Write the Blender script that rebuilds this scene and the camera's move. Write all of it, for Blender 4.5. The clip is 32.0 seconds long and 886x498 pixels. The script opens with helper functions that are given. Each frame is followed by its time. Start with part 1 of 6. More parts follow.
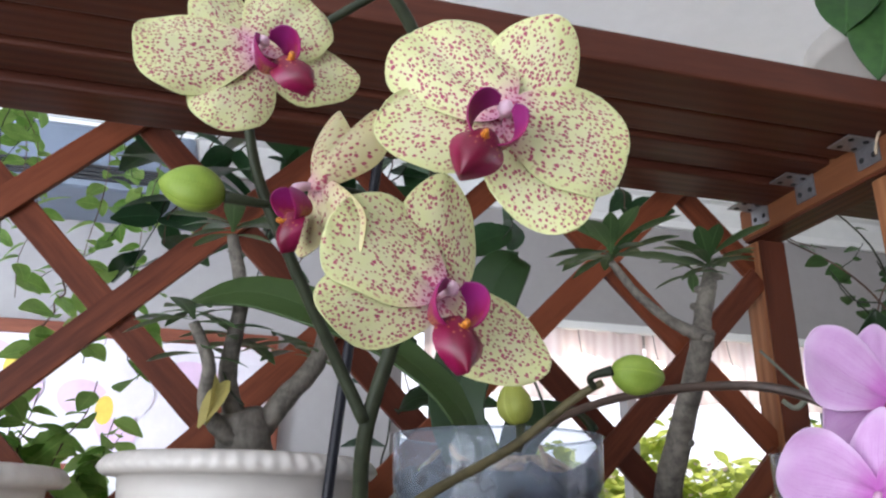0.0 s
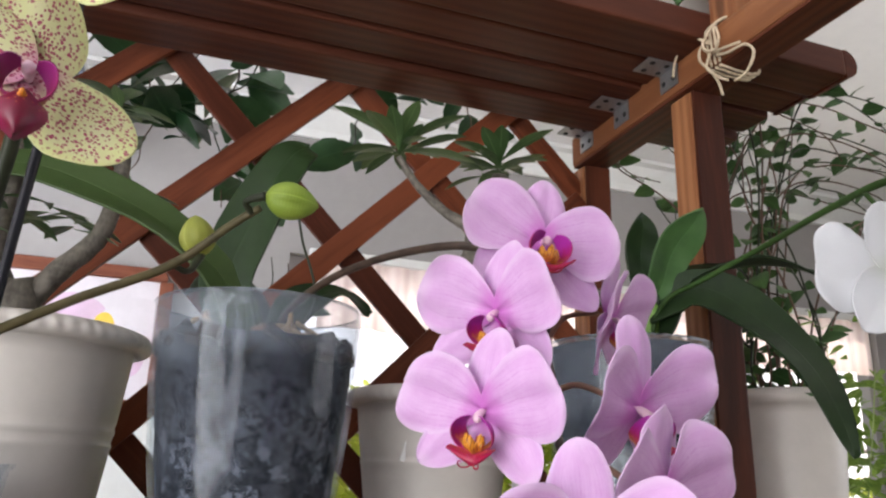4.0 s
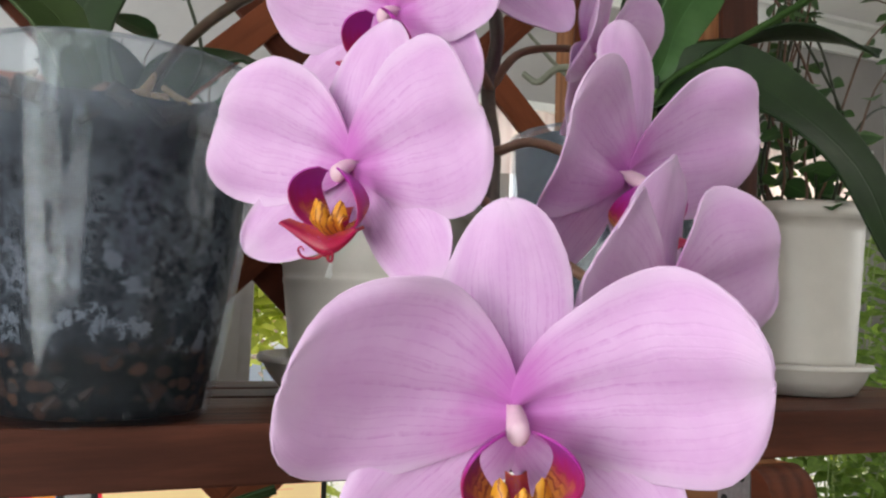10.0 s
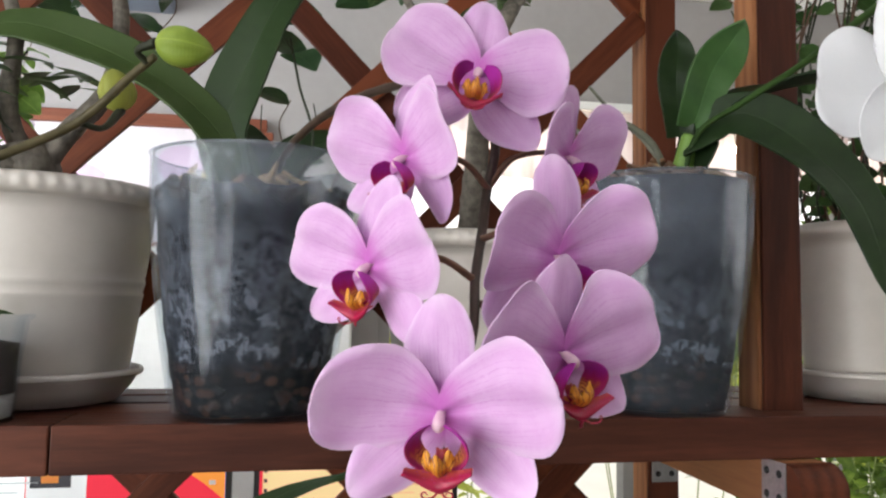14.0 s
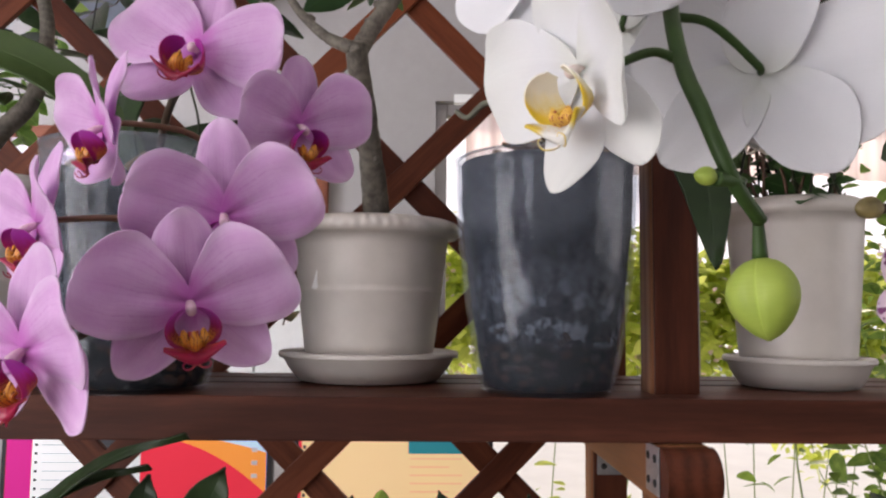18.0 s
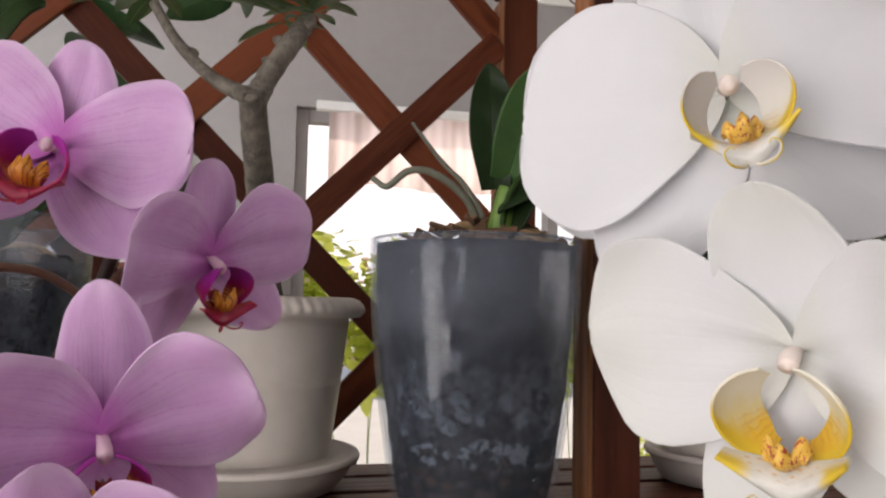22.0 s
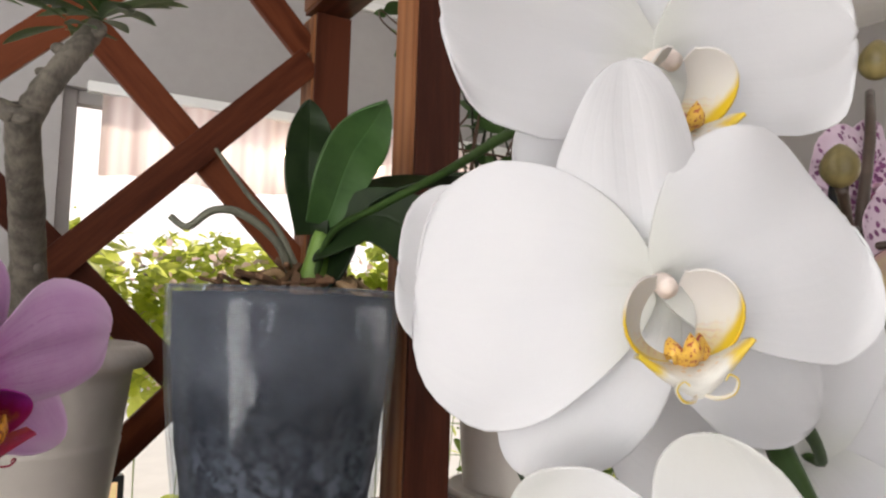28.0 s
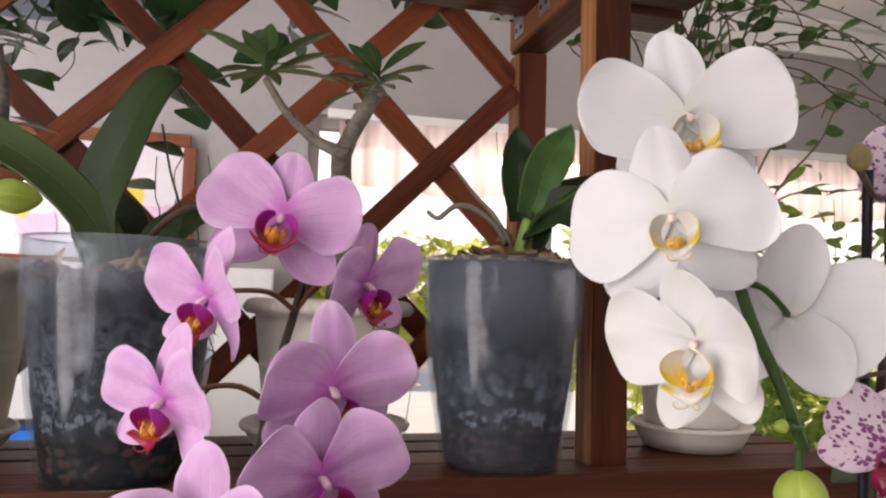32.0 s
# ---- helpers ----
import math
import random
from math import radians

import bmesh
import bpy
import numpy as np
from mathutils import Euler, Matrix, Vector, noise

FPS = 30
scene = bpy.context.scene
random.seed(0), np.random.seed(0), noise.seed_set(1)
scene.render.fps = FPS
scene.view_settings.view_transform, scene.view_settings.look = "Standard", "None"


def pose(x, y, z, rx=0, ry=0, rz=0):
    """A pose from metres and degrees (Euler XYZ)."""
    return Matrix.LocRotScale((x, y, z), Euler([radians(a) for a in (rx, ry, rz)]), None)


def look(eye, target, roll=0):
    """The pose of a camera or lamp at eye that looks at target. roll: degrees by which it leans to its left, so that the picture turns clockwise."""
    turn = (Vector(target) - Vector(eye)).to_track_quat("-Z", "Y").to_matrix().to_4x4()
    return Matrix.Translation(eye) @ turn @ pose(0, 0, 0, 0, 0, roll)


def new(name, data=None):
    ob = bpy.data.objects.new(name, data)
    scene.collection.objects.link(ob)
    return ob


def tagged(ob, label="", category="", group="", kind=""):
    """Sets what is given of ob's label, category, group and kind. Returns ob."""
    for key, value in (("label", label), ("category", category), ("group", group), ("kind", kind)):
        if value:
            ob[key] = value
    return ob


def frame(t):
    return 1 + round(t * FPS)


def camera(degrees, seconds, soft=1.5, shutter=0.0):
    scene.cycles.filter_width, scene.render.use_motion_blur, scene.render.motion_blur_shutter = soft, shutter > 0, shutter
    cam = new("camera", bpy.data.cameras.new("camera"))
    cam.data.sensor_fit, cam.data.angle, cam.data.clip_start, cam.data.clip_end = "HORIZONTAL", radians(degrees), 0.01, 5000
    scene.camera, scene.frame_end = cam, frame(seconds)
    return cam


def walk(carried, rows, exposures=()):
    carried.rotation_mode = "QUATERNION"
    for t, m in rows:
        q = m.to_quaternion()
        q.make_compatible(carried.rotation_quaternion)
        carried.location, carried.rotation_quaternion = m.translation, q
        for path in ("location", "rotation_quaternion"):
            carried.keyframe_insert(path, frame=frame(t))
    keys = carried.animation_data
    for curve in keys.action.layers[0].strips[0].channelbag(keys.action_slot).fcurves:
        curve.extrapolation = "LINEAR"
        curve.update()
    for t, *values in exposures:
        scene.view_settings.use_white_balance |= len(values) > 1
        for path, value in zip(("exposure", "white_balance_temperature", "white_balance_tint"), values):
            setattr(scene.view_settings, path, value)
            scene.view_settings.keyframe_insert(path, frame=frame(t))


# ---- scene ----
cam = camera(61.3, 32.0, 2.3)
PATH = [
    (0, (0.086, -0.528, 1.142), (0.561, 1.297, 1.81), 0.8),
    (0.5, (0.099, -0.538, 1.133), (0.561, 1.293, 1.793), 0.8),
    (1, (0.109, -0.548, 1.116), (0.575, 1.281, 1.776), 0.9),
    (1.5, (0.117, -0.554, 1.103), (0.587, 1.274, 1.765), 1.0),
    (2, (0.14, -0.558, 1.101), (0.618, 1.266, 1.767), 1.0),
    (2.5, (0.161, -0.564, 1.095), (0.662, 1.254, 1.761), 0.9),
    (3, (0.176, -0.57, 1.088), (0.706, 1.24, 1.755), 1.4),
    (3.5, (0.197, -0.573, 1.081), (0.773, 1.223, 1.746), 1.4),
    (4, (0.209, -0.57, 1.079), (0.857, 1.233, 1.653), 1.5),
    (4.5, (0.218, -0.565, 1.081), (0.919, 1.278, 1.414), 1.5),
    (6.5, (0.257, -0.53, 1.049), (1.002, 1.322, 1.176), 2.2),
    (7, (0.266, -0.521, 1.052), (1.0, 1.335, 1.184), 2.1),
    (7.5, (0.271, -0.497, 1.047), (0.999, 1.361, 1.177), 2.1),
    (8, (0.281, -0.478, 1.045), (1.006, 1.381, 1.175), 2.1),
    (8.5, (0.285, -0.468, 1.05), (1.02, 1.387, 1.186), 2.1),
    (9, (0.292, -0.455, 1.052), (1.023, 1.402, 1.186), 2.2),
    (9.5, (0.291, -0.449, 1.059), (1.015, 1.41, 1.199), 2.1),
    (10, (0.293, -0.445, 1.072), (1.01, 1.416, 1.221), 2.0),
    (10.5, (0.295, -0.442, 1.09), (1.023, 1.414, 1.25), 2.1),
    (11, (0.29, -0.444, 1.109), (1.012, 1.414, 1.267), 1.7),
    (11.5, (0.29, -0.451, 1.123), (1.009, 1.408, 1.29), 1.7),
    (12, (0.29, -0.467, 1.133), (1.023, 1.386, 1.307), 1.5),
    (12.5, (0.283, -0.506, 1.131), (1.021, 1.345, 1.294), 1.7),
    (13, (0.275, -0.526, 1.106), (0.98, 1.34, 1.259), 1.7),
    (13.5, (0.297, -0.543, 1.102), (0.895, 1.36, 1.243), 1.5),
    (14, (0.311, -0.569, 1.09), (0.665, 1.394, 1.234), 0.9),
    (14.5, (0.319, -0.585, 1.086), (0.465, 1.405, 1.226), 1.1),
    (16.5, (0.433, -0.619, 1.053), (0.297, 1.37, 1.211), 1.6),
    (17, (0.463, -0.613, 1.064), (0.413, 1.379, 1.229), 0.5),
    (17.5, (0.489, -0.611, 1.064), (0.505, 1.382, 1.234), 0.5),
    (18, (0.499, -0.597, 1.069), (0.556, 1.396, 1.236), 0.6),
    (18.5, (0.493, -0.576, 1.078), (0.564, 1.416, 1.24), 0.7),
    (19, (0.495, -0.557, 1.093), (0.572, 1.434, 1.257), 0.5),
    (19.5, (0.49, -0.546, 1.107), (0.578, 1.446, 1.264), 0.7),
    (20, (0.485, -0.533, 1.121), (0.645, 1.454, 1.28), 0.9),
    (20.5, (0.478, -0.514, 1.129), (0.772, 1.458, 1.282), 0.8),
    (21, (0.478, -0.502, 1.133), (0.867, 1.454, 1.288), 0.9),
    (21.5, (0.463, -0.499, 1.141), (0.913, 1.444, 1.295), 0.9),
    (22, (0.454, -0.497, 1.147), (0.921, 1.441, 1.303), 1.1),
    (22.5, (0.467, -0.502, 1.155), (1.0, 1.419, 1.315), 1.2),
    (23, (0.4792, -0.5019, 1.1584), (1.1127, 1.3877, 1.3256), 1.28),
    (23.5, (0.4828, -0.5012, 1.1590), (1.1845, 1.3645, 1.3218), 1.32),
    (24, (0.4786, -0.4926, 1.1485), (1.2757, 1.3344, 1.3113), 1.55),
    (24.5, (0.4853, -0.4884, 1.1472), (1.4324, 1.2662, 1.3031), 1.37),
    (26.5, (0.4610, -0.4820, 1.1330), (1.5330, 1.1900, 1.2660), 1.40),
    (27, (0.4623, -0.4742, 1.1461), (1.4759, 1.2422, 1.3094), 1.82),
    (27.5, (0.4513, -0.4673, 1.1643), (1.4719, 1.2440, 1.3372), 1.86),
    (28, (0.4429, -0.4638, 1.1865), (1.4416, 1.2623, 1.3381), 1.86),
    (28.5, (0.4372, -0.4769, 1.2102), (1.4326, 1.2545, 1.3181), 1.31),
    (29, (0.4225, -0.4896, 1.2124), (1.4328, 1.2307, 1.3534), 1.53),
    (29.5, (0.4034, -0.4985, 1.2021), (1.3680, 1.2499, 1.3145), 1.27),
    (30, (0.381, -0.515, 1.189), (1.242, 1.285, 1.329), 1.7),
    (30.5, (0.374, -0.546, 1.183), (1.108, 1.31, 1.322), 1.4),
    (31, (0.369, -0.588, 1.171), (1.004, 1.304, 1.31), 1.5),
    (31.5, (0.363, -0.623, 1.159), (0.905, 1.298, 1.295), 1.5),
    (32, (0.371, -0.649, 1.154), (0.868, 1.283, 1.294), 1.6),
]
TONE = [
    (0, -0.16, 5800, 10),
    (4.5, -0.06, 6400, 11),
    (7, -0.22, 6450, 6),
    (9, -0.22, 6450, 4),
    (12, 0.0, 6550, 2),
    (14, -0.02, 6450, 7),
    (16.5, -0.16, 6500, 14),
    (20, -0.36, 6550, 18),
    (24, -0.38, 7000, 11),
    (26.5, -0.18, 6800, 11),
    (28, -0.20, 6750, 11),
    (30, -0.14, 6720, 14),
    (32, -0.18, 6950, 18),
]
walk(cam, [(t, look(eye, target, roll)) for t, eye, target, roll in PATH], TONE)

# ---- world, sun, window light and added lamps ----
world = bpy.data.worlds.new("sky")
scene.world = world
world.use_nodes = True
wn = world.node_tree
sky = wn.nodes.new("ShaderNodeTexSky")
sky.sky_type = "NISHITA"
sky.sun_disc = False
sky.sun_elevation = radians(30)
sky.sun_rotation = radians(32)
wn.links.new(sky.outputs[0], wn.nodes["Background"].inputs[0])
wn.nodes["Background"].inputs[1].default_value = 0.12

sun = new("sun", bpy.data.lights.new("sun", "SUN"))
sun.data.energy, sun.data.angle, sun.data.color = 5.0, radians(0.6), (1.0, 0.86, 0.68)
sun.matrix_basis = look((1.6, 2.4, 2.55), (0.4, 0.1, 1.05))


def window_light(name, eye, target, w, h, watts, colour, spread=180):
    lamp = new(name, bpy.data.lights.new(name, "AREA"))
    lamp.data.shape, lamp.data.size, lamp.data.size_y = "RECTANGLE", w, h
    lamp.data.energy, lamp.data.color = watts, colour
    lamp.data.spread = radians(spread)
    lamp.matrix_basis = look(eye, target)
    return lamp


window_light("window_light_left", (-1.57, -1.78, 1.25), (0.0, -1.78, 2.10), 0.62, 1.9, 33, (1.0, 0.975, 0.95))
window_light("window_light_left", (-1.57, -1.00, 1.25), (0.0, -1.00, 2.10), 0.62, 1.9, 33, (1.0, 0.975, 0.95))
window_light("window_light_front", (-0.98, -2.37, 1.25), (-0.98, 0.0, 2.6), 0.80, 1.9, 21, (0.985, 0.975, 1.0))
# Added fill lamp before the solid west wall, brightening the back-left wall.
window_light("window_light_left", (-1.57, 0.75, 1.45), (-0.35, 1.85, 1.75), 0.9, 1.5, 34, (0.95, 0.98, 1.0), 120)
# Added lamp, out of view, that washes the ceiling from the right.
window_light("window_light_right", (3.11, -0.55, 1.45), (0.9, 0.25, 2.75), 2.0, 1.2, 11, (1.0, 0.97, 0.96), 110)
window_light("window_light_blind", (1.87, 1.90, 1.65), (1.87, 0.0, 1.65), 2.3, 0.20, 2.5, (1.0, 0.95, 0.90))

# ---- materials ----
class Nodes:
    """Short hand for building a node material."""

    def __init__(self, name):
        self.m = bpy.data.materials.new(name)
        self.m.use_nodes = True
        self.t = self.m.node_tree
        self.b = self.t.nodes["Principled BSDF"]

    def n(self, kind, **props):
        node = self.t.nodes.new("ShaderNode" + kind)
        for key, value in props.items():
            setattr(node, key, value)
        return node

    def put(self, node, **values):
        for key, value in values.items():
            socket = node.inputs[key.replace("_", " ")]
            if isinstance(value, bpy.types.NodeSocket):
                self.t.links.new(value, socket)
            else:
                socket.default_value = value
        return node

    def math(self, op, a, b=0.0, clamp=False):
        node = self.n("Math", operation=op, use_clamp=clamp)
        for k, v in enumerate((a, b)):
            if isinstance(v, bpy.types.NodeSocket):
                self.t.links.new(v, node.inputs[k])
            else:
                node.inputs[k].default_value = v
        return node.outputs[0]

    def step(self, x, lo, hi):
        node = self.n("MapRange", interpolation_type="SMOOTHSTEP")
        self.put(node, Value=x, From_Min=lo, From_Max=hi)
        return node.outputs[0]

    def mix(self, f, a, b):
        node = self.n("Mix", data_type="RGBA")
        for k, v in ((0, f), (6, a), (7, b)):
            if isinstance(v, bpy.types.NodeSocket):
                self.t.links.new(v, node.inputs[k])
            else:
                node.inputs[k].default_value = (*v, 1) if isinstance(v, tuple) else v
        return node.outputs[2]

    def noise(self, scale, detail=4.0, rough=0.55, vector=None, distortion=0.0):
        node = self.put(self.n("TexNoise"), Scale=scale, Detail=detail, Roughness=rough, Distortion=distortion)
        if vector is not None:
            self.t.links.new(vector, node.inputs["Vector"])
        return node.outputs[0]

    def coords(self, kind="Object", scale=(1, 1, 1), shift=None):
        node = self.n("Mapping")
        self.t.links.new(self.n("TexCoord").outputs[kind], node.inputs[0])
        node.inputs["Scale"].default_value = scale
        if shift is not None:
            self.t.links.new(shift, node.inputs["Location"])
        return node.outputs[0]

    def random(self):
        return self.n("ObjectInfo").outputs["Random"]

    def bump(self, height, strength, distance):
        node = self.put(self.n("Bump"), Height=height, Strength=strength, Distance=distance)
        return node.outputs[0]

    def done(self, colour, rough=0.5, normal=None, translucent=0.0, glow=None, **more):
        if isinstance(colour, tuple):
            colour = (*colour, 1)
        self.put(self.b, Base_Color=colour, Roughness=rough, **more)
        if normal is not None:
            self.put(self.b, Normal=normal)
        if translucent:
            tr = self.put(self.n("BsdfTranslucent"), Color=colour)
            mx = self.put(self.n("MixShader"), Fac=translucent)
            self.t.links.new(self.b.outputs[0], mx.inputs[1])
            self.t.links.new(tr.outputs[0], mx.inputs[2])
            self.t.links.new(mx.outputs[0], self.t.nodes["Material Output"].inputs[0])
        return self.m


def wood(name, dark, light, rough=0.38):
    """Stained timber, its grain along the board's own x."""
    k = Nodes(name)
    r = k.random()
    shift = k.n("CombineXYZ")
    for socket, f in (("X", 7.0), ("Y", 3.0), ("Z", 5.0)):
        k.t.links.new(k.math("MULTIPLY", r, f), shift.inputs[socket])
    c = k.coords(scale=(3, 34, 34), shift=shift.outputs[0])
    fine = k.noise(9, 6, 0.65, c)
    broad = k.noise(1.1, 3, 0.5, c, 1.2)
    wave = k.put(k.n("TexWave", wave_type="BANDS", bands_direction="Y"), Vector=c, Scale=0.7, Distortion=5, Detail=3, Detail_Scale=0.8)
    grain = k.math("ADD", k.math("MULTIPLY", wave.outputs[1], 0.35), k.math("MULTIPLY", fine, 0.65))
    tone = k.math("ADD", k.math("MULTIPLY", grain, 0.6), k.math("MULTIPLY", broad, 0.5))
    tone = k.math("ADD", tone, k.math("MULTIPLY", k.math("SUBTRACT", r, 0.5), 0.25))
    col = k.mix(k.step(tone, 0.25, 0.85), dark, light)
    knots = k.put(k.n("TexVoronoi"), Vector=k.coords(scale=(5, 14, 14), shift=shift.outputs[0]), Scale=1.0)
    col = k.mix(k.math("MULTIPLY", k.step(knots.outputs[0], 0.14, 0.05), 0.7), col, tuple(0.4 * v for v in dark))
    return k.done(col, k.math("ADD", rough, k.math("MULTIPLY", fine, 0.25)), k.bump(grain, 0.3, 0.0012), Specular_IOR_Level=0.19)


def plain(name, colour, rough=0.5, spread=0.12, scale=60.0, bump=0.15, translucent=0.0, **more):
    """A surface of one colour with fine and broad variation."""
    k = Nodes(name)
    c = k.coords()
    a, b = k.noise(scale, 5, 0.6, c), k.noise(scale / 9, 3, 0.5, c)
    f = k.math("ADD", k.math("MULTIPLY", a, 0.5), k.math("MULTIPLY", b, 0.5))
    col = k.mix(k.step(f, 0.3, 0.7), tuple(v * (1 - spread) for v in colour), tuple(min(1.0, v * (1 + spread)) for v in colour))
    return k.done(col, rough, k.bump(a, bump, 0.001), translucent, **more)


def leafy(name, dark, light, rough=0.38, translucent=0.12, vein=0.35, shine=0.42):
    """A leaf: its u runs across, its v along."""
    k = Nodes(name)
    uv = k.n("SeparateXYZ")
    k.t.links.new(k.n("TexCoord").outputs["UV"], uv.inputs[0])
    across = k.math("ABSOLUTE", k.math("SUBTRACT", uv.outputs[0], 0.5))
    rib = k.step(across, 0.045, 0.0)
    n1 = k.noise(22, 4, 0.6, k.coords(scale=(3, 3, 3)))
    n2 = k.noise(150, 4, 0.6, k.coords())
    f = k.math("ADD", k.math("MULTIPLY", n1, 0.7), k.math("MULTIPLY", k.random(), 0.45))
    col = k.mix(k.step(f, 0.25, 0.85), dark, light)
    col = k.mix(k.math("MULTIPLY", rib, vein), col, tuple(min(1, 1.6 * v) for v in light))
    side = k.put(k.n("TexWave", wave_type="BANDS", bands_direction="Y"), Vector=k.coords("UV", (1, 1, 1)), Scale=5, Distortion=1.5)
    h = k.math("ADD", k.math("MULTIPLY", rib, -0.8), k.math("MULTIPLY", side.outputs[1], 0.15))
    return k.done(col, k.math("ADD", rough, k.math("MULTIPLY", n2, 0.15)), k.bump(h, 0.35, 0.001), translucent, Specular_IOR_Level=shine)


def petal_base(k):
    uv = k.n("SeparateXYZ")
    k.t.links.new(k.n("TexCoord").outputs["UV"], uv.inputs[0])
    return uv.outputs[0], uv.outputs[1]


def petal_pink(name):
    k = Nodes(name)
    u, v = petal_base(k)
    warp = k.noise(3.5, 3, 0.5, k.coords("UV"))
    fan = k.math("ADD", u, k.math("MULTIPLY", warp, 0.09))
    vein = k.math("SINE", k.math("MULTIPLY", fan, 118.0))
    vein2 = k.math("SINE", k.math("MULTIPLY", k.math("ADD", fan, k.math("MULTIPLY", warp, 0.03)), 47.0))
    lines = k.math("ADD", k.step(vein, 0.72, 1.0), k.math("MULTIPLY", k.step(vein2, 0.80, 1.0), 0.9))
    broken = k.step(k.noise(11, 3, 0.6, k.coords("UV", (1, 2.5, 1))), 0.28, 0.62)
    fade = k.math("MULTIPLY", k.math("MULTIPLY", k.step(v, 1.05, 0.35), 0.34), broken)
    soft = k.noise(5, 4, 0.55, k.coords("UV"))
    col = k.mix(k.step(soft, 0.25, 0.8), (0.71, 0.420, 0.725), (0.78, 0.520, 0.795))
    col = k.mix(k.math("MULTIPLY", lines, fade, True), col, (0.55, 0.19, 0.56))
    edge = k.math("MAXIMUM", k.step(k.math("ABSOLUTE", k.math("SUBTRACT", u, 0.5)), 0.38, 0.5), k.step(v, 0.84, 1.0))
    col = k.mix(k.math("MULTIPLY", edge, 0.6), col, (0.84, 0.67, 0.86))
    col = k.mix(k.math("MULTIPLY", k.step(k.math("ADD", v, k.math("MULTIPLY", k.math("SUBTRACT", warp, 0.5), 0.25)), 0.40, 0.0), 0.80), col, (0.58, 0.10, 0.54))
    h = k.math("ADD", k.math("MULTIPLY", lines, -0.14), k.noise(260, 3, 0.6, k.coords()))
    return k.done(col, 0.5, k.bump(h, 0.22, 0.0006), 0.3, Specular_IOR_Level=0.3, Sheen_Weight=0.12)


def petal_white(name, green=0.0):
    k = Nodes(name)
    u, v = petal_base(k)
    warp = k.noise(3.0, 3, 0.5, k.coords("UV"))
    fan = k.math("ADD", u, k.math("MULTIPLY", warp, 0.06))
    vein = k.step(k.math("SINE", k.math("MULTIPLY", fan, 80.0)), 0.4, 1.0)
    col = k.mix(warp, (0.79, 0.80, 0.825), (0.84, 0.845, 0.86))
    col = k.mix(k.math("MULTIPLY", k.step(v, 0.35, 0.0), 0.4), col, (0.70, 0.72, 0.60))
    if green:
        col = k.mix(k.math("MULTIPLY", k.step(v, 0.2, 1.0), green), col, (0.70, 0.73, 0.48))
    h = k.math("ADD", k.math("MULTIPLY", vein, -0.22), k.noise(260, 3, 0.6, k.coords()))
    return k.done(col, 0.5, k.bump(h, 0.2, 0.0006), 0.42, Specular_IOR_Level=0.3, Sheen_Weight=0.1)


def petal_spotted(name, ground, rim, spot, cells, reach, lo, hi, wash=0.5):
    """Petal with rows of small dark spots, closer together towards its base."""
    k = Nodes(name)
    u, v = petal_base(k)
    shift = k.n("CombineXYZ")
    k.t.links.new(k.math("MULTIPLY", k.random(), 7.0), shift.inputs["X"])
    place = k.coords("Object", (cells, cells * 0.72, cells * 0.25), shift.outputs[0])
    wob = k.put(k.n("TexNoise"), Scale=0.55, Detail=2.0, Vector=place)
    bent = k.n("VectorMath", operation="MULTIPLY_ADD")
    k.t.links.new(wob.outputs[1], bent.inputs[0])
    bent.inputs[1].default_value = (0.9, 0.9, 0.0)
    k.t.links.new(place, bent.inputs[2])
    vor = k.put(k.n("TexVoronoi"), Vector=bent.outputs[0], Scale=1.0, Randomness=0.8)
    size = k.math("MULTIPLY", k.step(vor.outputs[1], 0.0, 1.0), 0.16)
    near = k.math("MULTIPLY", k.step(v, 0.75, 0.1), 0.10)
    dots = k.step(k.math("SUBTRACT", vor.outputs[0], k.math("ADD", size, near)), hi, lo)
    inside = k.math("MULTIPLY", k.step(k.math("ABSOLUTE", k.math("SUBTRACT", u, 0.5)), 0.5, 0.42), k.step(v, 1.0, reach))
    soft = k.noise(5, 3, 0.5, k.coords("UV"))
    col = k.mix(soft, ground, rim)
    col = k.mix(k.math("MULTIPLY", k.math("MAXIMUM", k.step(k.math("ABSOLUTE", k.math("SUBTRACT", u, 0.5)), 0.3, 0.5), k.step(v, 0.7, 1.0)), 0.7), col, rim)
    col = k.mix(k.math("MULTIPLY", k.step(v, 0.28, 0.0), wash), col, (0.66, 0.16, 0.50))
    col = k.mix(k.math("MULTIPLY", k.math("MULTIPLY", dots, inside), 0.92), col, k.mix(vor.outputs[1], spot, tuple(1.7 * c for c in spot)))
    h = k.math("ADD", k.math("MULTIPLY", dots, 0.3), k.noise(260, 3, 0.6, k.coords()))
    return k.done(col, 0.5, k.bump(h, 0.16, 0.0005), 0.3, Specular_IOR_Level=0.3, Sheen_Weight=0.1)


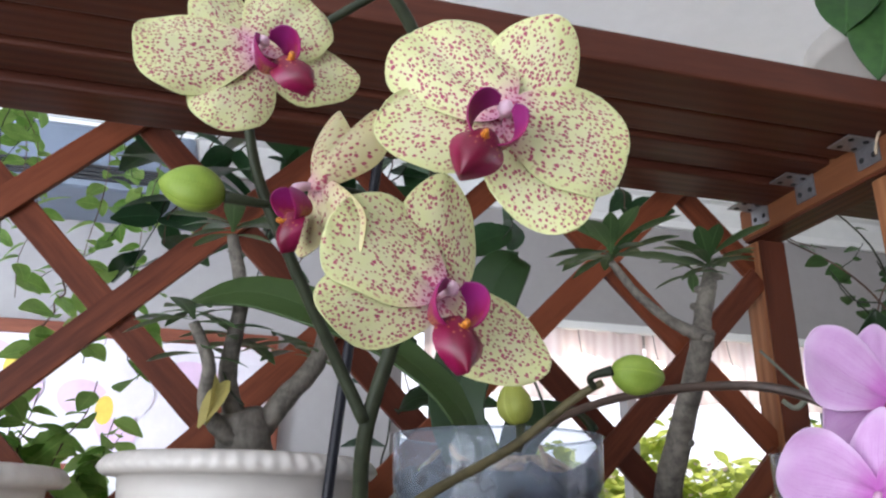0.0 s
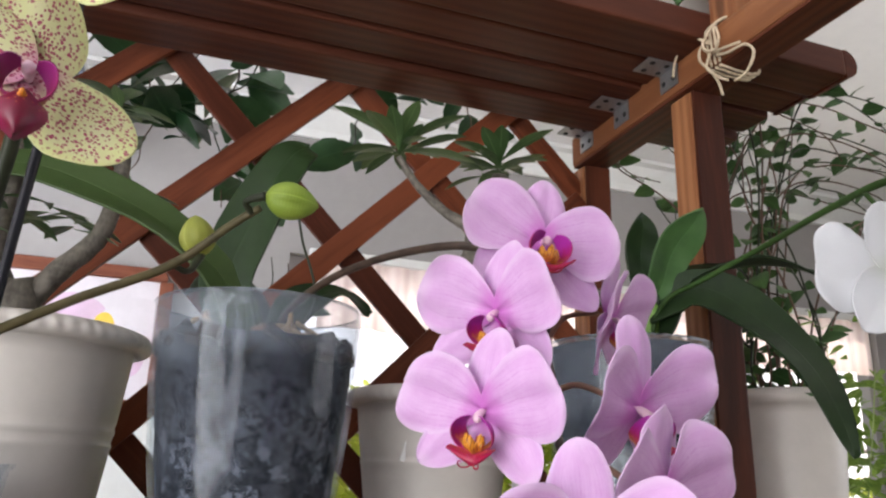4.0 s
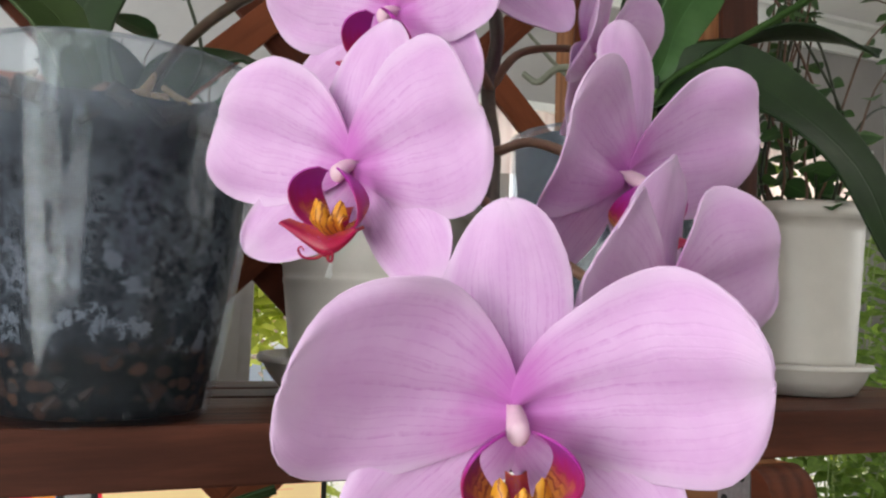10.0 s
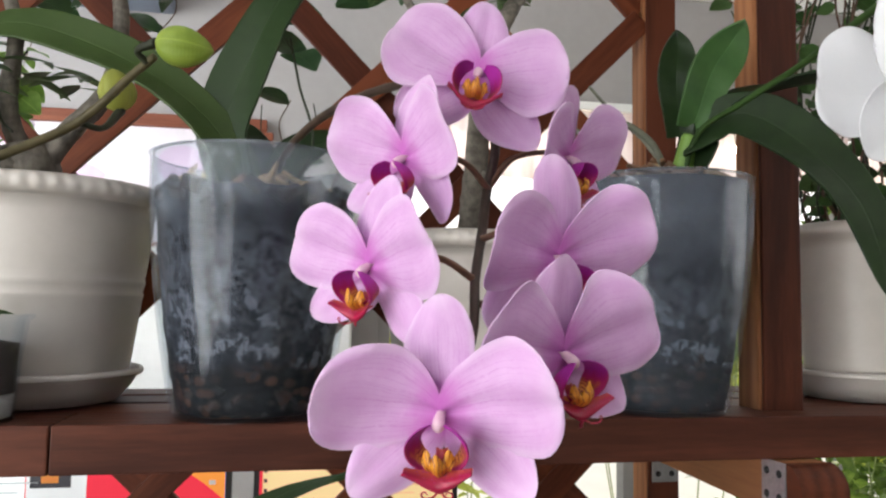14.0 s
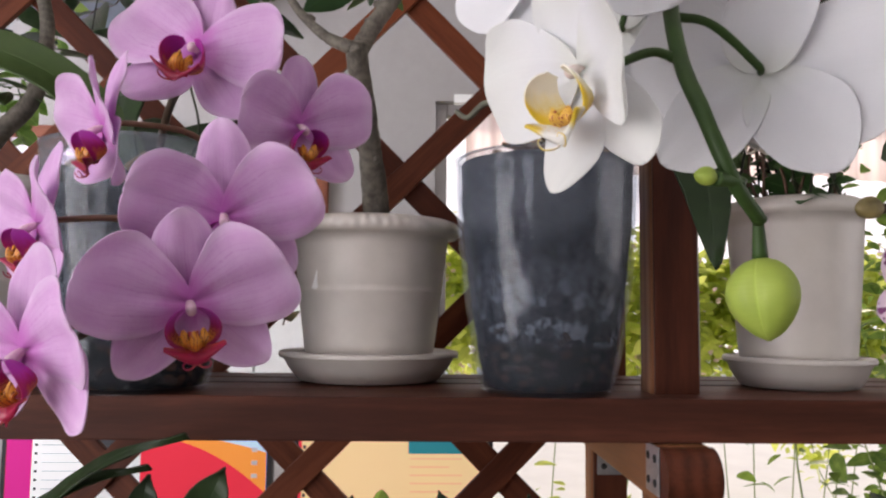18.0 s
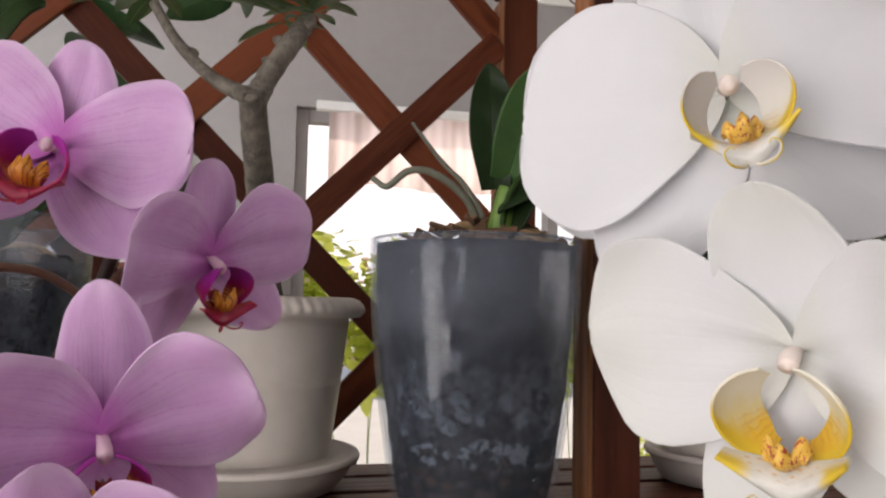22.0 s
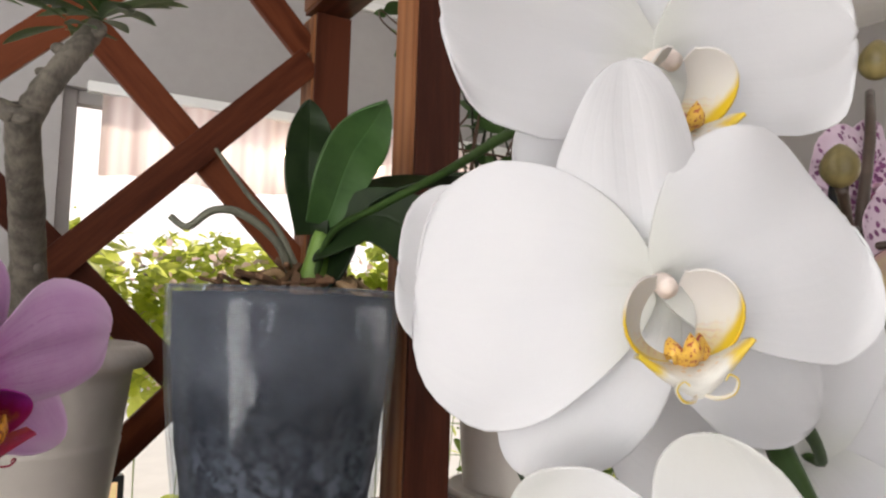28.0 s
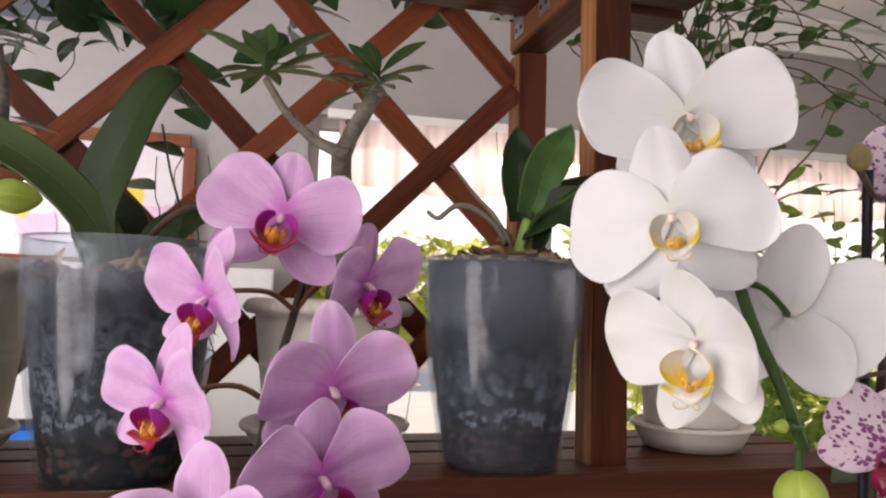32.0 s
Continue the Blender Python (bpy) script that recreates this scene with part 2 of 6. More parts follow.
def lobe_mat(name, main, rim, throat, streak, top, lined=0.75):
    """Side lobe of a lip: coloured rim, streaked foot, its own tint at the top."""
    k = Nodes(name)
    u, v = petal_base(k)
    n = k.noise(6, 3, 0.6, k.coords("UV"))
    col = k.mix(k.step(k.math("ADD", v, k.math("MULTIPLY", n, 0.3)), 0.45, 0.95), main, top)
    foot = k.step(k.math("ADD", v, k.math("MULTIPLY", k.math("SUBTRACT", n, 0.5), 0.35)), 0.46, 0.18)
    col = k.mix(foot, col, throat)
    lines = k.step(k.math("SINE", k.math("MULTIPLY", k.math("ADD", v, k.math("MULTIPLY", n, 0.12)), 85.0)), 0.15, 0.75)
    inner = k.step(u, 0.75, 0.3)
    col = k.mix(k.math("MULTIPLY", k.math("MULTIPLY", lines, inner), k.math("MULTIPLY", k.step(v, 0.5, 0.3), lined)), col, streak)
    edge = k.step(k.math("ADD", u, k.math("ADD", k.math("MULTIPLY", n, 0.10), k.math("MULTIPLY", k.math("SUBTRACT", k.step(v, 0.72, 0.25), 0.4), 0.42))), 0.86, 1.10)
    col = k.mix(edge, col, rim)
    return k.done(col, 0.4, k.bump(n, 0.12, 0.0004), 0.22, Specular_IOR_Level=0.4)


def lip_mat(name, main, rim, throat, speck):
    k = Nodes(name)
    u, v = petal_base(k)
    n = k.noise(7, 3, 0.6, k.coords("UV"))
    col = k.mix(k.step(n, 0.35, 0.7), main, tuple(0.86 * c for c in main))
    col = k.mix(k.step(k.math("ADD", k.math("ABSOLUTE", k.math("SUBTRACT", u, 0.5)), k.math("MULTIPLY", n, 0.12)), 0.30, 0.44), col, rim)
    col = k.mix(k.step(v, 0.42, 0.05), col, throat)
    s = k.put(k.n("TexVoronoi"), Vector=k.coords("UV", (11, 9, 1)), Scale=1.0)
    col = k.mix(k.math("MULTIPLY", k.step(s.outputs[0], 0.3, 0.2), k.step(v, 0.6, 0.3)), col, speck)
    return k.done(col, 0.36, k.bump(n, 0.15, 0.0005), 0.18, Specular_IOR_Level=0.5)


def clear_plastic(name, haze, tint, mist=0.0, mist_from=0.14):
    """Thin hazy plastic: mostly see-through, with a faint milky film and a gloss."""
    k = Nodes(name)
    c = k.coords()
    film = k.noise(26, 5, 0.65, c)
    streak = k.noise(40, 3, 0.5, k.coords(scale=(1, 1, 0.15)))
    k.put(k.b, Base_Color=(*tint, 1), Roughness=0.5)
    tr = k.put(k.n("BsdfTransparent"), Color=(0.93, 0.95, 0.97, 1))
    up = k.n("SeparateXYZ")
    k.t.links.new(c, up.inputs[0])
    wet = k.step(k.math("ADD", up.outputs[2], k.math("MULTIPLY", k.math("SUBTRACT", film, 0.5), 0.05)), mist_from - 0.012, mist_from + 0.02)
    amount = k.math("ADD", haze * 0.55, k.math("MULTIPLY", k.math("ADD", film, streak), haze * 0.5))
    mx = k.put(k.n("MixShader"), Fac=k.math("ADD", amount, k.math("MULTIPLY", k.math("MULTIPLY", wet, k.math("ADD", 0.35, k.math("MULTIPLY", film, 0.3))), mist)))
    k.t.links.new(tr.outputs[0], mx.inputs[1])
    k.t.links.new(k.b.outputs[0], mx.inputs[2])
    gl = k.put(k.n("BsdfGlossy"), Roughness=0.12, Color=(0.95, 0.97, 1, 1))
    fr = k.put(k.n("LayerWeight"), Blend=0.5)
    gloss = k.math("ADD", 0.014, k.math("MULTIPLY", k.math("POWER", fr.outputs[1], 5.0), 0.35))
    top = k.put(k.n("MixShader"), Fac=gloss)
    k.t.links.new(mx.outputs[0], top.inputs[1])
    k.t.links.new(gl.outputs[0], top.inputs[2])
    k.t.links.new(top.outputs[0], k.t.nodes["Material Output"].inputs[0])
    return k.m


def substrate_mat(name, dark, mist, brown, high, grey=0.26):
    """Bark chips and grey algae seen against the inside of a pot."""
    k = Nodes(name)
    c = k.coords()
    n = k.noise(52, 8, 0.80, c)
    chips = k.put(k.n("TexVoronoi"), Vector=k.coords(scale=(1, 1, 1.4)), Scale=110.0)
    low = k.n("SeparateXYZ")
    k.t.links.new(c, low.inputs[0])
    z = low.outputs[2]
    film = tuple(0.42 * a + 0.58 * b for a, b in zip(mist, dark))
    col = k.mix(k.step(n, 0.42, 0.64), tuple(0.6 * v for v in dark), tuple(grey * a + (1 - grey) * b for a, b in zip(mist, dark)))
    fine = k.noise(120, 5, 0.7, c)
    upper = k.math("MULTIPLY", k.step(z, 0.042, 0.075), k.step(k.math("ADD", z, k.math("MULTIPLY", n, 0.06)), high + 0.065, high))
    col = k.mix(k.math("MULTIPLY", k.math("MULTIPLY", k.step(fine, 0.40, 0.60), upper), 0.75), col, film)
    algae = k.math("MULTIPLY", k.step(k.noise(64, 9, 0.72, c), 0.52, 0.57), 0.85)
    band = k.math("MULTIPLY", k.step(k.math("ADD", z, k.math("MULTIPLY", n, 0.02)), 0.038, 0.050), k.step(z, high, 0.05))
    col = k.mix(k.math("MULTIPLY", algae, band), col, mist)
    gap = k.step(k.noise(105, 3, 0.6, c), 0.58, 0.63)
    col = k.mix(k.math("MULTIPLY", gap, 0.75), col, tuple(0.4 * v for v in dark))
    foot = k.step(k.math("ADD", z, k.math("MULTIPLY", k.math("SUBTRACT", n, 0.5), 0.012)), 0.042, 0.034)
    chip_tone = k.mix(k.step(chips.outputs[1], 0.30, 0.95), tuple(0.35 * v for v in dark), brown)
    col = k.mix(k.math("MULTIPLY", foot, 0.9), col, chip_tone)
    col = k.mix(k.math("MULTIPLY", foot, k.step(chips.outputs[0], 0.42, 0.60)), col, tuple(0.25 * v for v in dark))
    return k.done(col, 0.6, k.bump(k.math("ADD", k.math("MULTIPLY", chips.outputs[0], -1.0), n), 0.4, 0.002), Specular_IOR_Level=0.10)


def bark_mat(name, light, dark):
    k = Nodes(name)
    c = k.coords(scale=(1, 1, 0.45))
    n = k.noise(70, 6, 0.7, c)
    ring = k.put(k.n("TexWave", wave_type="BANDS", bands_direction="Z"), Vector=k.coords(), Scale=40, Distortion=14, Detail=4)
    f = k.math("ADD", k.math("MULTIPLY", n, 0.95), k.math("MULTIPLY", ring.outputs[1], 0.05))
    return k.done(k.mix(k.step(f, 0.3, 0.7), dark, light), 0.75, k.bump(f, 0.6, 0.002))


def glow_mat(name, colour, strength):
    k = Nodes(name)
    return k.done(colour, 0.9, Emission_Color=(*colour, 1), Emission_Strength=strength)


FRONT = wood("front_stained_timber", (0.042, 0.0125, 0.0075), (0.130, 0.041, 0.0225), 0.46)
# Stained timber made lighter: missing light on the upper slats put into colour.
UPPER_LIT = wood("upper_lit_timber", (0.060, 0.0185, 0.0115), (0.112, 0.036, 0.020), 0.32)
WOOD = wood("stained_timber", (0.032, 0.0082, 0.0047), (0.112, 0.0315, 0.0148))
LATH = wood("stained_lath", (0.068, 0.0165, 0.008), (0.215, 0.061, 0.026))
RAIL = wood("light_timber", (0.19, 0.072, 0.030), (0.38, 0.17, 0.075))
STEEL = plain("galvanised_steel", (0.42, 0.43, 0.45), 0.42, 0.2, 300, 0.2, Metallic=0.85)
HOLE = plain("hole_shade", (0.02, 0.02, 0.02), 0.8)
TWINE = plain("jute_twine", (0.52, 0.42, 0.29), 0.85, 0.3, 500, 0.5)
POT_WHITE = plain("off_white_plastic", (0.56, 0.528, 0.485), 0.42, 0.06, 40, 0.08)
POT_GREY = plain("warm_white_plastic", (0.60, 0.56, 0.51), 0.45, 0.07, 40, 0.08)
SOIL = plain("potting_soil", (0.045, 0.030, 0.020), 0.9, 0.5, 220, 0.8)
CLEAR = clear_plastic("hazy_clear_plastic", 0.012, (0.44, 0.51, 0.60), 0.25, 0.148)
CLEAR_B = clear_plastic("blue_grey_clear_plastic", 0.032, (0.42, 0.48, 0.58), 0.16, 0.125)
CLEAR_CUP = clear_plastic("clear_cup_plastic", 0.014, (0.72, 0.74, 0.76))
MIX_A = substrate_mat("orchid_bark_a", (0.010, 0.0125, 0.0180), (0.165, 0.175, 0.205), (0.085, 0.036, 0.019), 0.140)
MIX_B = substrate_mat("orchid_bark_b", (0.007, 0.009, 0.0145), (0.15, 0.165, 0.195), (0.050, 0.024, 0.014), 0.112, 0.14)
CUP_SOIL = plain("cup_soil", (0.035, 0.022, 0.016), 0.9, 0.5, 300, 0.8)
PERLITE = plain("perlite", (0.42, 0.40, 0.37), 0.9, 0.4, 320, 0.8)
BARK = plain("bark_chip", (0.16, 0.085, 0.045), 0.85, 0.45, 160, 0.7)
wk = Nodes("wet_bark_chip")
wr = wk.random()
WET_BARK = wk.done(wk.mix(wk.step(wk.math("ADD", wr, wk.math("MULTIPLY", wk.noise(200, 4, 0.6, wk.coords()), 0.4)), 0.3, 1.25), (0.005, 0.005, 0.006), (0.020, 0.0085, 0.005)), 0.8, wk.bump(wk.noise(300, 4, 0.6, wk.coords()), 0.5, 0.002))
ROOT = plain("orchid_root", (0.15, 0.155, 0.115), 0.6, 0.25, 160, 0.4)
ROOT_DRY = plain("dry_root", (0.38, 0.25, 0.13), 0.7, 0.3, 160, 0.4)
LEAF_DARK = leafy("orchid_leaf", (0.0085, 0.0195, 0.006), (0.017, 0.037, 0.010), 0.38, 0.05, 0.14, 0.28)
LEAF_OLIVE = leafy("older_orchid_leaf", (0.024, 0.045, 0.012), (0.046, 0.078, 0.022), 0.34, 0.06, 0.15, 0.3)
LEAF_MID = leafy("young_orchid_leaf", (0.034, 0.088, 0.026), (0.062, 0.14, 0.040), 0.40, 0.12, 0.15)
LEAF_CROWN = leafy("young_leaf_base", (0.10, 0.20, 0.035), (0.20, 0.34, 0.07), 0.42, 0.15, 0.1)
LEAF_CLIMB = leafy("climber_leaf", (0.08, 0.17, 0.028), (0.30, 0.42, 0.085), 0.45, 0.45, 0.2)
LEAF_ADEN = leafy("desert_rose_leaf", (0.045, 0.100, 0.032), (0.130, 0.215, 0.080), 0.30, 0.12, 0.6)
LEAF_VINE = leafy("vine_leaf", (0.15, 0.29, 0.055), (0.34, 0.50, 0.13), 0.42, 0.5, 0.3)
LEAF_HOYA = leafy("waxy_vine_leaf", (0.018, 0.055, 0.022), (0.045, 0.11, 0.04), 0.32, 0.12, 0.3)
LEAF_BROAD = leafy("broad_leaf", (0.030, 0.085, 0.022), (0.062, 0.15, 0.035), 0.34, 0.25, 0.4)
LEAF_CREEP = leafy("creeper_leaf", (0.030, 0.075, 0.022), (0.075, 0.15, 0.045), 0.36, 0.3, 0.3)
LEAF_SUN = leafy("garden_leaf", (0.34, 0.48, 0.07), (0.66, 0.72, 0.18), 0.5, 0.75, 0.2)
LEAF_YEL = leafy("fading_leaf", (0.22, 0.20, 0.05), (0.38, 0.32, 0.09), 0.5, 0.3, 0.3)
TRUNK = bark_mat("desert_rose_bark", (0.20, 0.178, 0.145), (0.058, 0.050, 0.040))
VINE_STEM = plain("vine_stem", (0.10, 0.055, 0.035), 0.7, 0.3, 200, 0.4)
STEM_DARK = plain("dark_flower_stem", (0.055, 0.036, 0.026), 0.42, 0.4, 120, 0.3)
STEM_TAN = plain("tan_pedicel", (0.18, 0.10, 0.058), 0.45, 0.3, 120, 0.25)
STEM_GREEN = plain("green_flower_stem", (0.032, 0.066, 0.016), 0.48, 0.3, 120, 0.25, Specular_IOR_Level=0.25)
STEM_OLIVE = plain("olive_flower_stem", (0.026, 0.032, 0.017), 0.5, 0.4, 120, 0.3, Specular_IOR_Level=0.25)
STEM_SIDE = plain("olive_brown_stem", (0.085, 0.072, 0.034), 0.5, 0.5, 90, 0.3, Specular_IOR_Level=0.25)
STAKE = plain("black_plastic_stake", (0.008, 0.008, 0.012), 0.45, 0.3, 200, 0.1, Specular_IOR_Level=0.25)
STEM_BUSH = plain("light_green_stem", (0.30, 0.38, 0.14), 0.6, 0.2, 60, 0.2)
BUD_GREEN = leafy("bud_skin", (0.21, 0.32, 0.035), (0.35, 0.45, 0.075), 0.45, 0.2, 0.2)
BUD_PALE = leafy("pale_bud_skin", (0.30, 0.33, 0.055), (0.46, 0.47, 0.13), 0.45, 0.25, 0.2)
BUD_BROWN = plain("dull_bud_skin", (0.20, 0.16, 0.06), 0.5, 0.5, 90, 0.2)
PINK = petal_pink("pink_petal")
WHITE = petal_white("white_petal")
CREAM = petal_spotted("speckled_yellow_petal", (0.75, 0.72, 0.49), (0.72, 0.75, 0.35), (0.27, 0.020, 0.085), 900, 0.97, 0.22, 0.34, 0.7)
PURPLE = petal_spotted("purple_blotched_petal", (0.76, 0.68, 0.74), (0.72, 0.56, 0.68), (0.13, 0.014, 0.10), 330, 0.97, 0.27, 0.40)
CREAM_ROSE = petal_spotted("cream_rose_petal", (0.60, 0.58, 0.28), (0.48, 0.26, 0.30), (0.34, 0.10, 0.16), 330, 0.5, 0.02, 0.10)
WILT = petal_spotted("wilting_petal", (0.74, 0.68, 0.46), (0.68, 0.62, 0.30), (0.27, 0.03, 0.08), 700, 0.98, 0.17, 0.28)
LIP_PINK = lip_mat("magenta_lip", (0.40, 0.012, 0.060), (0.38, 0.010, 0.07), (0.50, 0.08, 0.06), (0.40, 0.04, 0.16))
LOBE_PINK = lobe_mat("magenta_lip_lobe", (0.42, 0.012, 0.080), (0.42, 0.018, 0.14), (0.72, 0.30, 0.05), (0.24, 0.008, 0.02), (0.42, 0.030, 0.36))
LIP_WHITE = lip_mat("white_lip", (0.74, 0.73, 0.68), (0.74, 0.54, 0.05), (0.74, 0.70, 0.60), (0.70, 0.50, 0.30))
LOBE_WHITE = lobe_mat("yellow_edged_lip_lobe", (0.74, 0.72, 0.66), (0.74, 0.52, 0.02), (0.76, 0.64, 0.36), (0.66, 0.30, 0.22), (0.74, 0.72, 0.70), 0.3)
LOBE_YOUNG = lobe_mat("young_yellow_lip_lobe", (0.80, 0.68, 0.30), (0.78, 0.56, 0.04), (0.78, 0.50, 0.04), (0.60, 0.22, 0.05), (0.86, 0.83, 0.72), 0.3)
WHITE_YOUNG = petal_white("young_white_petal", 0.16)
LIP_DARK = lip_mat("deep_magenta_lip", (0.17, 0.003, 0.030), (0.24, 0.006, 0.06), (0.18, 0.01, 0.04), (0.36, 0.12, 0.06))
LOBE_DARK = lobe_mat("deep_magenta_lip_lobe", (0.30, 0.008, 0.08), (0.36, 0.02, 0.14), (0.42, 0.14, 0.07), (0.18, 0.006, 0.03), (0.30, 0.02, 0.18))
ck = Nodes("orange_callus")
cu, cvv = petal_base(ck)
cn = ck.noise(5, 3, 0.6, ck.coords("UV"))
cs = ck.step(ck.math("SINE", ck.math("MULTIPLY", ck.math("ADD", cu, ck.math("MULTIPLY", cn, 0.16)), 62.0)), 0.45, 0.9)
CALLUS = ck.done(ck.mix(ck.math("MULTIPLY", cs, 0.85), ck.mix(cvv, (0.58, 0.16, 0.02), (0.72, 0.32, 0.02)), (0.20, 0.02, 0.015)), 0.42, None, 0.15)
ck = Nodes("pale_orange_callus")
CALLUS_PALE = ck.done(ck.mix(ck.step(ck.noise(7, 4, 0.6, ck.coords("UV", (3, 1, 1))), 0.55, 0.60), (0.80, 0.50, 0.09), (0.40, 0.05, 0.04)), 0.42, None, 0.2)
COLUMN_P = plain("pale_pink_column", (0.80, 0.55, 0.66), 0.42, 0.1, 300, 0.1, 0.15)
COLUMN_W = plain("ivory_column", (0.82, 0.72, 0.66), 0.42, 0.08, 300, 0.1, 0.15)
PLASTER = plain("grey_wall_paint", (0.345, 0.327, 0.323), 0.85, 0.04, 26, 0.1)
CEIL = plain("white_ceiling_paint", (0.87, 0.86, 0.87), 0.9, 0.03, 20, 0.08)
FLOOR = plain("floor_tile", (0.34, 0.29, 0.25), 0.4, 0.12, 14, 0.1)
TRIM = plain("white_trim_paint", (0.80, 0.80, 0.79), 0.5, 0.04, 30, 0.05)
FRAME_W = wood("picture_frame_wood", (0.12, 0.035, 0.022), (0.26, 0.09, 0.05), 0.4)

# ---- building blocks ----
PLACE = {}


def thing(name, at, label, category, group="", kind=""):
    """An Empty at the base of a thing, for its parts."""
    ob = new(name)
    ob.empty_display_size = 0.02
    ob.matrix_basis = Matrix.Translation(at)
    PLACE[ob.name] = ob.matrix_basis.copy()
    return tagged(ob, label, category, group, kind)


def link(name, me, m=None, parent=None, label=""):
    """A mesh object at the world pose m, under a thing or part."""
    m = m or Matrix.Identity(4)
    ob = new(name, me)
    if parent is not None:
        ob.parent = parent
        ob.matrix_basis = PLACE[parent.name].inverted() @ m
    else:
        ob.matrix_basis = m
    PLACE[ob.name] = m.copy()
    if label:
        ob["label"] = label
    return ob


def mesh(name, verts, faces, mat, uvs=None, smooth=True):
    me = bpy.data.meshes.new(name)
    me.from_pydata([tuple(v) for v in verts], [], faces)
    if uvs is not None:
        layer = me.uv_layers.new(name="UVMap")
        flat = np.array([uvs[i] for f in faces for i in f], dtype=np.float32).ravel()
        layer.data.foreach_set("uv", flat)
    me.materials.append(mat)
    if smooth:
        me.polygons.foreach_set("use_smooth", [True] * len(me.polygons))
    me.update()
    return me


def box_bm(sx, sy, sz, bevel=0.0, segments=2):
    bm = bmesh.new()
    bmesh.ops.create_cube(bm, size=1.0)
    bmesh.ops.scale(bm, vec=(sx, sy, sz), verts=bm.verts)
    if bevel:
        bmesh.ops.bevel(bm, geom=list(bm.edges), offset=bevel, segments=segments, affect="EDGES", profile=0.6)
    return bm


def from_bm(name, bm, mat, smooth=False):
    me = bpy.data.meshes.new(name)
    bm.to_mesh(me)
    bm.free()
    me.materials.append(mat)
    if smooth:
        me.polygons.foreach_set("use_smooth", [True] * len(me.polygons))
    return me


BOARDS = {}


def board(name, size, m, mat, parent, bevel=0.002, label=""):
    """A timber piece with eased edges, its length along its own x."""
    key = (*(round(s, 4) for s in size), mat.name, bevel)
    if key not in BOARDS:
        BOARDS[key] = from_bm(name, box_bm(*size, bevel), mat)
    return link(name, BOARDS[key], m, parent, label)


def span(x0, x1, y0, y1, z0, z1):
    """Size and pose of a board that runs along x between these bounds."""
    return (x1 - x0, y1 - y0, z1 - z0), Matrix.Translation(((x0 + x1) / 2, (y0 + y1) / 2, (z0 + z1) / 2))


def upright(x0, x1, y0, y1, z0, z1):
    return (z1 - z0, y1 - y0, x1 - x0), Matrix.Translation(((x0 + x1) / 2, (y0 + y1) / 2, (z0 + z1) / 2)) @ pose(0, 0, 0, 0, -90, 0)


def depthwise(x0, x1, y0, y1, z0, z1):
    return (y1 - y0, x1 - x0, z1 - z0), Matrix.Translation(((x0 + x1) / 2, (y0 + y1) / 2, (z0 + z1) / 2)) @ pose(0, 0, 0, 0, 0, 90)


def revolve(name, profile, mat, n=64, wobble=None, close=True):
    """A turned body from rows of (radius, height); wobble(angle, k) scales the radius."""
    verts, faces = [], []
    rows = len(profile)
    for k, (r, z) in enumerate(profile):
        for i in range(n):
            a = 2 * math.pi * i / n
            f = wobble(a, k) if wobble else 1.0
            verts.append((r * f * math.cos(a), r * f * math.sin(a), z))
    for k in range(rows - 1):
        for i in range(n):
            j = (i + 1) % n
            faces.append((k * n + i, k * n + j, (k + 1) * n + j, (k + 1) * n + i))
    if close:
        faces.append(tuple(reversed(range(n))))
        faces.append(tuple((rows - 1) * n + i for i in range(n)))
    return mesh(name, verts, faces, mat)


def smooth_line(points, n):
    """n + 1 points on a Catmull-Rom curve through the given ones."""
    p = [Vector(q) for q in points]
    p = [2 * p[0] - p[1], *p, 2 * p[-1] - p[-2]]
    out, m = [], len(p) - 3
    for k in range(n + 1):
        s = min(k / n * m, m - 1e-6)
        i, t = int(s), s - int(s)
        a, b, c, d = p[i : i + 4]
        out.append(0.5 * (2 * b + (c - a) * t + (2 * a - 5 * b + 4 * c - d) * t * t + (3 * b - a - 3 * c + d) * t**3))
    return out


def tube_data(points, radii, n=24, sides=8, rough=0.0, seed=0):
    """Vertices, faces and uvs of a round rod along a smooth curve."""
    line = smooth_line(points, n)
    rnd = random.Random(seed)
    verts, faces, uvs = [], [], []
    side = None
    for k, q in enumerate(line):
        t = (line[min(k + 1, n)] - line[max(k - 1, 0)]).normalized()
        if side is None:
            side = t.orthogonal().normalized()
        side = (side - t * side.dot(t)).normalized()
        up = t.cross(side)
        f = k / n * (len(radii) - 1)
        i = min(int(f), len(radii) - 2)
        r = radii[i] + (radii[i + 1] - radii[i]) * (f - i)
        for s in range(sides):
            a = 2 * math.pi * s / sides
            rr = r * (1 + rough * (rnd.random() - 0.5))
            verts.append(q + rr * (math.cos(a) * side + math.sin(a) * up))
            uvs.append((s / sides, k / n))
    for k in range(n):
        for s in range(sides):
            j = (s + 1) % sides
            faces.append((k * sides + s, k * sides + j, (k + 1) * sides + j, (k + 1) * sides + s))
    faces.append(tuple(reversed(range(sides))))
    faces.append(tuple(n * sides + s for s in range(sides)))
    return verts, faces, uvs


def tube(name, points, radii, mat, parent=None, n=24, sides=8, rough=0.0, seed=0, label=""):
    v, f, u = tube_data(points, radii, n, sides, rough, seed)
    return link(name, mesh(name, v, f, mat, u), None, parent, label)


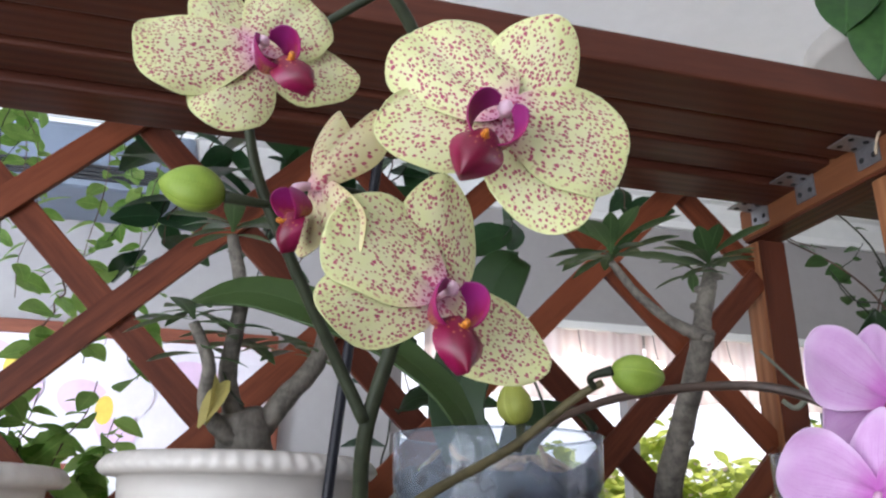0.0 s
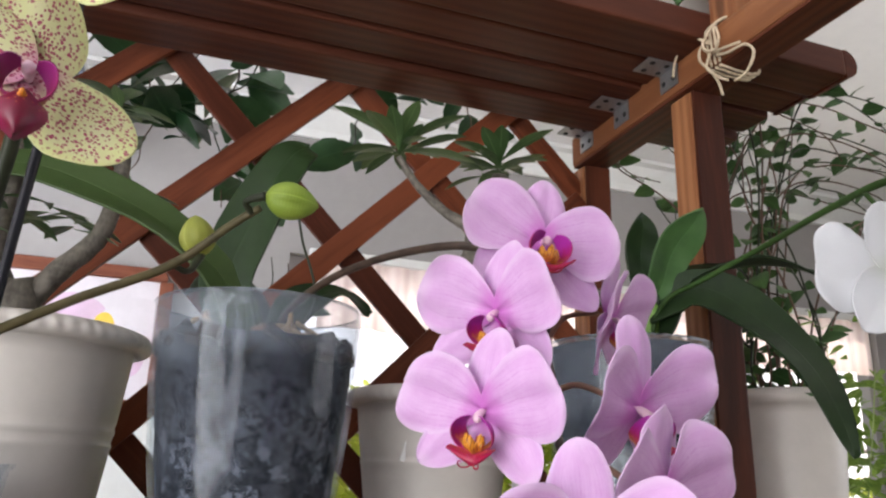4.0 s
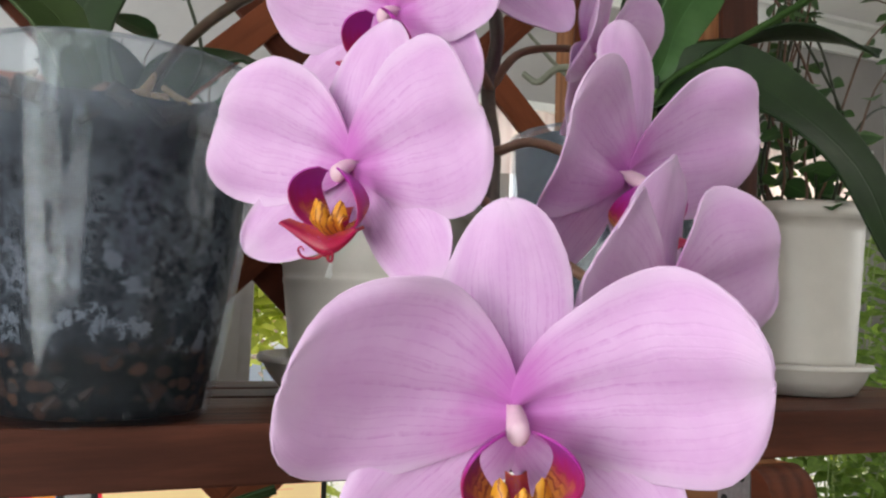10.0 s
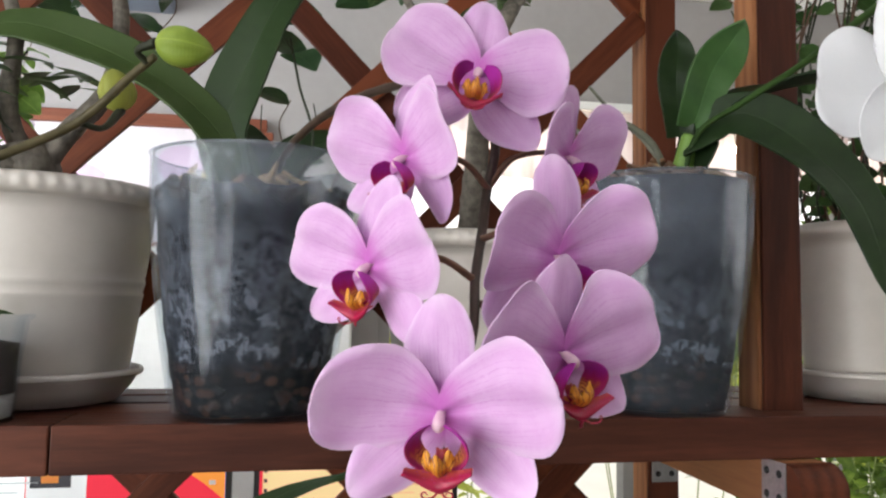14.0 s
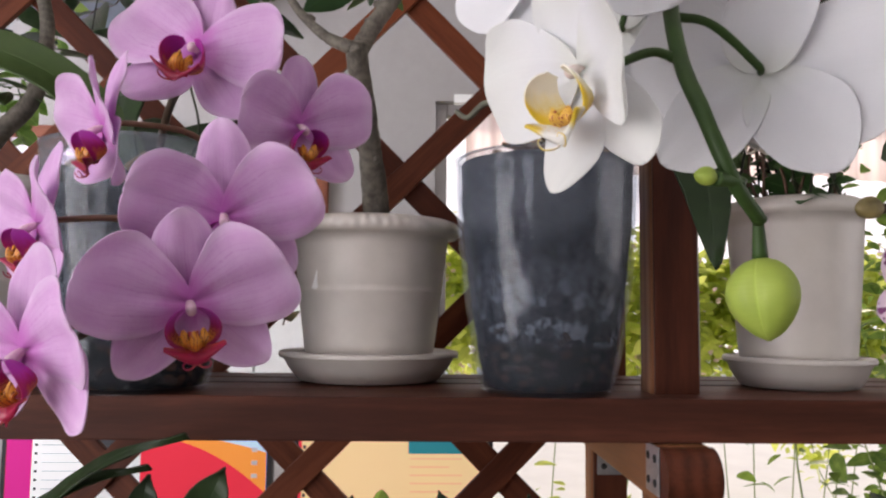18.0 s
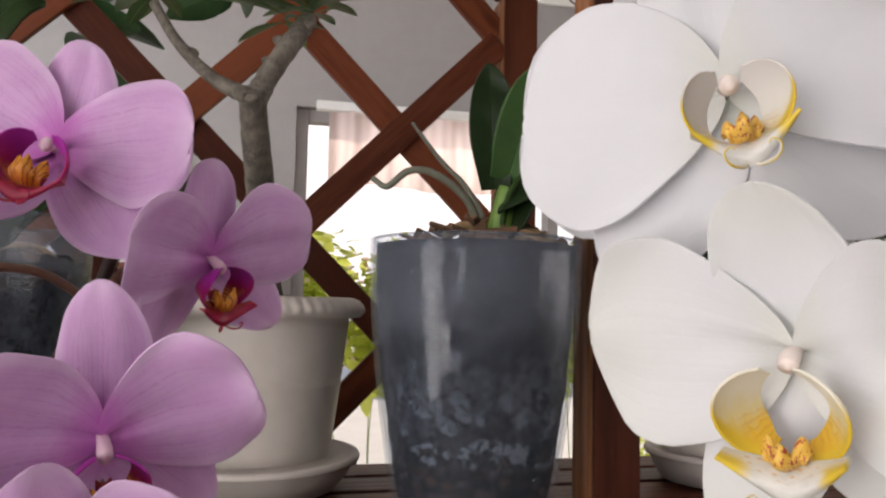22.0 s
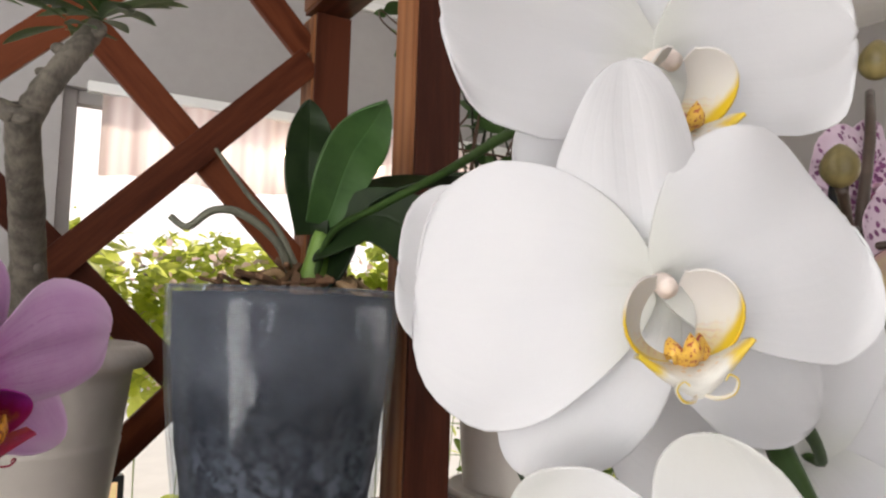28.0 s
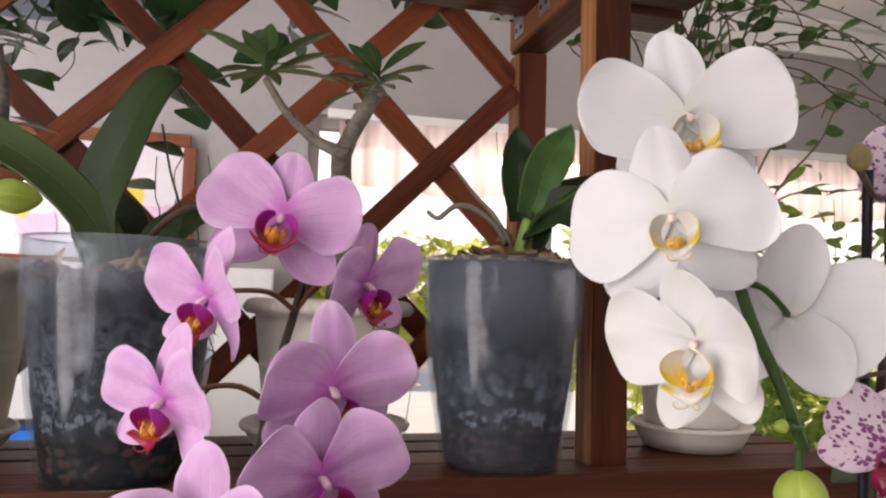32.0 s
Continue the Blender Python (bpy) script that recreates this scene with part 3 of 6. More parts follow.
def sheet_data(fn, nu, nv, thick):
    """A thin closed sheet from fn(u, v), u in -1..1 and v in 0..1."""
    us = [-math.cos(math.pi * i / nu) for i in range(nu + 1)]
    vs = [(1 - math.cos(math.pi * j / nv)) / 2 for j in range(nv + 1)]
    g = [[Vector(fn(u, v)) for u in us] for v in vs]
    verts, faces, uvs = [], [], []
    for side in (0.5, -0.5):
        for j in range(nv + 1):
            for i in range(nu + 1):
                du = g[j][min(i + 1, nu)] - g[j][max(i - 1, 0)]
                dv = g[min(j + 1, nv)][i] - g[max(j - 1, 0)][i]
                nrm = du.cross(dv)
                if nrm.length < 1e-12:
                    jj = min(max(j, 1), nv - 1)
                    nrm = (g[jj][nu] - g[jj][0]).cross(g[min(jj + 1, nv)][nu // 2] - g[max(jj - 1, 0)][nu // 2])
                nrm.normalize()
                verts.append(g[j][i] + nrm * thick * side)
                uvs.append(((us[i] + 1) / 2, vs[j]))
    w, off = nu + 1, (nu + 1) * (nv + 1)
    for j in range(nv):
        for i in range(nu):
            a, b, c, d = j * w + i, j * w + i + 1, (j + 1) * w + i + 1, (j + 1) * w + i
            faces.append((a, b, c, d))
            faces.append((off + a, off + d, off + c, off + b))
    rim = [i for i in range(nu)] + [j * w + nu for j in range(nv)] + [nv * w + i for i in range(nu, 0, -1)] + [j * w for j in range(nv, 0, -1)]
    for k in range(len(rim)):
        a, b = rim[k], rim[(k + 1) % len(rim)]
        faces.append((a, off + a, off + b, b))
    return verts, faces, uvs


def sheet(name, fn, mat, m=None, parent=None, nu=12, nv=14, thick=0.0005, label=""):
    v, f, u = sheet_data(fn, nu, nv, thick)
    return link(name, mesh(name, v, f, mat, u), m, parent, label)


def strap_leaf(name, points, width, up, mat, parent, fold=0.12, thick=0.0018, blunt=0.5, label="", nv=22, foot=0.42, peak=0.80):
    """A long leaf along a curve, its upper face towards up."""
    line = smooth_line(points, 40)
    up = Vector(up).normalized()

    def fn(u, v):
        k = v * 40
        i = min(int(k), 39)
        q = line[i].lerp(line[i + 1], k - i)
        t = (line[min(i + 1, 40)] - line[max(i - 1, 0)]).normalized()
        s = t.cross(up).normalized()
        nrm = s.cross(t).normalized()
        w = width / 2 * (foot + (1 - foot) * math.sin(math.pi * min(1, 0.12 + peak * v**1.15)) ** 0.8) * max(0.0, 1 - v**7) ** blunt
        return q + s * u * w + nrm * (fold * width * (abs(u) ** 1.4) * max(0.0, 1 - v * 0.6) + 0.004 * math.sin(9 * v + u))

    return sheet(name, fn, mat, None, parent, 10, nv, thick, label)


def leaf_template(length, width, nv=5, curl=0.25, fold=0.2, belly=0.8):
    """A small leaf for foliage: vertices, faces and uvs, its stalk at the origin."""
    verts, faces, uvs = [], [], []
    for j in range(nv + 1):
        v = j / nv
        w = width / 2 * math.sin(math.pi * min(0.985, max(0.03, v**belly))) ** 0.75
        z = -curl * length * v * v
        for u in (-1, 0, 1):
            verts.append((u * w, v * length, z + (fold * w if u else 0)))
            uvs.append(((u + 1) / 2, v))
    for j in range(nv):
        for i in range(2):
            a = j * 3 + i
            faces.append((a, a + 1, a + 4, a + 3))
    return np.array(verts), faces, np.array(uvs)


def foliage(name, spots, size, mat, parent=None, seed=0, shape=0.5, spread=0.45, curl=0.25, label=""):
    """Many small leaves in one mesh; spots are rows of (place, direction)."""
    rnd = random.Random(seed)
    tv, tf, tu = leaf_template(1.0, shape, 5, curl)
    verts, faces, uvs = [], [], []
    for place, way in spots:
        s = size * (1 + spread * (rnd.random() - 0.5) * 2)
        d = Vector(way) + Vector((rnd.gauss(0, 0.3), rnd.gauss(0, 0.3), rnd.gauss(0, 0.25)))
        rot = d.normalized().to_track_quat("Y", "Z").to_matrix() @ Matrix.Rotation(rnd.uniform(-0.9, 0.9), 3, "Y")
        base = len(verts)
        r = np.array(rot)
        verts.extend((tv * s) @ r.T + np.array(place))
        faces.extend(tuple(base + i for i in f) for f in tf)
        uvs.extend(tu)
    return link(name, mesh(name, verts, faces, mat, uvs), None, parent, label)

# ---- the room ----
def wall_with_opening(name, axis, at, thick, a0, a1, z0, z1, o0, o1, p0, p1, mat, label):
    """A wall of four blocks round one opening; axis is the one it runs along."""
    bm = bmesh.new()
    for lo, hi, b, t in ((a0, o0, z0, z1), (o1, a1, z0, z1), (o0, o1, z0, p0), (o0, o1, p1, z1)):
        if hi - lo < 1e-4 or t - b < 1e-4:
            continue
        part_bm = bmesh.ops.create_cube(bm, size=1.0)["verts"]
        sx, sy = (hi - lo, thick) if axis == "x" else (thick, hi - lo)
        cx, cy = ((lo + hi) / 2, at) if axis == "x" else (at, (lo + hi) / 2)
        bmesh.ops.scale(bm, vec=(sx, sy, t - b), verts=part_bm)
        bmesh.ops.translate(bm, vec=(cx, cy, (b + t) / 2), verts=part_bm)
    return tagged(link(name, from_bm(name, bm, mat)), label, "wall", kind="structure")


X0, X1, Y0, Y1, TOP = -1.65, 3.2, -2.45, 1.85, 2.30
wall_with_opening("wall_north", "x", Y1 + 0.06, 0.12, X0, X1, 0, TOP, 0.54, 3.12, 0.22, 1.77, PLASTER, "grey painted wall with a wide bright window")
wall_with_opening("wall_west", "y", X0 - 0.06, 0.12, Y0, Y1, 0, TOP, -2.15, -0.63, 0.25, 2.22, PLASTER, "grey painted wall with a large window")
wall_with_opening("wall_south", "x", Y0 - 0.06, 0.12, X0, X1, 0, TOP, -1.42, -0.54, 0.25, 2.22, PLASTER, "grey painted wall with a wide window")
# This opening is kept out of view, set for the ceiling wash lamp.
wall_with_opening("wall_east", "y", X1 + 0.06, 0.12, Y0, Y1, 0, TOP, -1.6, 0.5, 0.55, 2.10, PLASTER, "grey painted wall with an unseen opening for side light")
tagged(link("floor", from_bm("floor", box_bm(X1 - X0 + 0.3, Y1 - Y0 + 0.3, 0.1), FLOOR), Matrix.Translation(((X0 + X1) / 2, (Y0 + Y1) / 2, -0.05))), "brown tiled floor", "floor", kind="structure")
tagged(link("ceiling", from_bm("ceiling", box_bm(X1 - X0 + 0.3, Y1 - Y0 + 0.3, 0.1), CEIL), Matrix.Translation(((X0 + X1) / 2, (Y0 + Y1) / 2, TOP + 0.05))), "smooth white painted ceiling", "ceiling", kind="structure")

# cornice: a stepped moulding along the back wall
prof = [(0, 0), (0.0, -0.11), (-0.018, -0.11), (-0.024, -0.085), (-0.055, -0.045), (-0.07, -0.02), (-0.10, -0.015), (-0.10, 0)]
cv = [(x, Y1 - 0.003 + y, TOP - 0.003 + z) for x in (X0, X1) for y, z in prof]
cf = [(i, (i + 1) % 8, 8 + (i + 1) % 8, 8 + i) for i in range(8)] + [tuple(range(8)), tuple(reversed(range(8, 16)))]
tagged(link("cornice", mesh("cornice", cv, cf, TRIM, smooth=False)), "white stepped plaster cornice under the ceiling", "cornice", kind="structure")

# window in the back wall: frame bars, and glass
win = thing("window_1", (1.66, Y1 + 0.06, 0.22), "grey framed window with bright garden light", "window", kind="structure")
for x in (0.56, 1.41, 2.26, 3.10):
    board("window_frame", *upright(x - 0.02, x + 0.02, Y1 + 0.03, Y1 + 0.09, 0.22, 1.77), PLASTER, win, 0.004)
for z in (0.24, 1.75):
    board("window_frame", *span(0.58, 3.08, Y1 + 0.035, Y1 + 0.085, z - 0.02, z + 0.02), PLASTER, win, 0.004)
board("window_sill", *span(0.50, 3.17, Y1 - 0.08, Y1 + 0.02, 0.18, 0.215), TRIM, win, 0.005)

# ---- timber plant stand ----
SH = 1.005
stand = thing("plant_stand", (0.3, 0.1, 0.0), "reddish-brown stained timber plant stand with lattice back", "plant stand")
XL, XR = -0.95, 0.985
for x0, x1 in ((XL, 0.1455), (0.1465, XR)):
    board("front_board", *span(x0, x1, -0.030, 0.030, SH - 0.033, SH), FRONT, stand, 0.0015)
for y0, y1 in ((0.036, 0.087), (0.094, 0.140), (0.147, 0.193)):
    board("slat", *span(XL, XR, y0, y1, SH - 0.022, SH - 0.001), WOOD, stand, 0.002)
for k in range(9):
    y0 = -0.34 + 0.062 * k
    board("low_slat", *span(XL, XR, y0, y0 + 0.054, 0.425, 0.450), WOOD, stand, 0.002)
for x in (-0.84, 0.70):
    board("low_rail", *depthwise(x - 0.02, x + 0.02, -0.345, 0.262, 0.385, 0.424), WOOD, stand, 0.003)
for x in (-0.84, 0.70):
    board("low_leg", *upright(x - 0.018, x + 0.018, -0.335, -0.30, 0.0, 0.384), WOOD, stand, 0.003)
UP = 1.504
UXR = 0.865
for y0, y1, dz in ((-0.036, 0.018, 0.0), (0.026, 0.072, 0.004), (0.080, 0.126, 0.002), (0.134, 0.190, -0.004)):
    bm = box_bm(UXR - XL, y1 - y0, 0.032, 0.003)
    link("upper_slat", from_bm("upper_slat", bm, UPPER_LIT), Matrix.Translation(((XL + UXR) / 2, (y0 + y1) / 2, UP + dz + 0.018)), stand)


def round_end(name, radius, width, m, mat, parent):
    """The rounded nose of a rail: half a disc with eased edges."""
    verts, faces, n = [], [], 14
    for x in (-width / 2, width / 2):
        for i in range(n + 1):
            a = -math.pi / 2 + math.pi * i / n
            verts.append((radius * math.cos(a), x, radius * math.sin(a)))
    for i in range(n):
        faces.append((i, i + 1, n + 2 + i, n + 1 + i))
    faces.append(tuple(reversed(range(n + 1))))
    faces.append(tuple(range(n + 1, 2 * n + 2)))
    faces.append((0, n + 1, 2 * n + 1, n))
    return link(name, mesh(name, verts, faces, mat, smooth=False), m, parent)


for y0, y1, dz in ((-0.036, 0.018, 0.0), (0.026, 0.072, 0.004)):
    round_end("board_nose", 0.017, y1 - y0, Matrix.Translation((UXR - 0.0005, (y0 + y1) / 2, UP + dz + 0.017)), WOOD, stand)

# Light sides, thin dark slabs on fronts: the posts' shading put into colour.
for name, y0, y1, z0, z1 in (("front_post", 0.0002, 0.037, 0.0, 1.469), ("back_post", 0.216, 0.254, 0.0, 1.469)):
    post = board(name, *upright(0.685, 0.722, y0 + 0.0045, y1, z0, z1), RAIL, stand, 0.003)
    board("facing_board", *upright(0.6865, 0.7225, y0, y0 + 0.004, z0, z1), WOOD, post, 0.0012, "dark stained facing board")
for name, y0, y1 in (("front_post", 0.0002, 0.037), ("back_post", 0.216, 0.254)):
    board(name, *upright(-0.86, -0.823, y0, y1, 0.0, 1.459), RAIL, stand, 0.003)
board("upper_post", *upright(0.683, 0.720, -0.071, -0.0365, 1.5145, 2.28), RAIL, stand, 0.003)
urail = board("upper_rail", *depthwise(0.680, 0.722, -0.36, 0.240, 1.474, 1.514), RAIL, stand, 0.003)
# Dark slab puts the rail's shaded underside into the colour.
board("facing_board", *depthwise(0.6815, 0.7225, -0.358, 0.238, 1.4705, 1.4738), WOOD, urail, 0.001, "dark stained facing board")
board("lower_rail", *depthwise(0.676, 0.716, -0.040, 0.262, 0.928, 0.971), RAIL, stand, 0.003)
# The nose's shaded front is put into a darker timber than its rail.
round_end("rail_nose", 0.0215, 0.040, Matrix.Translation((0.696, -0.0395, 0.9495)) @ pose(0, 0, 0, 0, 0, -90), WOOD, stand)
board("lower_rail", *depthwise(-0.87, -0.83, -0.040, 0.262, 0.928, 0.971), RAIL, stand, 0.003)


def bracket(m, parent, holes=((-0.008, 0.009), (0.008, 0.009), (-0.008, -0.009), (0.008, -0.009))):
    """A small galvanised angle plate with screw holes, flat in its own xz plane."""
    plate = link("bracket", from_bm("bracket", box_bm(0.030, 0.0016, 0.036, 0.0005), STEEL), m, parent, "galvanised steel angle plate with screw holes")
    PLACE[plate.name] = m.copy()
    # The plate is uncut; dark discs paint the shade inside its holes.
    for x, z in holes:
        link("screw_hole", revolve("screw_hole", [(0.0031, -0.0004), (0.0031, 0.0006), (0.0026, 0.0010), (0.0008, 0.0006)], HOLE, 12), m @ Matrix.Translation((x, -0.0008, z)) @ pose(0, 0, 0, 90, 0, 0), plate)


LEFT = pose(0, 0, 0, 0, 0, -90)
for y in (0.200, 0.120, 0.028):
    bracket(Matrix.Translation((0.6788, y, 1.500)) @ LEFT, stand)
    bracket(Matrix.Translation((0.6620, y, UP + 0.0005)) @ LEFT @ pose(0, 0, 0, 90, 0, 0), stand)
for y in (-0.028, 0.225):
    bracket(Matrix.Translation((0.6748, y, 0.953)) @ LEFT, stand)
bracket(Matrix.Translation((0.705, 0.2148, 0.915)), stand)

# lattice: two layers of crossing laths
def laths(x0, x1, z0, z1, cx, cz, dx, dz, parent):
    slope = dz / dx
    a = math.degrees(math.atan2(dz, dx))
    for way, y in ((1, 0.224), (-1, 0.2325)):
        for k in range(-24, 25):
            # the line z = cz + way * slope * (x - cx - 2 k dx)
            xs = cx + 2 * k * dx
            pts = []
            for x in (x0, x1):
                z = cz + way * slope * (x - xs)
                if z0 - 1e-6 <= z <= z1 + 1e-6:
                    pts.append((x, z))
            for z in (z0, z1):
                x = xs + way * (z - cz) / slope
                if x0 < x < x1:
                    pts.append((x, z))
            if len(pts) < 2:
                continue
            (xa, za), (xb, zb) = sorted(pts)[0], sorted(pts)[-1]
            length = math.hypot(xb - xa, zb - za)
            if length < 0.03:
                continue
            m = Matrix.Translation(((xa + xb) / 2, y + 0.0004 * (k % 3), (za + zb) / 2)) @ pose(0, 0, 0, 0, -way * a, 0)
            board("lath", (round(length, 3), 0.0078, 0.028), m, LATH, parent, 0.0012)


laths(-0.82, 0.684, 0.45, 1.545, 0.479, 1.4265, 0.1050, 0.1060, stand)

# twine knotted round rail and post
knot = thing("twine_knot", (0.70, -0.05, 1.476), "loose knot of pale jute twine tied round the rail", "twine")
for k in range(3):
    y = -0.052 + 0.006 * k
    loop = [(0.678, y, 1.472), (0.6775, y + 0.003, 1.494), (0.678, y, 1.5155), (0.70, y - 0.024, 1.5175), (0.7245, y, 1.514), (0.7255, y + 0.003, 1.490), (0.7245, y, 1.468), (0.70, y + 0.002, 1.4675), (0.6785, y + 0.001, 1.469)]
    tube("twine_loop", loop, [0.0016, 0.0016], TWINE, knot, 40, 6, 0.3, k)
for k, pts in enumerate((
    [(0.676, -0.042, 1.496), (0.671, -0.030, 1.508), (0.670, -0.014, 1.512), (0.671, 0.000, 1.508), (0.672, 0.009, 1.498), (0.672, 0.012, 1.486)],
    [(0.676, -0.044, 1.500), (0.671, -0.034, 1.494), (0.668, -0.036, 1.478), (0.669, -0.048, 1.462), (0.670, -0.056, 1.446), (0.669, -0.062, 1.428)],
    [(0.676, -0.046, 1.512), (0.670, -0.040, 1.498), (0.668, -0.044, 1.486), (0.669, -0.056, 1.480), (0.670, -0.062, 1.490), (0.673, -0.056, 1.506)],
    [(0.672, -0.050, 1.486), (0.668, -0.044, 1.468), (0.669, -0.052, 1.456), (0.668, -0.062, 1.446), (0.669, -0.070, 1.440)],
    [(0.674, -0.052, 1.478), (0.672, -0.070, 1.470), (0.674, -0.090, 1.468), (0.676, -0.098, 1.456), (0.674, -0.090, 1.440), (0.671, -0.076, 1.436)],
    [(0.674, -0.050, 1.482), (0.673, -0.066, 1.478), (0.675, -0.084, 1.474)],
)):
    tube("twine_end", pts, [0.0016, 0.0014], TWINE, knot, 30, 6, 0.3, k + 9)

# ---- pots ----
def clear_pot(at, r_top, r_base, h, fill, label, mix, seed, wall=None):
    pot = thing("clear_orchid_pot", at, label, "flower pot", "clear orchid pots")
    m = Matrix.Translation(at)

    def rad(t):
        return r_base + (r_top - r_base) * (1 - (1 - t) ** 1.9)

    out = [(rad(t), h * t) for t in [k / 16 for k in range(17)]]
    out[0] = (r_base - 0.003, 0.0)
    out.insert(1, (r_base, 0.003))
    prof = out + [(r_top + 0.0012, h + 0.0012), (r_top - 0.001, h + 0.0018), (r_top - 0.0026, h)] + [(r - 0.0018, z + 0.002) for r, z in reversed(out[1:])]
    link("pot_wall", revolve("pot_wall", prof, wall or CLEAR, 72), m, pot)
    rnd = random.Random(seed)
    ph = [rnd.uniform(0, 6) for _ in range(6)]

    def bumps(a, k):
        s = 0.5 * math.sin(7 * a + ph[0] + k) + 0.5 * math.sin(11 * a + ph[1] - 2 * k) + 0.4 * math.sin(17 * a + ph[2] + 3 * k)
        return 0.982 + 0.010 * s

    rows = 18
    body = [(rad(fill * k / rows * 0.98) - 0.003, 0.004 + fill * h * k / rows) for k in range(rows + 1)]
    body += [(body[-1][0] * f, body[-1][1] + 0.004 * (1 - f)) for f in (0.8, 0.5, 0.2)]
    link("substrate", revolve("substrate", body, mix, 60, bumps), m, pot, "dark bark substrate with grey algae")
    for k in range(26):
        a, r = rnd.uniform(0, 6.28), r_top * 0.78 * math.sqrt(rnd.random())
        bm = box_bm(rnd.uniform(0.010, 0.020), rnd.uniform(0.007, 0.013), rnd.uniform(0.005, 0.009), 0.0015, 1)
        link("bark_chip", from_bm("bark_chip", bm, BARK), m @ pose(r * math.cos(a), r * math.sin(a), fill * h + 0.004, rnd.uniform(-40, 40), rnd.uniform(-40, 40), rnd.uniform(0, 360)), pot)
    kinds = [from_bm("wet_chip", box_bm(sx, sy, sz, 0.0014, 1), WET_BARK) for sx, sy, sz in ((0.011, 0.004, 0.007), (0.007, 0.004, 0.006), (0.013, 0.004, 0.005), (0.006, 0.004, 0.009))]
    for k in range(56):
        a, t = rnd.uniform(0, 6.28), fill * (0.02 + 0.24 * rnd.random() ** 1.3)
        r = (rad(t) - 0.003) * 0.972 - 0.0012
        link("wet_chip", kinds[k % 4], m @ pose(r * math.cos(a), r * math.sin(a), 0.005 + h * t * 0.97, 0, 0, math.degrees(a) + 90) @ pose(0, 0, 0, rnd.uniform(-14, 14), rnd.uniform(-70, 70), rnd.uniform(-9, 9)), pot)
    if fill < 0.9:
        # a ragged ring of chips where the bark meets the wall
        for k in range(46):
            a, t = 6.283 * k / 46 + rnd.uniform(-0.06, 0.06), fill + rnd.uniform(-0.05, 0.035)
            r = rad(min(1.0, t)) * rnd.uniform(0.86, 0.92)
            bm = box_bm(rnd.uniform(0.009, 0.019), rnd.uniform(0.006, 0.010), rnd.uniform(0.007, 0.014), 0.0016, 1)
            link("wet_chip", from_bm("wet_chip", bm, WET_BARK), m @ pose(r * math.cos(a), r * math.sin(a), h * t, rnd.uniform(-40, 40), rnd.uniform(-40, 40), math.degrees(a) + 90), pot)
    for k in range(9):
        a = rnd.uniform(0, 6.28)
        pts = [(0.02 * math.cos(a), 0.02 * math.sin(a), fill * h + 0.004)]
        for j in range(1, 4):
            b = a + 0.35 * j * rnd.choice((-1, 1))
            pts.append((0.02 + (rad(fill) - 0.026) * j / 3 * 0.98 * math.cos(b) * 1.0, (rad(fill) - 0.012) * j / 3 * math.sin(b), fill * h + 0.006 + 0.010 * math.sin(j * 1.3)))
        tube("root", [Vector(p) + Vector(at) for p in pts], [0.0026, 0.0022, 0.0016], ROOT_DRY, pot, 20, 7, 0.2, k)
    if fill < 0.9:
        for k in range(6):
            a, t = math.radians(-155 + 25 * k) + rnd.uniform(-0.2, 0.2), fill + rnd.uniform(-0.05, 0.04)
            lean = rnd.uniform(-0.35, 0.35)
            pts = [((rad(t) - 0.009 - 0.010 * j) * math.cos(a + lean * j), (rad(t) - 0.009 - 0.010 * j) * math.sin(a + lean * j), h * t + 0.008 * j) for j in range(3)]
            tube("root", [Vector(p) + Vector(at) for p in pts], [0.0026, 0.0022, 0.0015], ROOT_DRY, pot, 12, 8, 0.3, 40 + k)
    if fill > 0.9:
        for k in range(34):
            a, r = rnd.uniform(0, 6.28), 0.045 * math.sqrt(rnd.random())
            bm = box_bm(rnd.uniform(0.016, 0.034), rnd.uniform(0.003, 0.006), rnd.uniform(0.002, 0.004), 0.0008, 1)
            link("bark_chip", from_bm("bark_chip", bm, BARK), m @ pose(r * math.cos(a), r * math.sin(a), h + 0.016 - 0.28 * r, rnd.uniform(-30, 30), rnd.uniform(-30, 30), rnd.uniform(0, 360)), pot)
    return pot


P1, P2 = (0.271, 0.015, SH), (0.602, 0.017, SH)
clear_pot(P1, 0.0772, 0.0560, 0.190, 0.84, "hazy clear plastic orchid pot with dark bark", MIX_A, 11)
clear_pot(P2, 0.0752, 0.0540, 0.188, 0.965, "hazy blue-grey plastic orchid pot on the shelf", MIX_B, 12, CLEAR_B)


def ribbed(n, amp, rows):
    def f(a, k):
        return 1 + (amp * (0.5 + 0.5 * math.sin(n * a + 0.9 * k)) if k in rows else 0.0)

    return f


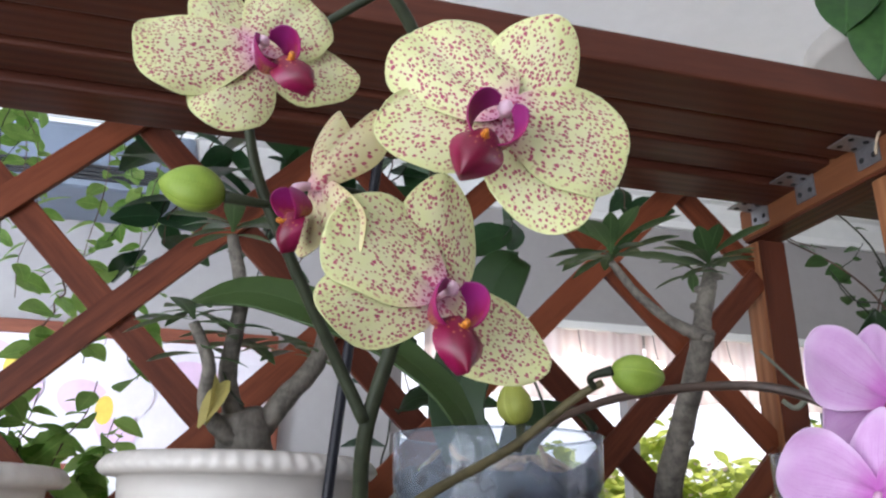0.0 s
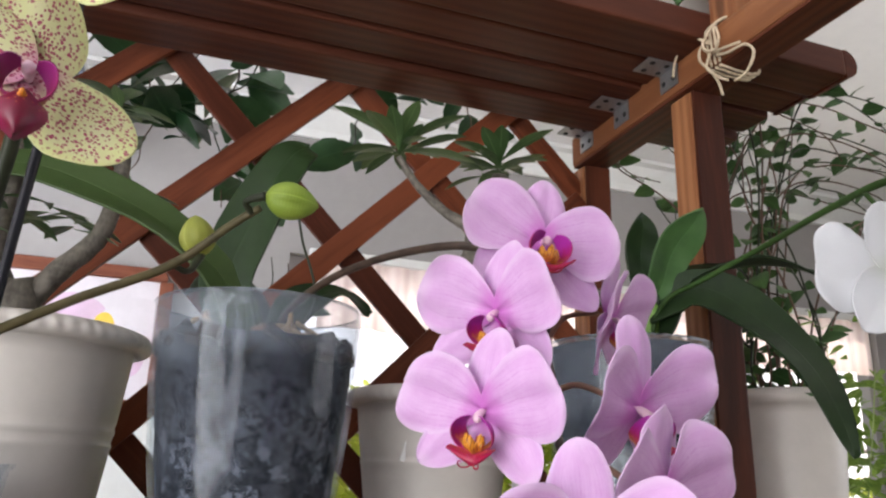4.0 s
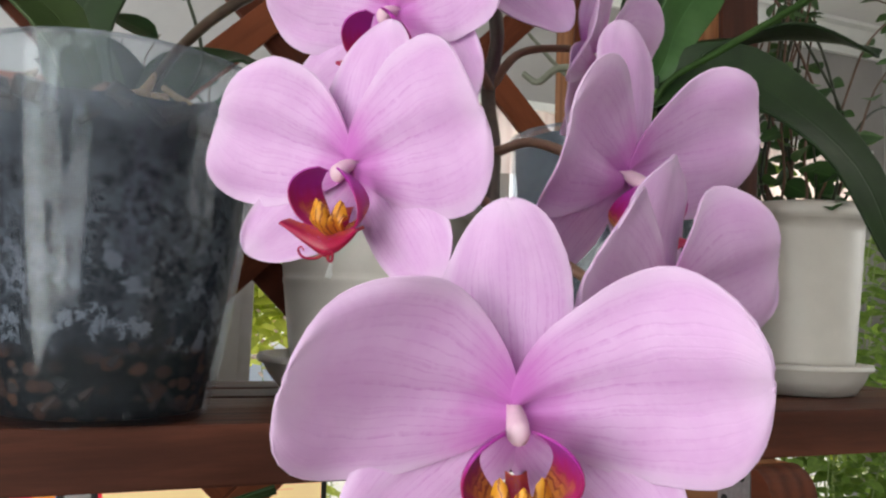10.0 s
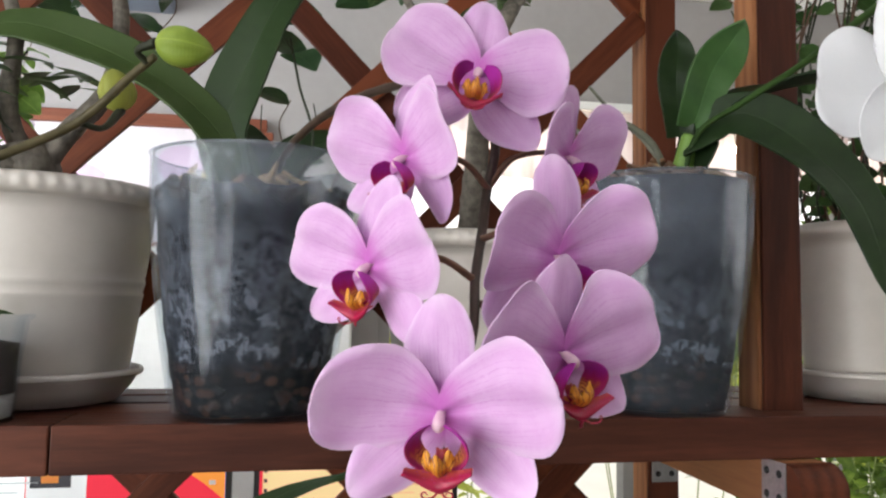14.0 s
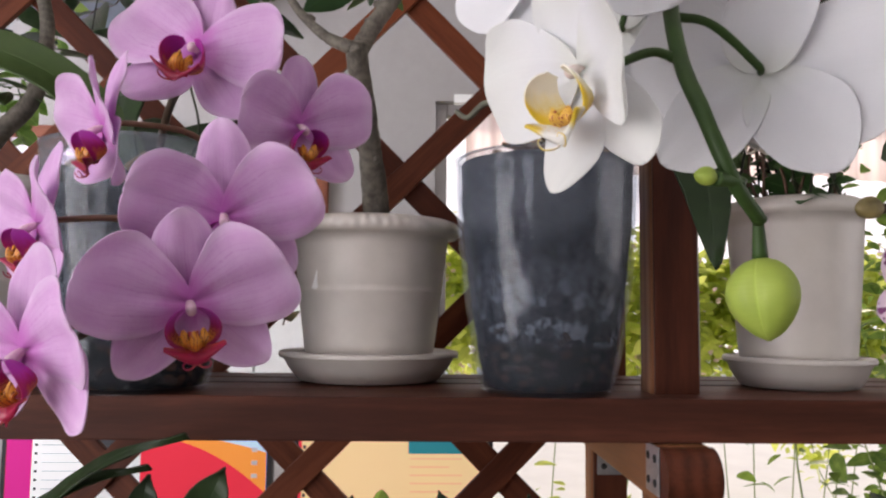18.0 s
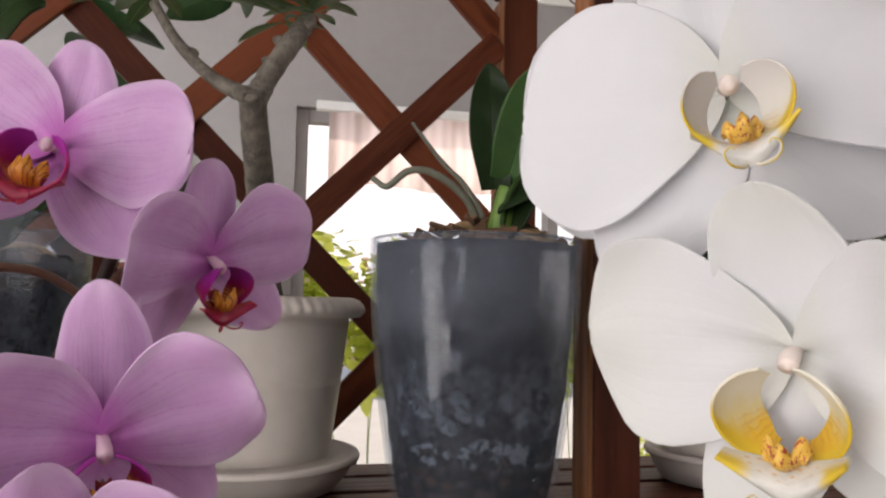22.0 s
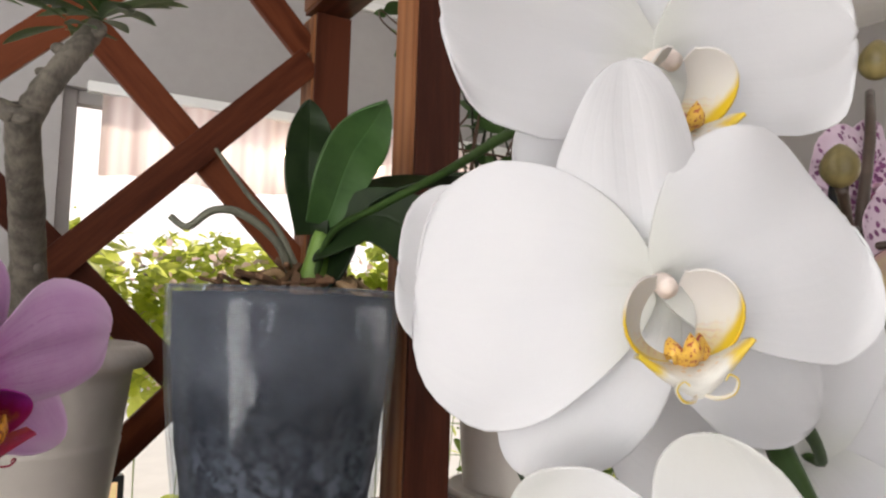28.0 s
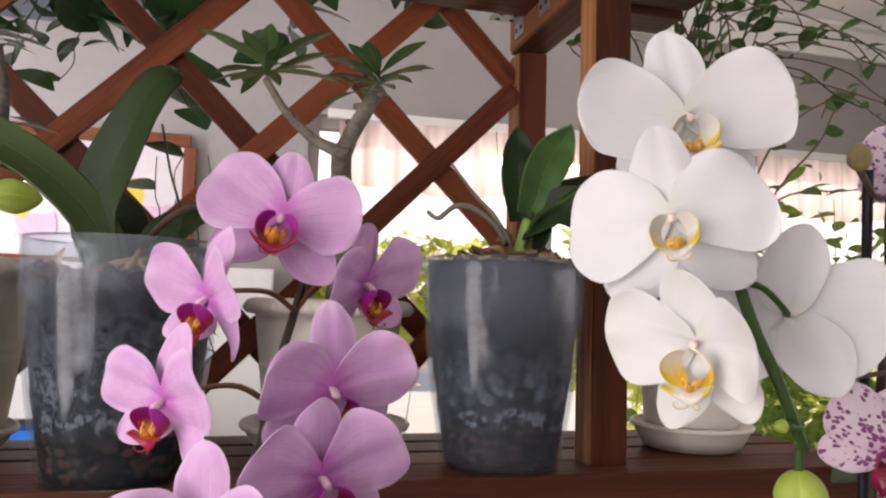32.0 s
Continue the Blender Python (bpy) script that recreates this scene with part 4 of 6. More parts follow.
def white_pot(at, r_rim, r_body, r_base, z0, h, mat, label, ribs=True, saucer=0.0, bands=(0.52, 0.58)):
    if saucer:
        x, y, z = at
        dish = thing("saucer", at, "white plastic saucer under a flower pot", "saucer", "saucers")
        s = saucer
        prof = [(s * 0.74, 0.0), (s * 0.80, 0.001), (s * 0.92, 0.013), (s * 0.965, 0.020), (s, 0.022), (s, 0.025), (s * 0.955, 0.0255), (s * 0.90, 0.016), (s * 0.78, 0.005), (s * 0.4, 0.0045)]
        link("dish", revolve("dish", prof, mat, 72), Matrix.Translation(at), dish)
        link("saucer_rim", revolve("saucer_rim", [(s * 0.968, 0.0218), (s + 0.0012, 0.0215), (s + 0.0022, 0.0240), (s + 0.0010, 0.0268), (s * 0.965, 0.0270), (s * 0.958, 0.0260)], mat, 72), Matrix.Translation(at), dish, "thin turned-out rim")
    base = (at[0], at[1], at[2] + z0)
    pot = thing("flower_pot", base, label, "flower pot", "white plastic pots")
    m = Matrix.Translation(base)
    hh = h - z0
    rim = 0.016
    body = [(r_base - 0.002, 0.0), (r_base, 0.002)]
    for k in range(1, 15):
        t = k / 14
        z = (hh - rim) * t
        r = r_base + (r_body - r_base) * t**0.85
        body.append((r, z))
        if any(abs(t - b) < 0.036 for b in bands):
            body.append((r + 0.0009, z + 0.002))
            body.append((r + 0.0009, z + 0.0045))
            body.append((r + 0.0002, z + 0.006))
    body += [(r_body + 0.001, hh - rim), (r_rim - 0.002, hh - rim + 0.001), (r_rim, hh - rim + 0.003)]
    first = len(body)
    body += [(r_rim + 0.001, hh - 0.010), (r_rim - 0.0005, hh - 0.006), (r_rim - 0.004, hh - 0.002), (r_rim - 0.008, hh)]
    body += [(r_rim - 0.011, hh - 0.001), (r_body - 0.004, hh - rim), (r_body - 0.006, hh - 0.035)]
    link("pot_body", revolve("pot_body", body, mat, 336 if ribs else 72, ribbed(56, 0.017, range(first, first + 3)) if ribs else None, True), m, pot)
    soil = [(r_body - 0.0062, hh - 0.036), (r_body * 0.8, hh - 0.030), (r_body * 0.45, hh - 0.026), (r_body * 0.12, hh - 0.025)]
    link("soil", revolve("soil", soil, SOIL, 40, lambda a, k: 1 + 0.02 * math.sin(9 * a + 3 * k) if k else 1.0), m, pot)
    return pot


PL, PM, PR, PF = (0.090, 0.102, SH), (0.451, 0.116, SH), (0.842, 0.080, SH), (-0.150, 0.110, SH)
white_pot(PL, 0.1030, 0.0905, 0.071, 0.008, 0.176, POT_WHITE, "large off-white plastic pot with a ridged rim", True, 0.0835)
white_pot(PM, 0.0835, 0.0730, 0.057, 0.008, 0.148, POT_GREY, "grey-white plastic pot with a ridged rim", True, 0.0820, (0.55,))
white_pot(PR, 0.0620, 0.0585, 0.0475, 0.008, 0.168, POT_WHITE, "plain white plastic pot with a smooth rim", False, 0.0625, ())
white_pot(PF, 0.1120, 0.0990, 0.078, 0.008, 0.166, POT_GREY, "grey plastic pot with a ridged rim", True, 0.096)

# clear cup with a seedling
CUP = (0.080, -0.006, SH)
cup = thing("seedling_cup", CUP, "small clear plastic cup with soil and seedling", "plastic cup")
mcup = Matrix.Translation(CUP)
wallp = [(0.0335, 0.0), (0.0345, 0.002), (0.0375, 0.045), (0.0405, 0.068), (0.0435, 0.070), (0.0437, 0.0725), (0.0400, 0.0725), (0.0372, 0.066), (0.0362, 0.045), (0.0332, 0.004)]
link("cup_wall", revolve("cup_wall", wallp, CLEAR_CUP, 56), mcup, cup)
link("cup_soil", revolve("cup_soil", [(0.0340, 0.0185), (0.0352, 0.040), (0.0355, 0.052), (0.020, 0.055), (0.006, 0.056)], CUP_SOIL, 40, lambda a, k: 0.985 + 0.01 * math.sin(8 * a + 2 * k)), mcup, cup)
link("perlite", revolve("perlite", [(0.0322, 0.0025), (0.0332, 0.010), (0.0336, 0.0183), (0.010, 0.0183)], PERLITE, 40, lambda a, k: 0.985 + 0.012 * math.sin(7 * a + 3 * k)), mcup, cup)
tube("seedling_stem", [(0.080, -0.008, 1.058), (0.079, -0.010, 1.072), (0.081, -0.010, 1.083)], [0.0022, 0.0016], STEM_OLIVE, cup, 10)
ra = random.Random(5)
foliage("seedling_leaves", [((0.080 + ra.uniform(-.004, .004), -0.010, 1.072 + 0.012 * (k / 8)), (math.cos(k * 2.4), math.sin(k * 2.4) * 0.7, 0.5 + 0.06 * k)) for k in range(9)], 0.022, LEAF_ADEN, cup, 4, 0.34)

# ---- orchids ----
def tepal(length, width, p, q, cup, bend, ruffle, seed, claw=0.003, twist=0.0, fan=None):
    """The shape of one petal or sepal: base at the origin, tip along +y."""
    rnd = random.Random(seed)
    a, b, c = rnd.uniform(0, 6), rnd.uniform(0, 6), rnd.uniform(-0.06, 0.06)
    skew = rnd.uniform(-0.05, 0.05)

    def fn(u, v):
        v = min(v, 0.9994)
        if fan:
            # a wedge at the base that widens to a broad, blunt end
            top = fan[0] / (fan[0] + fan[1])
            w = width / 2 * (v ** fan[0] * (1 - v) ** fan[1]) / (top ** fan[0] * (1 - top) ** fan[1])
        else:
            w = width / 2 * math.sin(math.pi * min(1.0, v**p)) ** q if 0 < v < 1 else 0.0
        w = max(w, 1e-5) + claw * (1 - v) ** 3
        w *= 1 + 0.06 * math.sin(5 * v + a) * u + (0.024 * math.sin(11 * v + b + 2 * u) + 0.010 * math.sin(23 * v + a - 3 * u)) * v
        full = w / (width / 2)
        x = u * w + skew * length * v * v
        edge = abs(u) ** 2
        z = cup * width * (u * w / (width / 2)) ** 2 + bend * length * v * v
        z += ruffle * width * (math.sin(9 * v + a + 2 * u) * edge * full * v + 0.5 * math.sin(5 * u * full + b) * v * v)
        z += twist * u * w * v - 0.065 * width * math.exp(-((u / 0.12) ** 2)) * (1 - v) ** 0.7
        z += width * v * full * (0.022 * math.exp(-((u / 0.10) ** 2)) + 0.011 * math.sin(8 * u + b) + 0.008 * math.sin(13 * u + 4 * v + a) * abs(u))
        return (x, length * v * (1 + c * u * full + 0.02 * math.sin(6 * u + a) * v * full), z)

    return fn


STYLES = {
    "pink": dict(petal=PINK, lip=LIP_PINK, lobe=LOBE_PINK, column=COLUMN_P, stem=STEM_TAN, words="lilac-pink"),
    "white": dict(petal=WHITE, lip=LIP_WHITE, lobe=LOBE_WHITE, column=COLUMN_W, stem=STEM_GREEN, words="pure white"),
    "young": dict(petal=WHITE_YOUNG, lip=LIP_WHITE, lobe=LOBE_YOUNG, column=COLUMN_W, stem=STEM_GREEN, words="creamy white"),
    "cream": dict(petal=CREAM, lip=LIP_DARK, lobe=LOBE_DARK, column=COLUMN_P, stem=STEM_OLIVE, words="speckled yellow"),
    "purple": dict(petal=PURPLE, lip=LIP_DARK, lobe=LOBE_DARK, column=COLUMN_P, stem=STEM_DARK, words="purple-blotched"),
    "rose": dict(petal=PURPLE, sepal=CREAM_ROSE, lip=LIP_DARK, lobe=LOBE_DARK, column=COLUMN_P, stem=STEM_DARK, words="cream and rose"),
    "wilt": dict(petal=WILT, lip=LIP_DARK, lobe=LOBE_DARK, column=COLUMN_P, stem=STEM_OLIVE, words="wilting speckled"),
}
# per tepal: angle from up, length, width, shape, shape, cup, bend, height in front of the base
FORM = {
    "pink": dict(dorsal=(0, 0.0415, 0.0265, 1.05, 0.52, -0.08, -0.09), petal=(71, 0.0458, 0.0462, 0.98, 0.46, -0.01, 0.06), sepal=(131, 0.0440, 0.0285, 1.08, 0.54, -0.08, -0.05), lip=1.22, fan=(0.80, 0.40)),
    "white": dict(dorsal=(0, 0.0430, 0.0290, 1.0, 0.50, -0.10, -0.10), petal=(79, 0.0475, 0.0540, 1.00, 0.44, 0.02, -0.07), sepal=(138, 0.0440, 0.0300, 1.08, 0.52, -0.10, -0.06), lip=1.14, fan=(0.72, 0.40)),
    "cream": dict(dorsal=(0, 0.0370, 0.0290, 0.95, 0.48, -0.10, -0.02), petal=(66, 0.0400, 0.0370, 1.0, 0.47, -0.08, -0.06), sepal=(124, 0.0390, 0.0290, 1.1, 0.52, -0.08, -0.04), lip=1.16, fan=(0.72, 0.40)),
}
FORM["young"] = FORM["white"]
FORM["purple"] = FORM["rose"] = FORM["wilt"] = FORM["cream"]


def ball(name, r, mat, m, parent, squash=(1, 1, 1), n=10, label=""):
    bm = bmesh.new()
    bmesh.ops.create_uvsphere(bm, u_segments=n + 4, v_segments=n, radius=r)
    bmesh.ops.scale(bm, vec=squash, verts=bm.verts)
    return link(name, from_bm(name, bm, mat, True), m, parent, label)


def flower(plant, tip, yaw, nod, roll, size, style, stalk=None, skip=(), seed=0, change=None, flare=0.0):
    """One bloom. tip: its column; yaw, nod: where it looks; stalk: the place on the stem it grows from."""
    st, fm = STYLES[style], dict(FORM[style])
    fm.update(change or {})
    n = Vector((math.sin(radians(yaw)) * math.cos(radians(nod)), -math.cos(radians(yaw)) * math.cos(radians(nod)), -math.sin(radians(nod))))
    right = Vector((0, 0, 1)).cross(n).normalized()
    up = n.cross(right)
    rot = Matrix((right, up, n)).transposed().to_4x4()
    base = Vector(tip) - n * 0.0075 * size
    m = Matrix.Translation(base) @ rot @ Matrix.Rotation(radians(roll), 4, "Z") @ Matrix.Scale(size, 4)
    col = [(0, 0, -0.002), (0, -0.0002, 0.002), (0, -0.0010, 0.0055), (0, -0.0024, 0.0078)]
    slim = {"white": 0.95, "young": 1.3}.get(style, 1.0)
    v, f, uv = tube_data(col, [0.0015 * slim, 0.0019 * slim, 0.0023 * slim, 0.0022 * slim], 12, 12)
    body = link("flower", mesh("flower", v, f, st["column"], uv), m, plant, st["words"] + " orchid bloom")
    rnd = random.Random(seed * 13 + 5)

    def put(name, key, own, s, z, k):
        angle, length, width, p, q, cup, bend = fm.get(own, fm[key])
        turn = s * angle
        j = 1 + rnd.uniform(-0.05, 0.05)
        fn = tepal(length * j, width * (1 + rnd.uniform(-0.05, 0.05)), p, q, cup + rnd.uniform(-0.04, 0.04), bend + flare + rnd.uniform(-0.03, 0.03), 0.052, seed * 17 + k, twist=rnd.uniform(-0.12, 0.12), fan=fm.get("fan") if key == "petal" else None)
        mm = m @ Matrix.Translation((0, 0, z)) @ Matrix.Rotation(radians(-turn + rnd.uniform(-4, 4)), 4, "Z")
        big = key == "petal"
        sheet(name, fn, st["petal"] if big or "sepal" not in st else st["sepal"], mm, body, 18 if big else 14, 20 if big else 18, 0.0006)

    if "dorsal" not in skip:
        put("dorsal_sepal", "dorsal", "dorsal", 1, -0.0030, 1)
    for k, s in enumerate((-1, 1)):
        side = ("left", "right")[k]
        if side + "_sepal" not in skip:
            put("lateral_sepal", "sepal", side + "_sepal", s, -0.0018 - 0.0002 * k, 2 + k)
        if side + "_petal" not in skip:
            put("petal", "petal", side + "_petal", s, 0.0008 + 0.0003 * k, 4 + k)
    if "lip" in skip:
        return body
    q = fm["lip"]
    lm = m @ Matrix.Scale(q, 4)

    back_f, wide = (0.46, 1.02) if style in ("white", "young") else ((0.66, 0.80) if style != "pink" else (0.60, 1.0))

    def lobe(s):
        def fn(u, v):
            a = radians(-74 + 150 * v)
            hw = math.sin(math.pi * min(0.97, max(0.05, v))) ** 0.42 * u
            f = (1 + back_f) / 2 + (1 - back_f) / 2 * hw - 0.09 * max(0.0, hw) ** 3
            return (s * wide * (0.0004 + 0.0097 * f * math.cos(a)), -0.0072 + wide * 0.0088 * f * math.sin(a), 0.0078 + 0.0046 * hw + 0.0012 * math.sin(2 * a))

        return fn

    for s in (-1, 1):
        sheet("lip_lobe", lobe(s), st["lobe"], lm, body, 10, 18, 0.00045)

    pale = style in ("white", "young")

    def anchor(u, v):
        top, foot = -0.0144 + 0.0022 * u * u, -0.0198 + 0.0074 * abs(u) ** 1.35
        return (u * (0.0088 if pale else 0.0102), top + (foot - top) * v, 0.0088 + 0.0036 * math.sin(2.2 * v) + 0.0026 * u * u)

    def tongue(u, v):
        w = 0.0066 * math.sin(math.pi * min(1.0, 0.12 + 0.88 * v**1.15)) ** 0.9
        return (u * w, -0.0105 - 0.0150 * v + 0.0010 * u * u, 0.0095 + 0.0042 * math.sin(2.4 * v) - 0.0055 * u * u)

    def neck(u, v):
        return (u * (0.0016 + 0.0014 * v * v), -0.0098 - 0.0055 * v, 0.0040 + 0.0048 * v - 0.0016 * u * u)

    shield = style in ("cream", "purple", "rose", "wilt")
    sheet("lip", tongue if shield else anchor, st["lip"], lm, body, 16, 12, 0.0007)
    if not pale:
        sheet("lip_neck", neck, st["lip"], lm, body, 8, 8, 0.0006)
    if not shield:
        for s in (-1, 1):
            pts = [lm @ Vector(t) for t in ((0.0004 * s, -0.0190, 0.0112), (0.0016 * s, -0.0201, 0.0132), (0.0038 * s, -0.0198, 0.0150), (0.0046 * s, -0.0180, 0.0158), (0.0034 * s, -0.0170, 0.0162), (0.0026 * s, -0.0178, 0.0164))]
            tube("tendril", pts, [0.00042 * size * q, 0.0002 * size], st["lip"], body, 20, 6)
    k = 0.84 if style == "pink" else (0.60 if pale else 0.26)

    tall = 0.0068 if style == "pink" else 0.0050

    def crest(u, v):
        top = tall + 0.0022 * math.cos(3 * math.pi * u) * v
        return (k * u * (0.0036 + 0.0022 * v), -0.0146 + k * top * v, 0.0104 + 0.0030 * math.sin(2.6 * v) - 0.0026 * u * u + 0.0010 * math.cos(5 * u))

    sheet("callus", crest, CALLUS_PALE if pale else CALLUS, lm, body, 22, 12, 0.0010)
    cap = 0.0016 if pale else (0.0023 if style == "pink" else 0.0022)
    ball("anther_cap", cap * size, st["column"], m @ Matrix.Translation((0, -0.0018, 0.0074)) @ Matrix.Scale(1 / size, 4), body, (1, 1.15, 0.85), 8)
    if stalk is not None:
        back = base - n * 0.012
        mid_p = (Vector(stalk) + back) / 2 + Vector((0, 0, 0.004)) - n * 0.004
        tube("pedicel", [stalk, mid_p, back, base - n * 0.003], [0.0017, 0.0015, 0.0014, 0.0011], st["stem"], body, 20, 8, 0.1, seed)
    return body


def bud(plant, at, way, length, width, mat, stalk=None, stem=STEM_GREEN, seed=0, name="flower_bud"):
    """A closed bud: three sepal ridges meeting in a blunt point."""
    way = Vector(way).normalized()
    m = Matrix.Translation(at) @ way.to_track_quat("Z", "Y").to_matrix().to_4x4()
    rows = 16
    prof = []
    for k in range(rows + 1):
        t = k / rows
        prof.append((max(0.0004, width / 2 * math.sin(math.pi * t**0.85) ** 0.62), length * (t - 0.5)))

    def ridge(a, k):
        t = math.sin(math.pi * k / rows)
        b = (3 * a + seed) % (2 * math.pi) / 3 - math.pi / 3
        return 1 + 0.07 * math.cos(3 * b) * t - 0.16 * t * math.exp(-((abs(b) - math.pi / 3) / 0.10) ** 2) - 0.05 * t * math.exp(-((b / 0.08) ** 2))

    n = 36
    verts = [(r * ridge(2 * math.pi * i / n, k) * math.cos(2 * math.pi * i / n), r * ridge(2 * math.pi * i / n, k) * math.sin(2 * math.pi * i / n), z) for k, (r, z) in enumerate(prof) for i in range(n)]
    uvs = [((3 * i / n) % 1.0, k / rows) for k in range(rows + 1) for i in range(n)]
    faces = [(k * n + i, k * n + (i + 1) % n, (k + 1) * n + (i + 1) % n, (k + 1) * n + i) for k in range(rows) for i in range(n)]
    faces += [tuple(reversed(range(n))), tuple(rows * n + i for i in range(n))]
    ob = link(name, mesh(name, verts, faces, mat, uvs), m, plant)
    if stalk is not None:
        end = Vector(at) - way * length * 0.48
        tube("bud_stalk", [stalk, (Vector(stalk) + end) / 2 - way * 0.006, end], [0.0016, 0.0015, 0.0024], stem, ob, 14, 8)
    return ob


def bends(petal, sepal, dorsal, style="pink"):
    """A style's form with its tepals bent forwards (+) or back by these shares of their length."""
    out = {}
    for key, more_bend in (("petal", petal), ("sepal", sepal), ("dorsal", dorsal)):
        *shape, bend = FORM[style][key]
        out[key] = (*shape, bend + more_bend)
    return out


# pink orchid rooted in the first clear pot
pink = thing("pink_orchid", (P1[0], P1[1], SH + 0.15), "orchid with arching spray of lilac-pink blooms", "orchid", "orchids")
pk_stem = [(0.281, 0.018, 1.165), (0.290, -0.006, 1.196), (0.322, -0.075, 1.215), (0.366, -0.160, 1.213), (0.398, -0.196, 1.192), (0.402, -0.208, 1.170), (0.397, -0.213, 1.147), (0.389, -0.236, 1.122), (0.383, -0.250, 1.100), (0.379, -0.266, 1.080), (0.370, -0.288, 1.064), (0.366, -0.300, 1.058)]
tube("flower_stem", pk_stem, [0.0030, 0.0028, 0.0026, 0.0024, 0.0022, 0.0018], STEM_DARK, pink, 70, 10, 0.06, 2)
flower(pink, (0.3860, -0.2388, 1.1980), -6, -10, -11, 0.985, "pink", (0.398, -0.210, 1.180), (), 1, bends(-0.06, 0.06, 0.20))
flower(pink, (0.3461, -0.2555, 1.1505), -54, 18, -4, 0.84, "pink", (0.397, -0.215, 1.146), (), 2, bends(0.15, 0.38, -0.40))
flower(pink, (0.3306, -0.2785, 1.1026), -48, 16, -6, 0.82, "pink", (0.383, -0.250, 1.100), (), 3, bends(0.08, 0.34, -0.28))
flower(pink, (0.4401, -0.2240, 1.1605), 43, 20, 8, 0.87, "pink", (0.398, -0.213, 1.148), (), 4, bends(0.16, 0.32, -0.07))
flower(pink, (0.4150, -0.2785, 1.1072), 18, 20, 5, 0.94, "pink", (0.388, -0.240, 1.119), (), 5, bends(0.20, 0.19, -0.20))
flower(pink, (0.4095, -0.3025, 1.0700), 20, 13, 8, 0.915, "pink", (0.383, -0.255, 1.090), (), 6, bends(0.11, 0.17, 0.10))
flower(pink, (0.3538, -0.3268, 1.0516), -20, 15, 3, 0.905, "pink", (0.368, -0.295, 1.060), (), 7, bends(0.30, 0.32, -0.24))
strap_leaf("leaf", [(0.262, 0.026, 1.160), (0.245, 0.030, 1.212), (0.251, 0.030, 1.256), (0.267, 0.030, 1.300), (0.286, 0.036, 1.334), (0.302, 0.046, 1.350)], 0.052, (-0.45, -0.85, 0.25), LEAF_DARK, pink, 0.10, 0.002, 0.55, "", 22, 0.40, 0.55)
strap_leaf("leaf", [(0.262, 0.024, 1.160), (0.240, 0.018, 1.215), (0.180, 0.030, 1.270), (0.095, 0.050, 1.300), (0.034, 0.062, 1.290)], 0.043, (0.25, -0.85, 0.6), LEAF_OLIVE, pink, 0.10, 0.002, 0.6)
strap_leaf("leaf", [(0.282, 0.026, 1.165), (0.300, 0.030, 1.205), (0.330, 0.034, 1.222), (0.362, 0.040, 1.205)], 0.034, (0.1, -0.6, 0.8), LEAF_DARK, pink, 0.12, 0.0018, 0.5)
strap_leaf("leaf", [(0.268, 0.040, 1.160), (0.262, 0.068, 1.215), (0.240, 0.095, 1.235), (0.215, 0.110, 1.222)], 0.040, (0.1, -0.6, 0.8), LEAF_DARK, pink, 0.12, 0.0018, 0.5)
tube("old_stem", [(0.285, 0.02, 1.165), (0.312, 0.02, 1.21), (0.300, 0.03, 1.262), (0.292, 0.03, 1.30)], [0.0012, 0.001], STEM_OLIVE, pink, 20, 6)

# white orchid rooted in the second clear pot
white = thing("white_orchid", (P2[0], P2[1], SH + 0.17), "orchid with large pure white blooms, yellow throats", "orchid", "orchids")
wh_stem = [(0.612, 0.000, 1.185), (0.616, -0.022, 1.228), (0.628, -0.065, 1.243), (0.640, -0.120, 1.257), (0.628, -0.195, 1.262), (0.610, -0.262, 1.258), (0.597, -0.305, 1.238), (0.587, -0.338, 1.205), (0.580, -0.360, 1.170), (0.578, -0.376, 1.145), (0.5805, -0.385, 1.128), (0.588, -0.387, 1.108), (0.600, -0.378, 1.097)]
tube("flower_stem", wh_stem, [0.0022, 0.0024, 0.0026, 0.0027, 0.0026, 0.0022], STEM_GREEN, white, 80, 10, 0.06, 4)
flower(white, (0.5598, -0.3550, 1.2412), -12, 6, 6, 1.01, "white", (0.596, -0.305, 1.238), (), 11, dict(bends(0.18, 0.0, -0.15, "white"), petal=(84, 0.0490, 0.0440, 1.00, 0.44, 0.02, 0.11)))
flower(white, (0.5399, -0.3722, 1.1927), -31, -8, 10, 0.915, "white", (0.583, -0.350, 1.187), (), 12, bends(-0.18, -0.28, 0.40, "white"))
flower(white, (0.5410, -0.3865, 1.1395), -54, 12, 3, 0.62, "young", (0.578, -0.374, 1.147), (), 13, dict(petal=(84, 0.0600, 0.0630, 1.0, 0.44, 0.05, 0.04), right_petal=(90, 0.0450, 0.0670, 1.0, 0.44, 0.10, 0.56), sepal=(156, 0.0570, 0.0350, 1.08, 0.52, -0.08, 0.20), right_sepal=(148, 0.0610, 0.0340, 1.08, 0.52, -0.08, 0.06), dorsal=(-4, 0.0480, 0.0370, 1.0, 0.46, 0.10, 0.22), lip=1.80))
flower(white, (0.6215, -0.3376, 1.1518), 148, 4, 8, 1.02, "white", (0.579, -0.362, 1.166), (), 14)
flower(white, (0.5920, -0.2620, 1.1960), 162, 2, -6, 0.98, "white", (0.617, -0.238, 1.259), (), 15)
bud(white, (0.6035, -0.3720, 1.0740), (0.06, -0.05, -1.0), 0.0258, 0.0212, BUD_GREEN, (0.600, -0.378, 1.098), STEM_GREEN, 3)
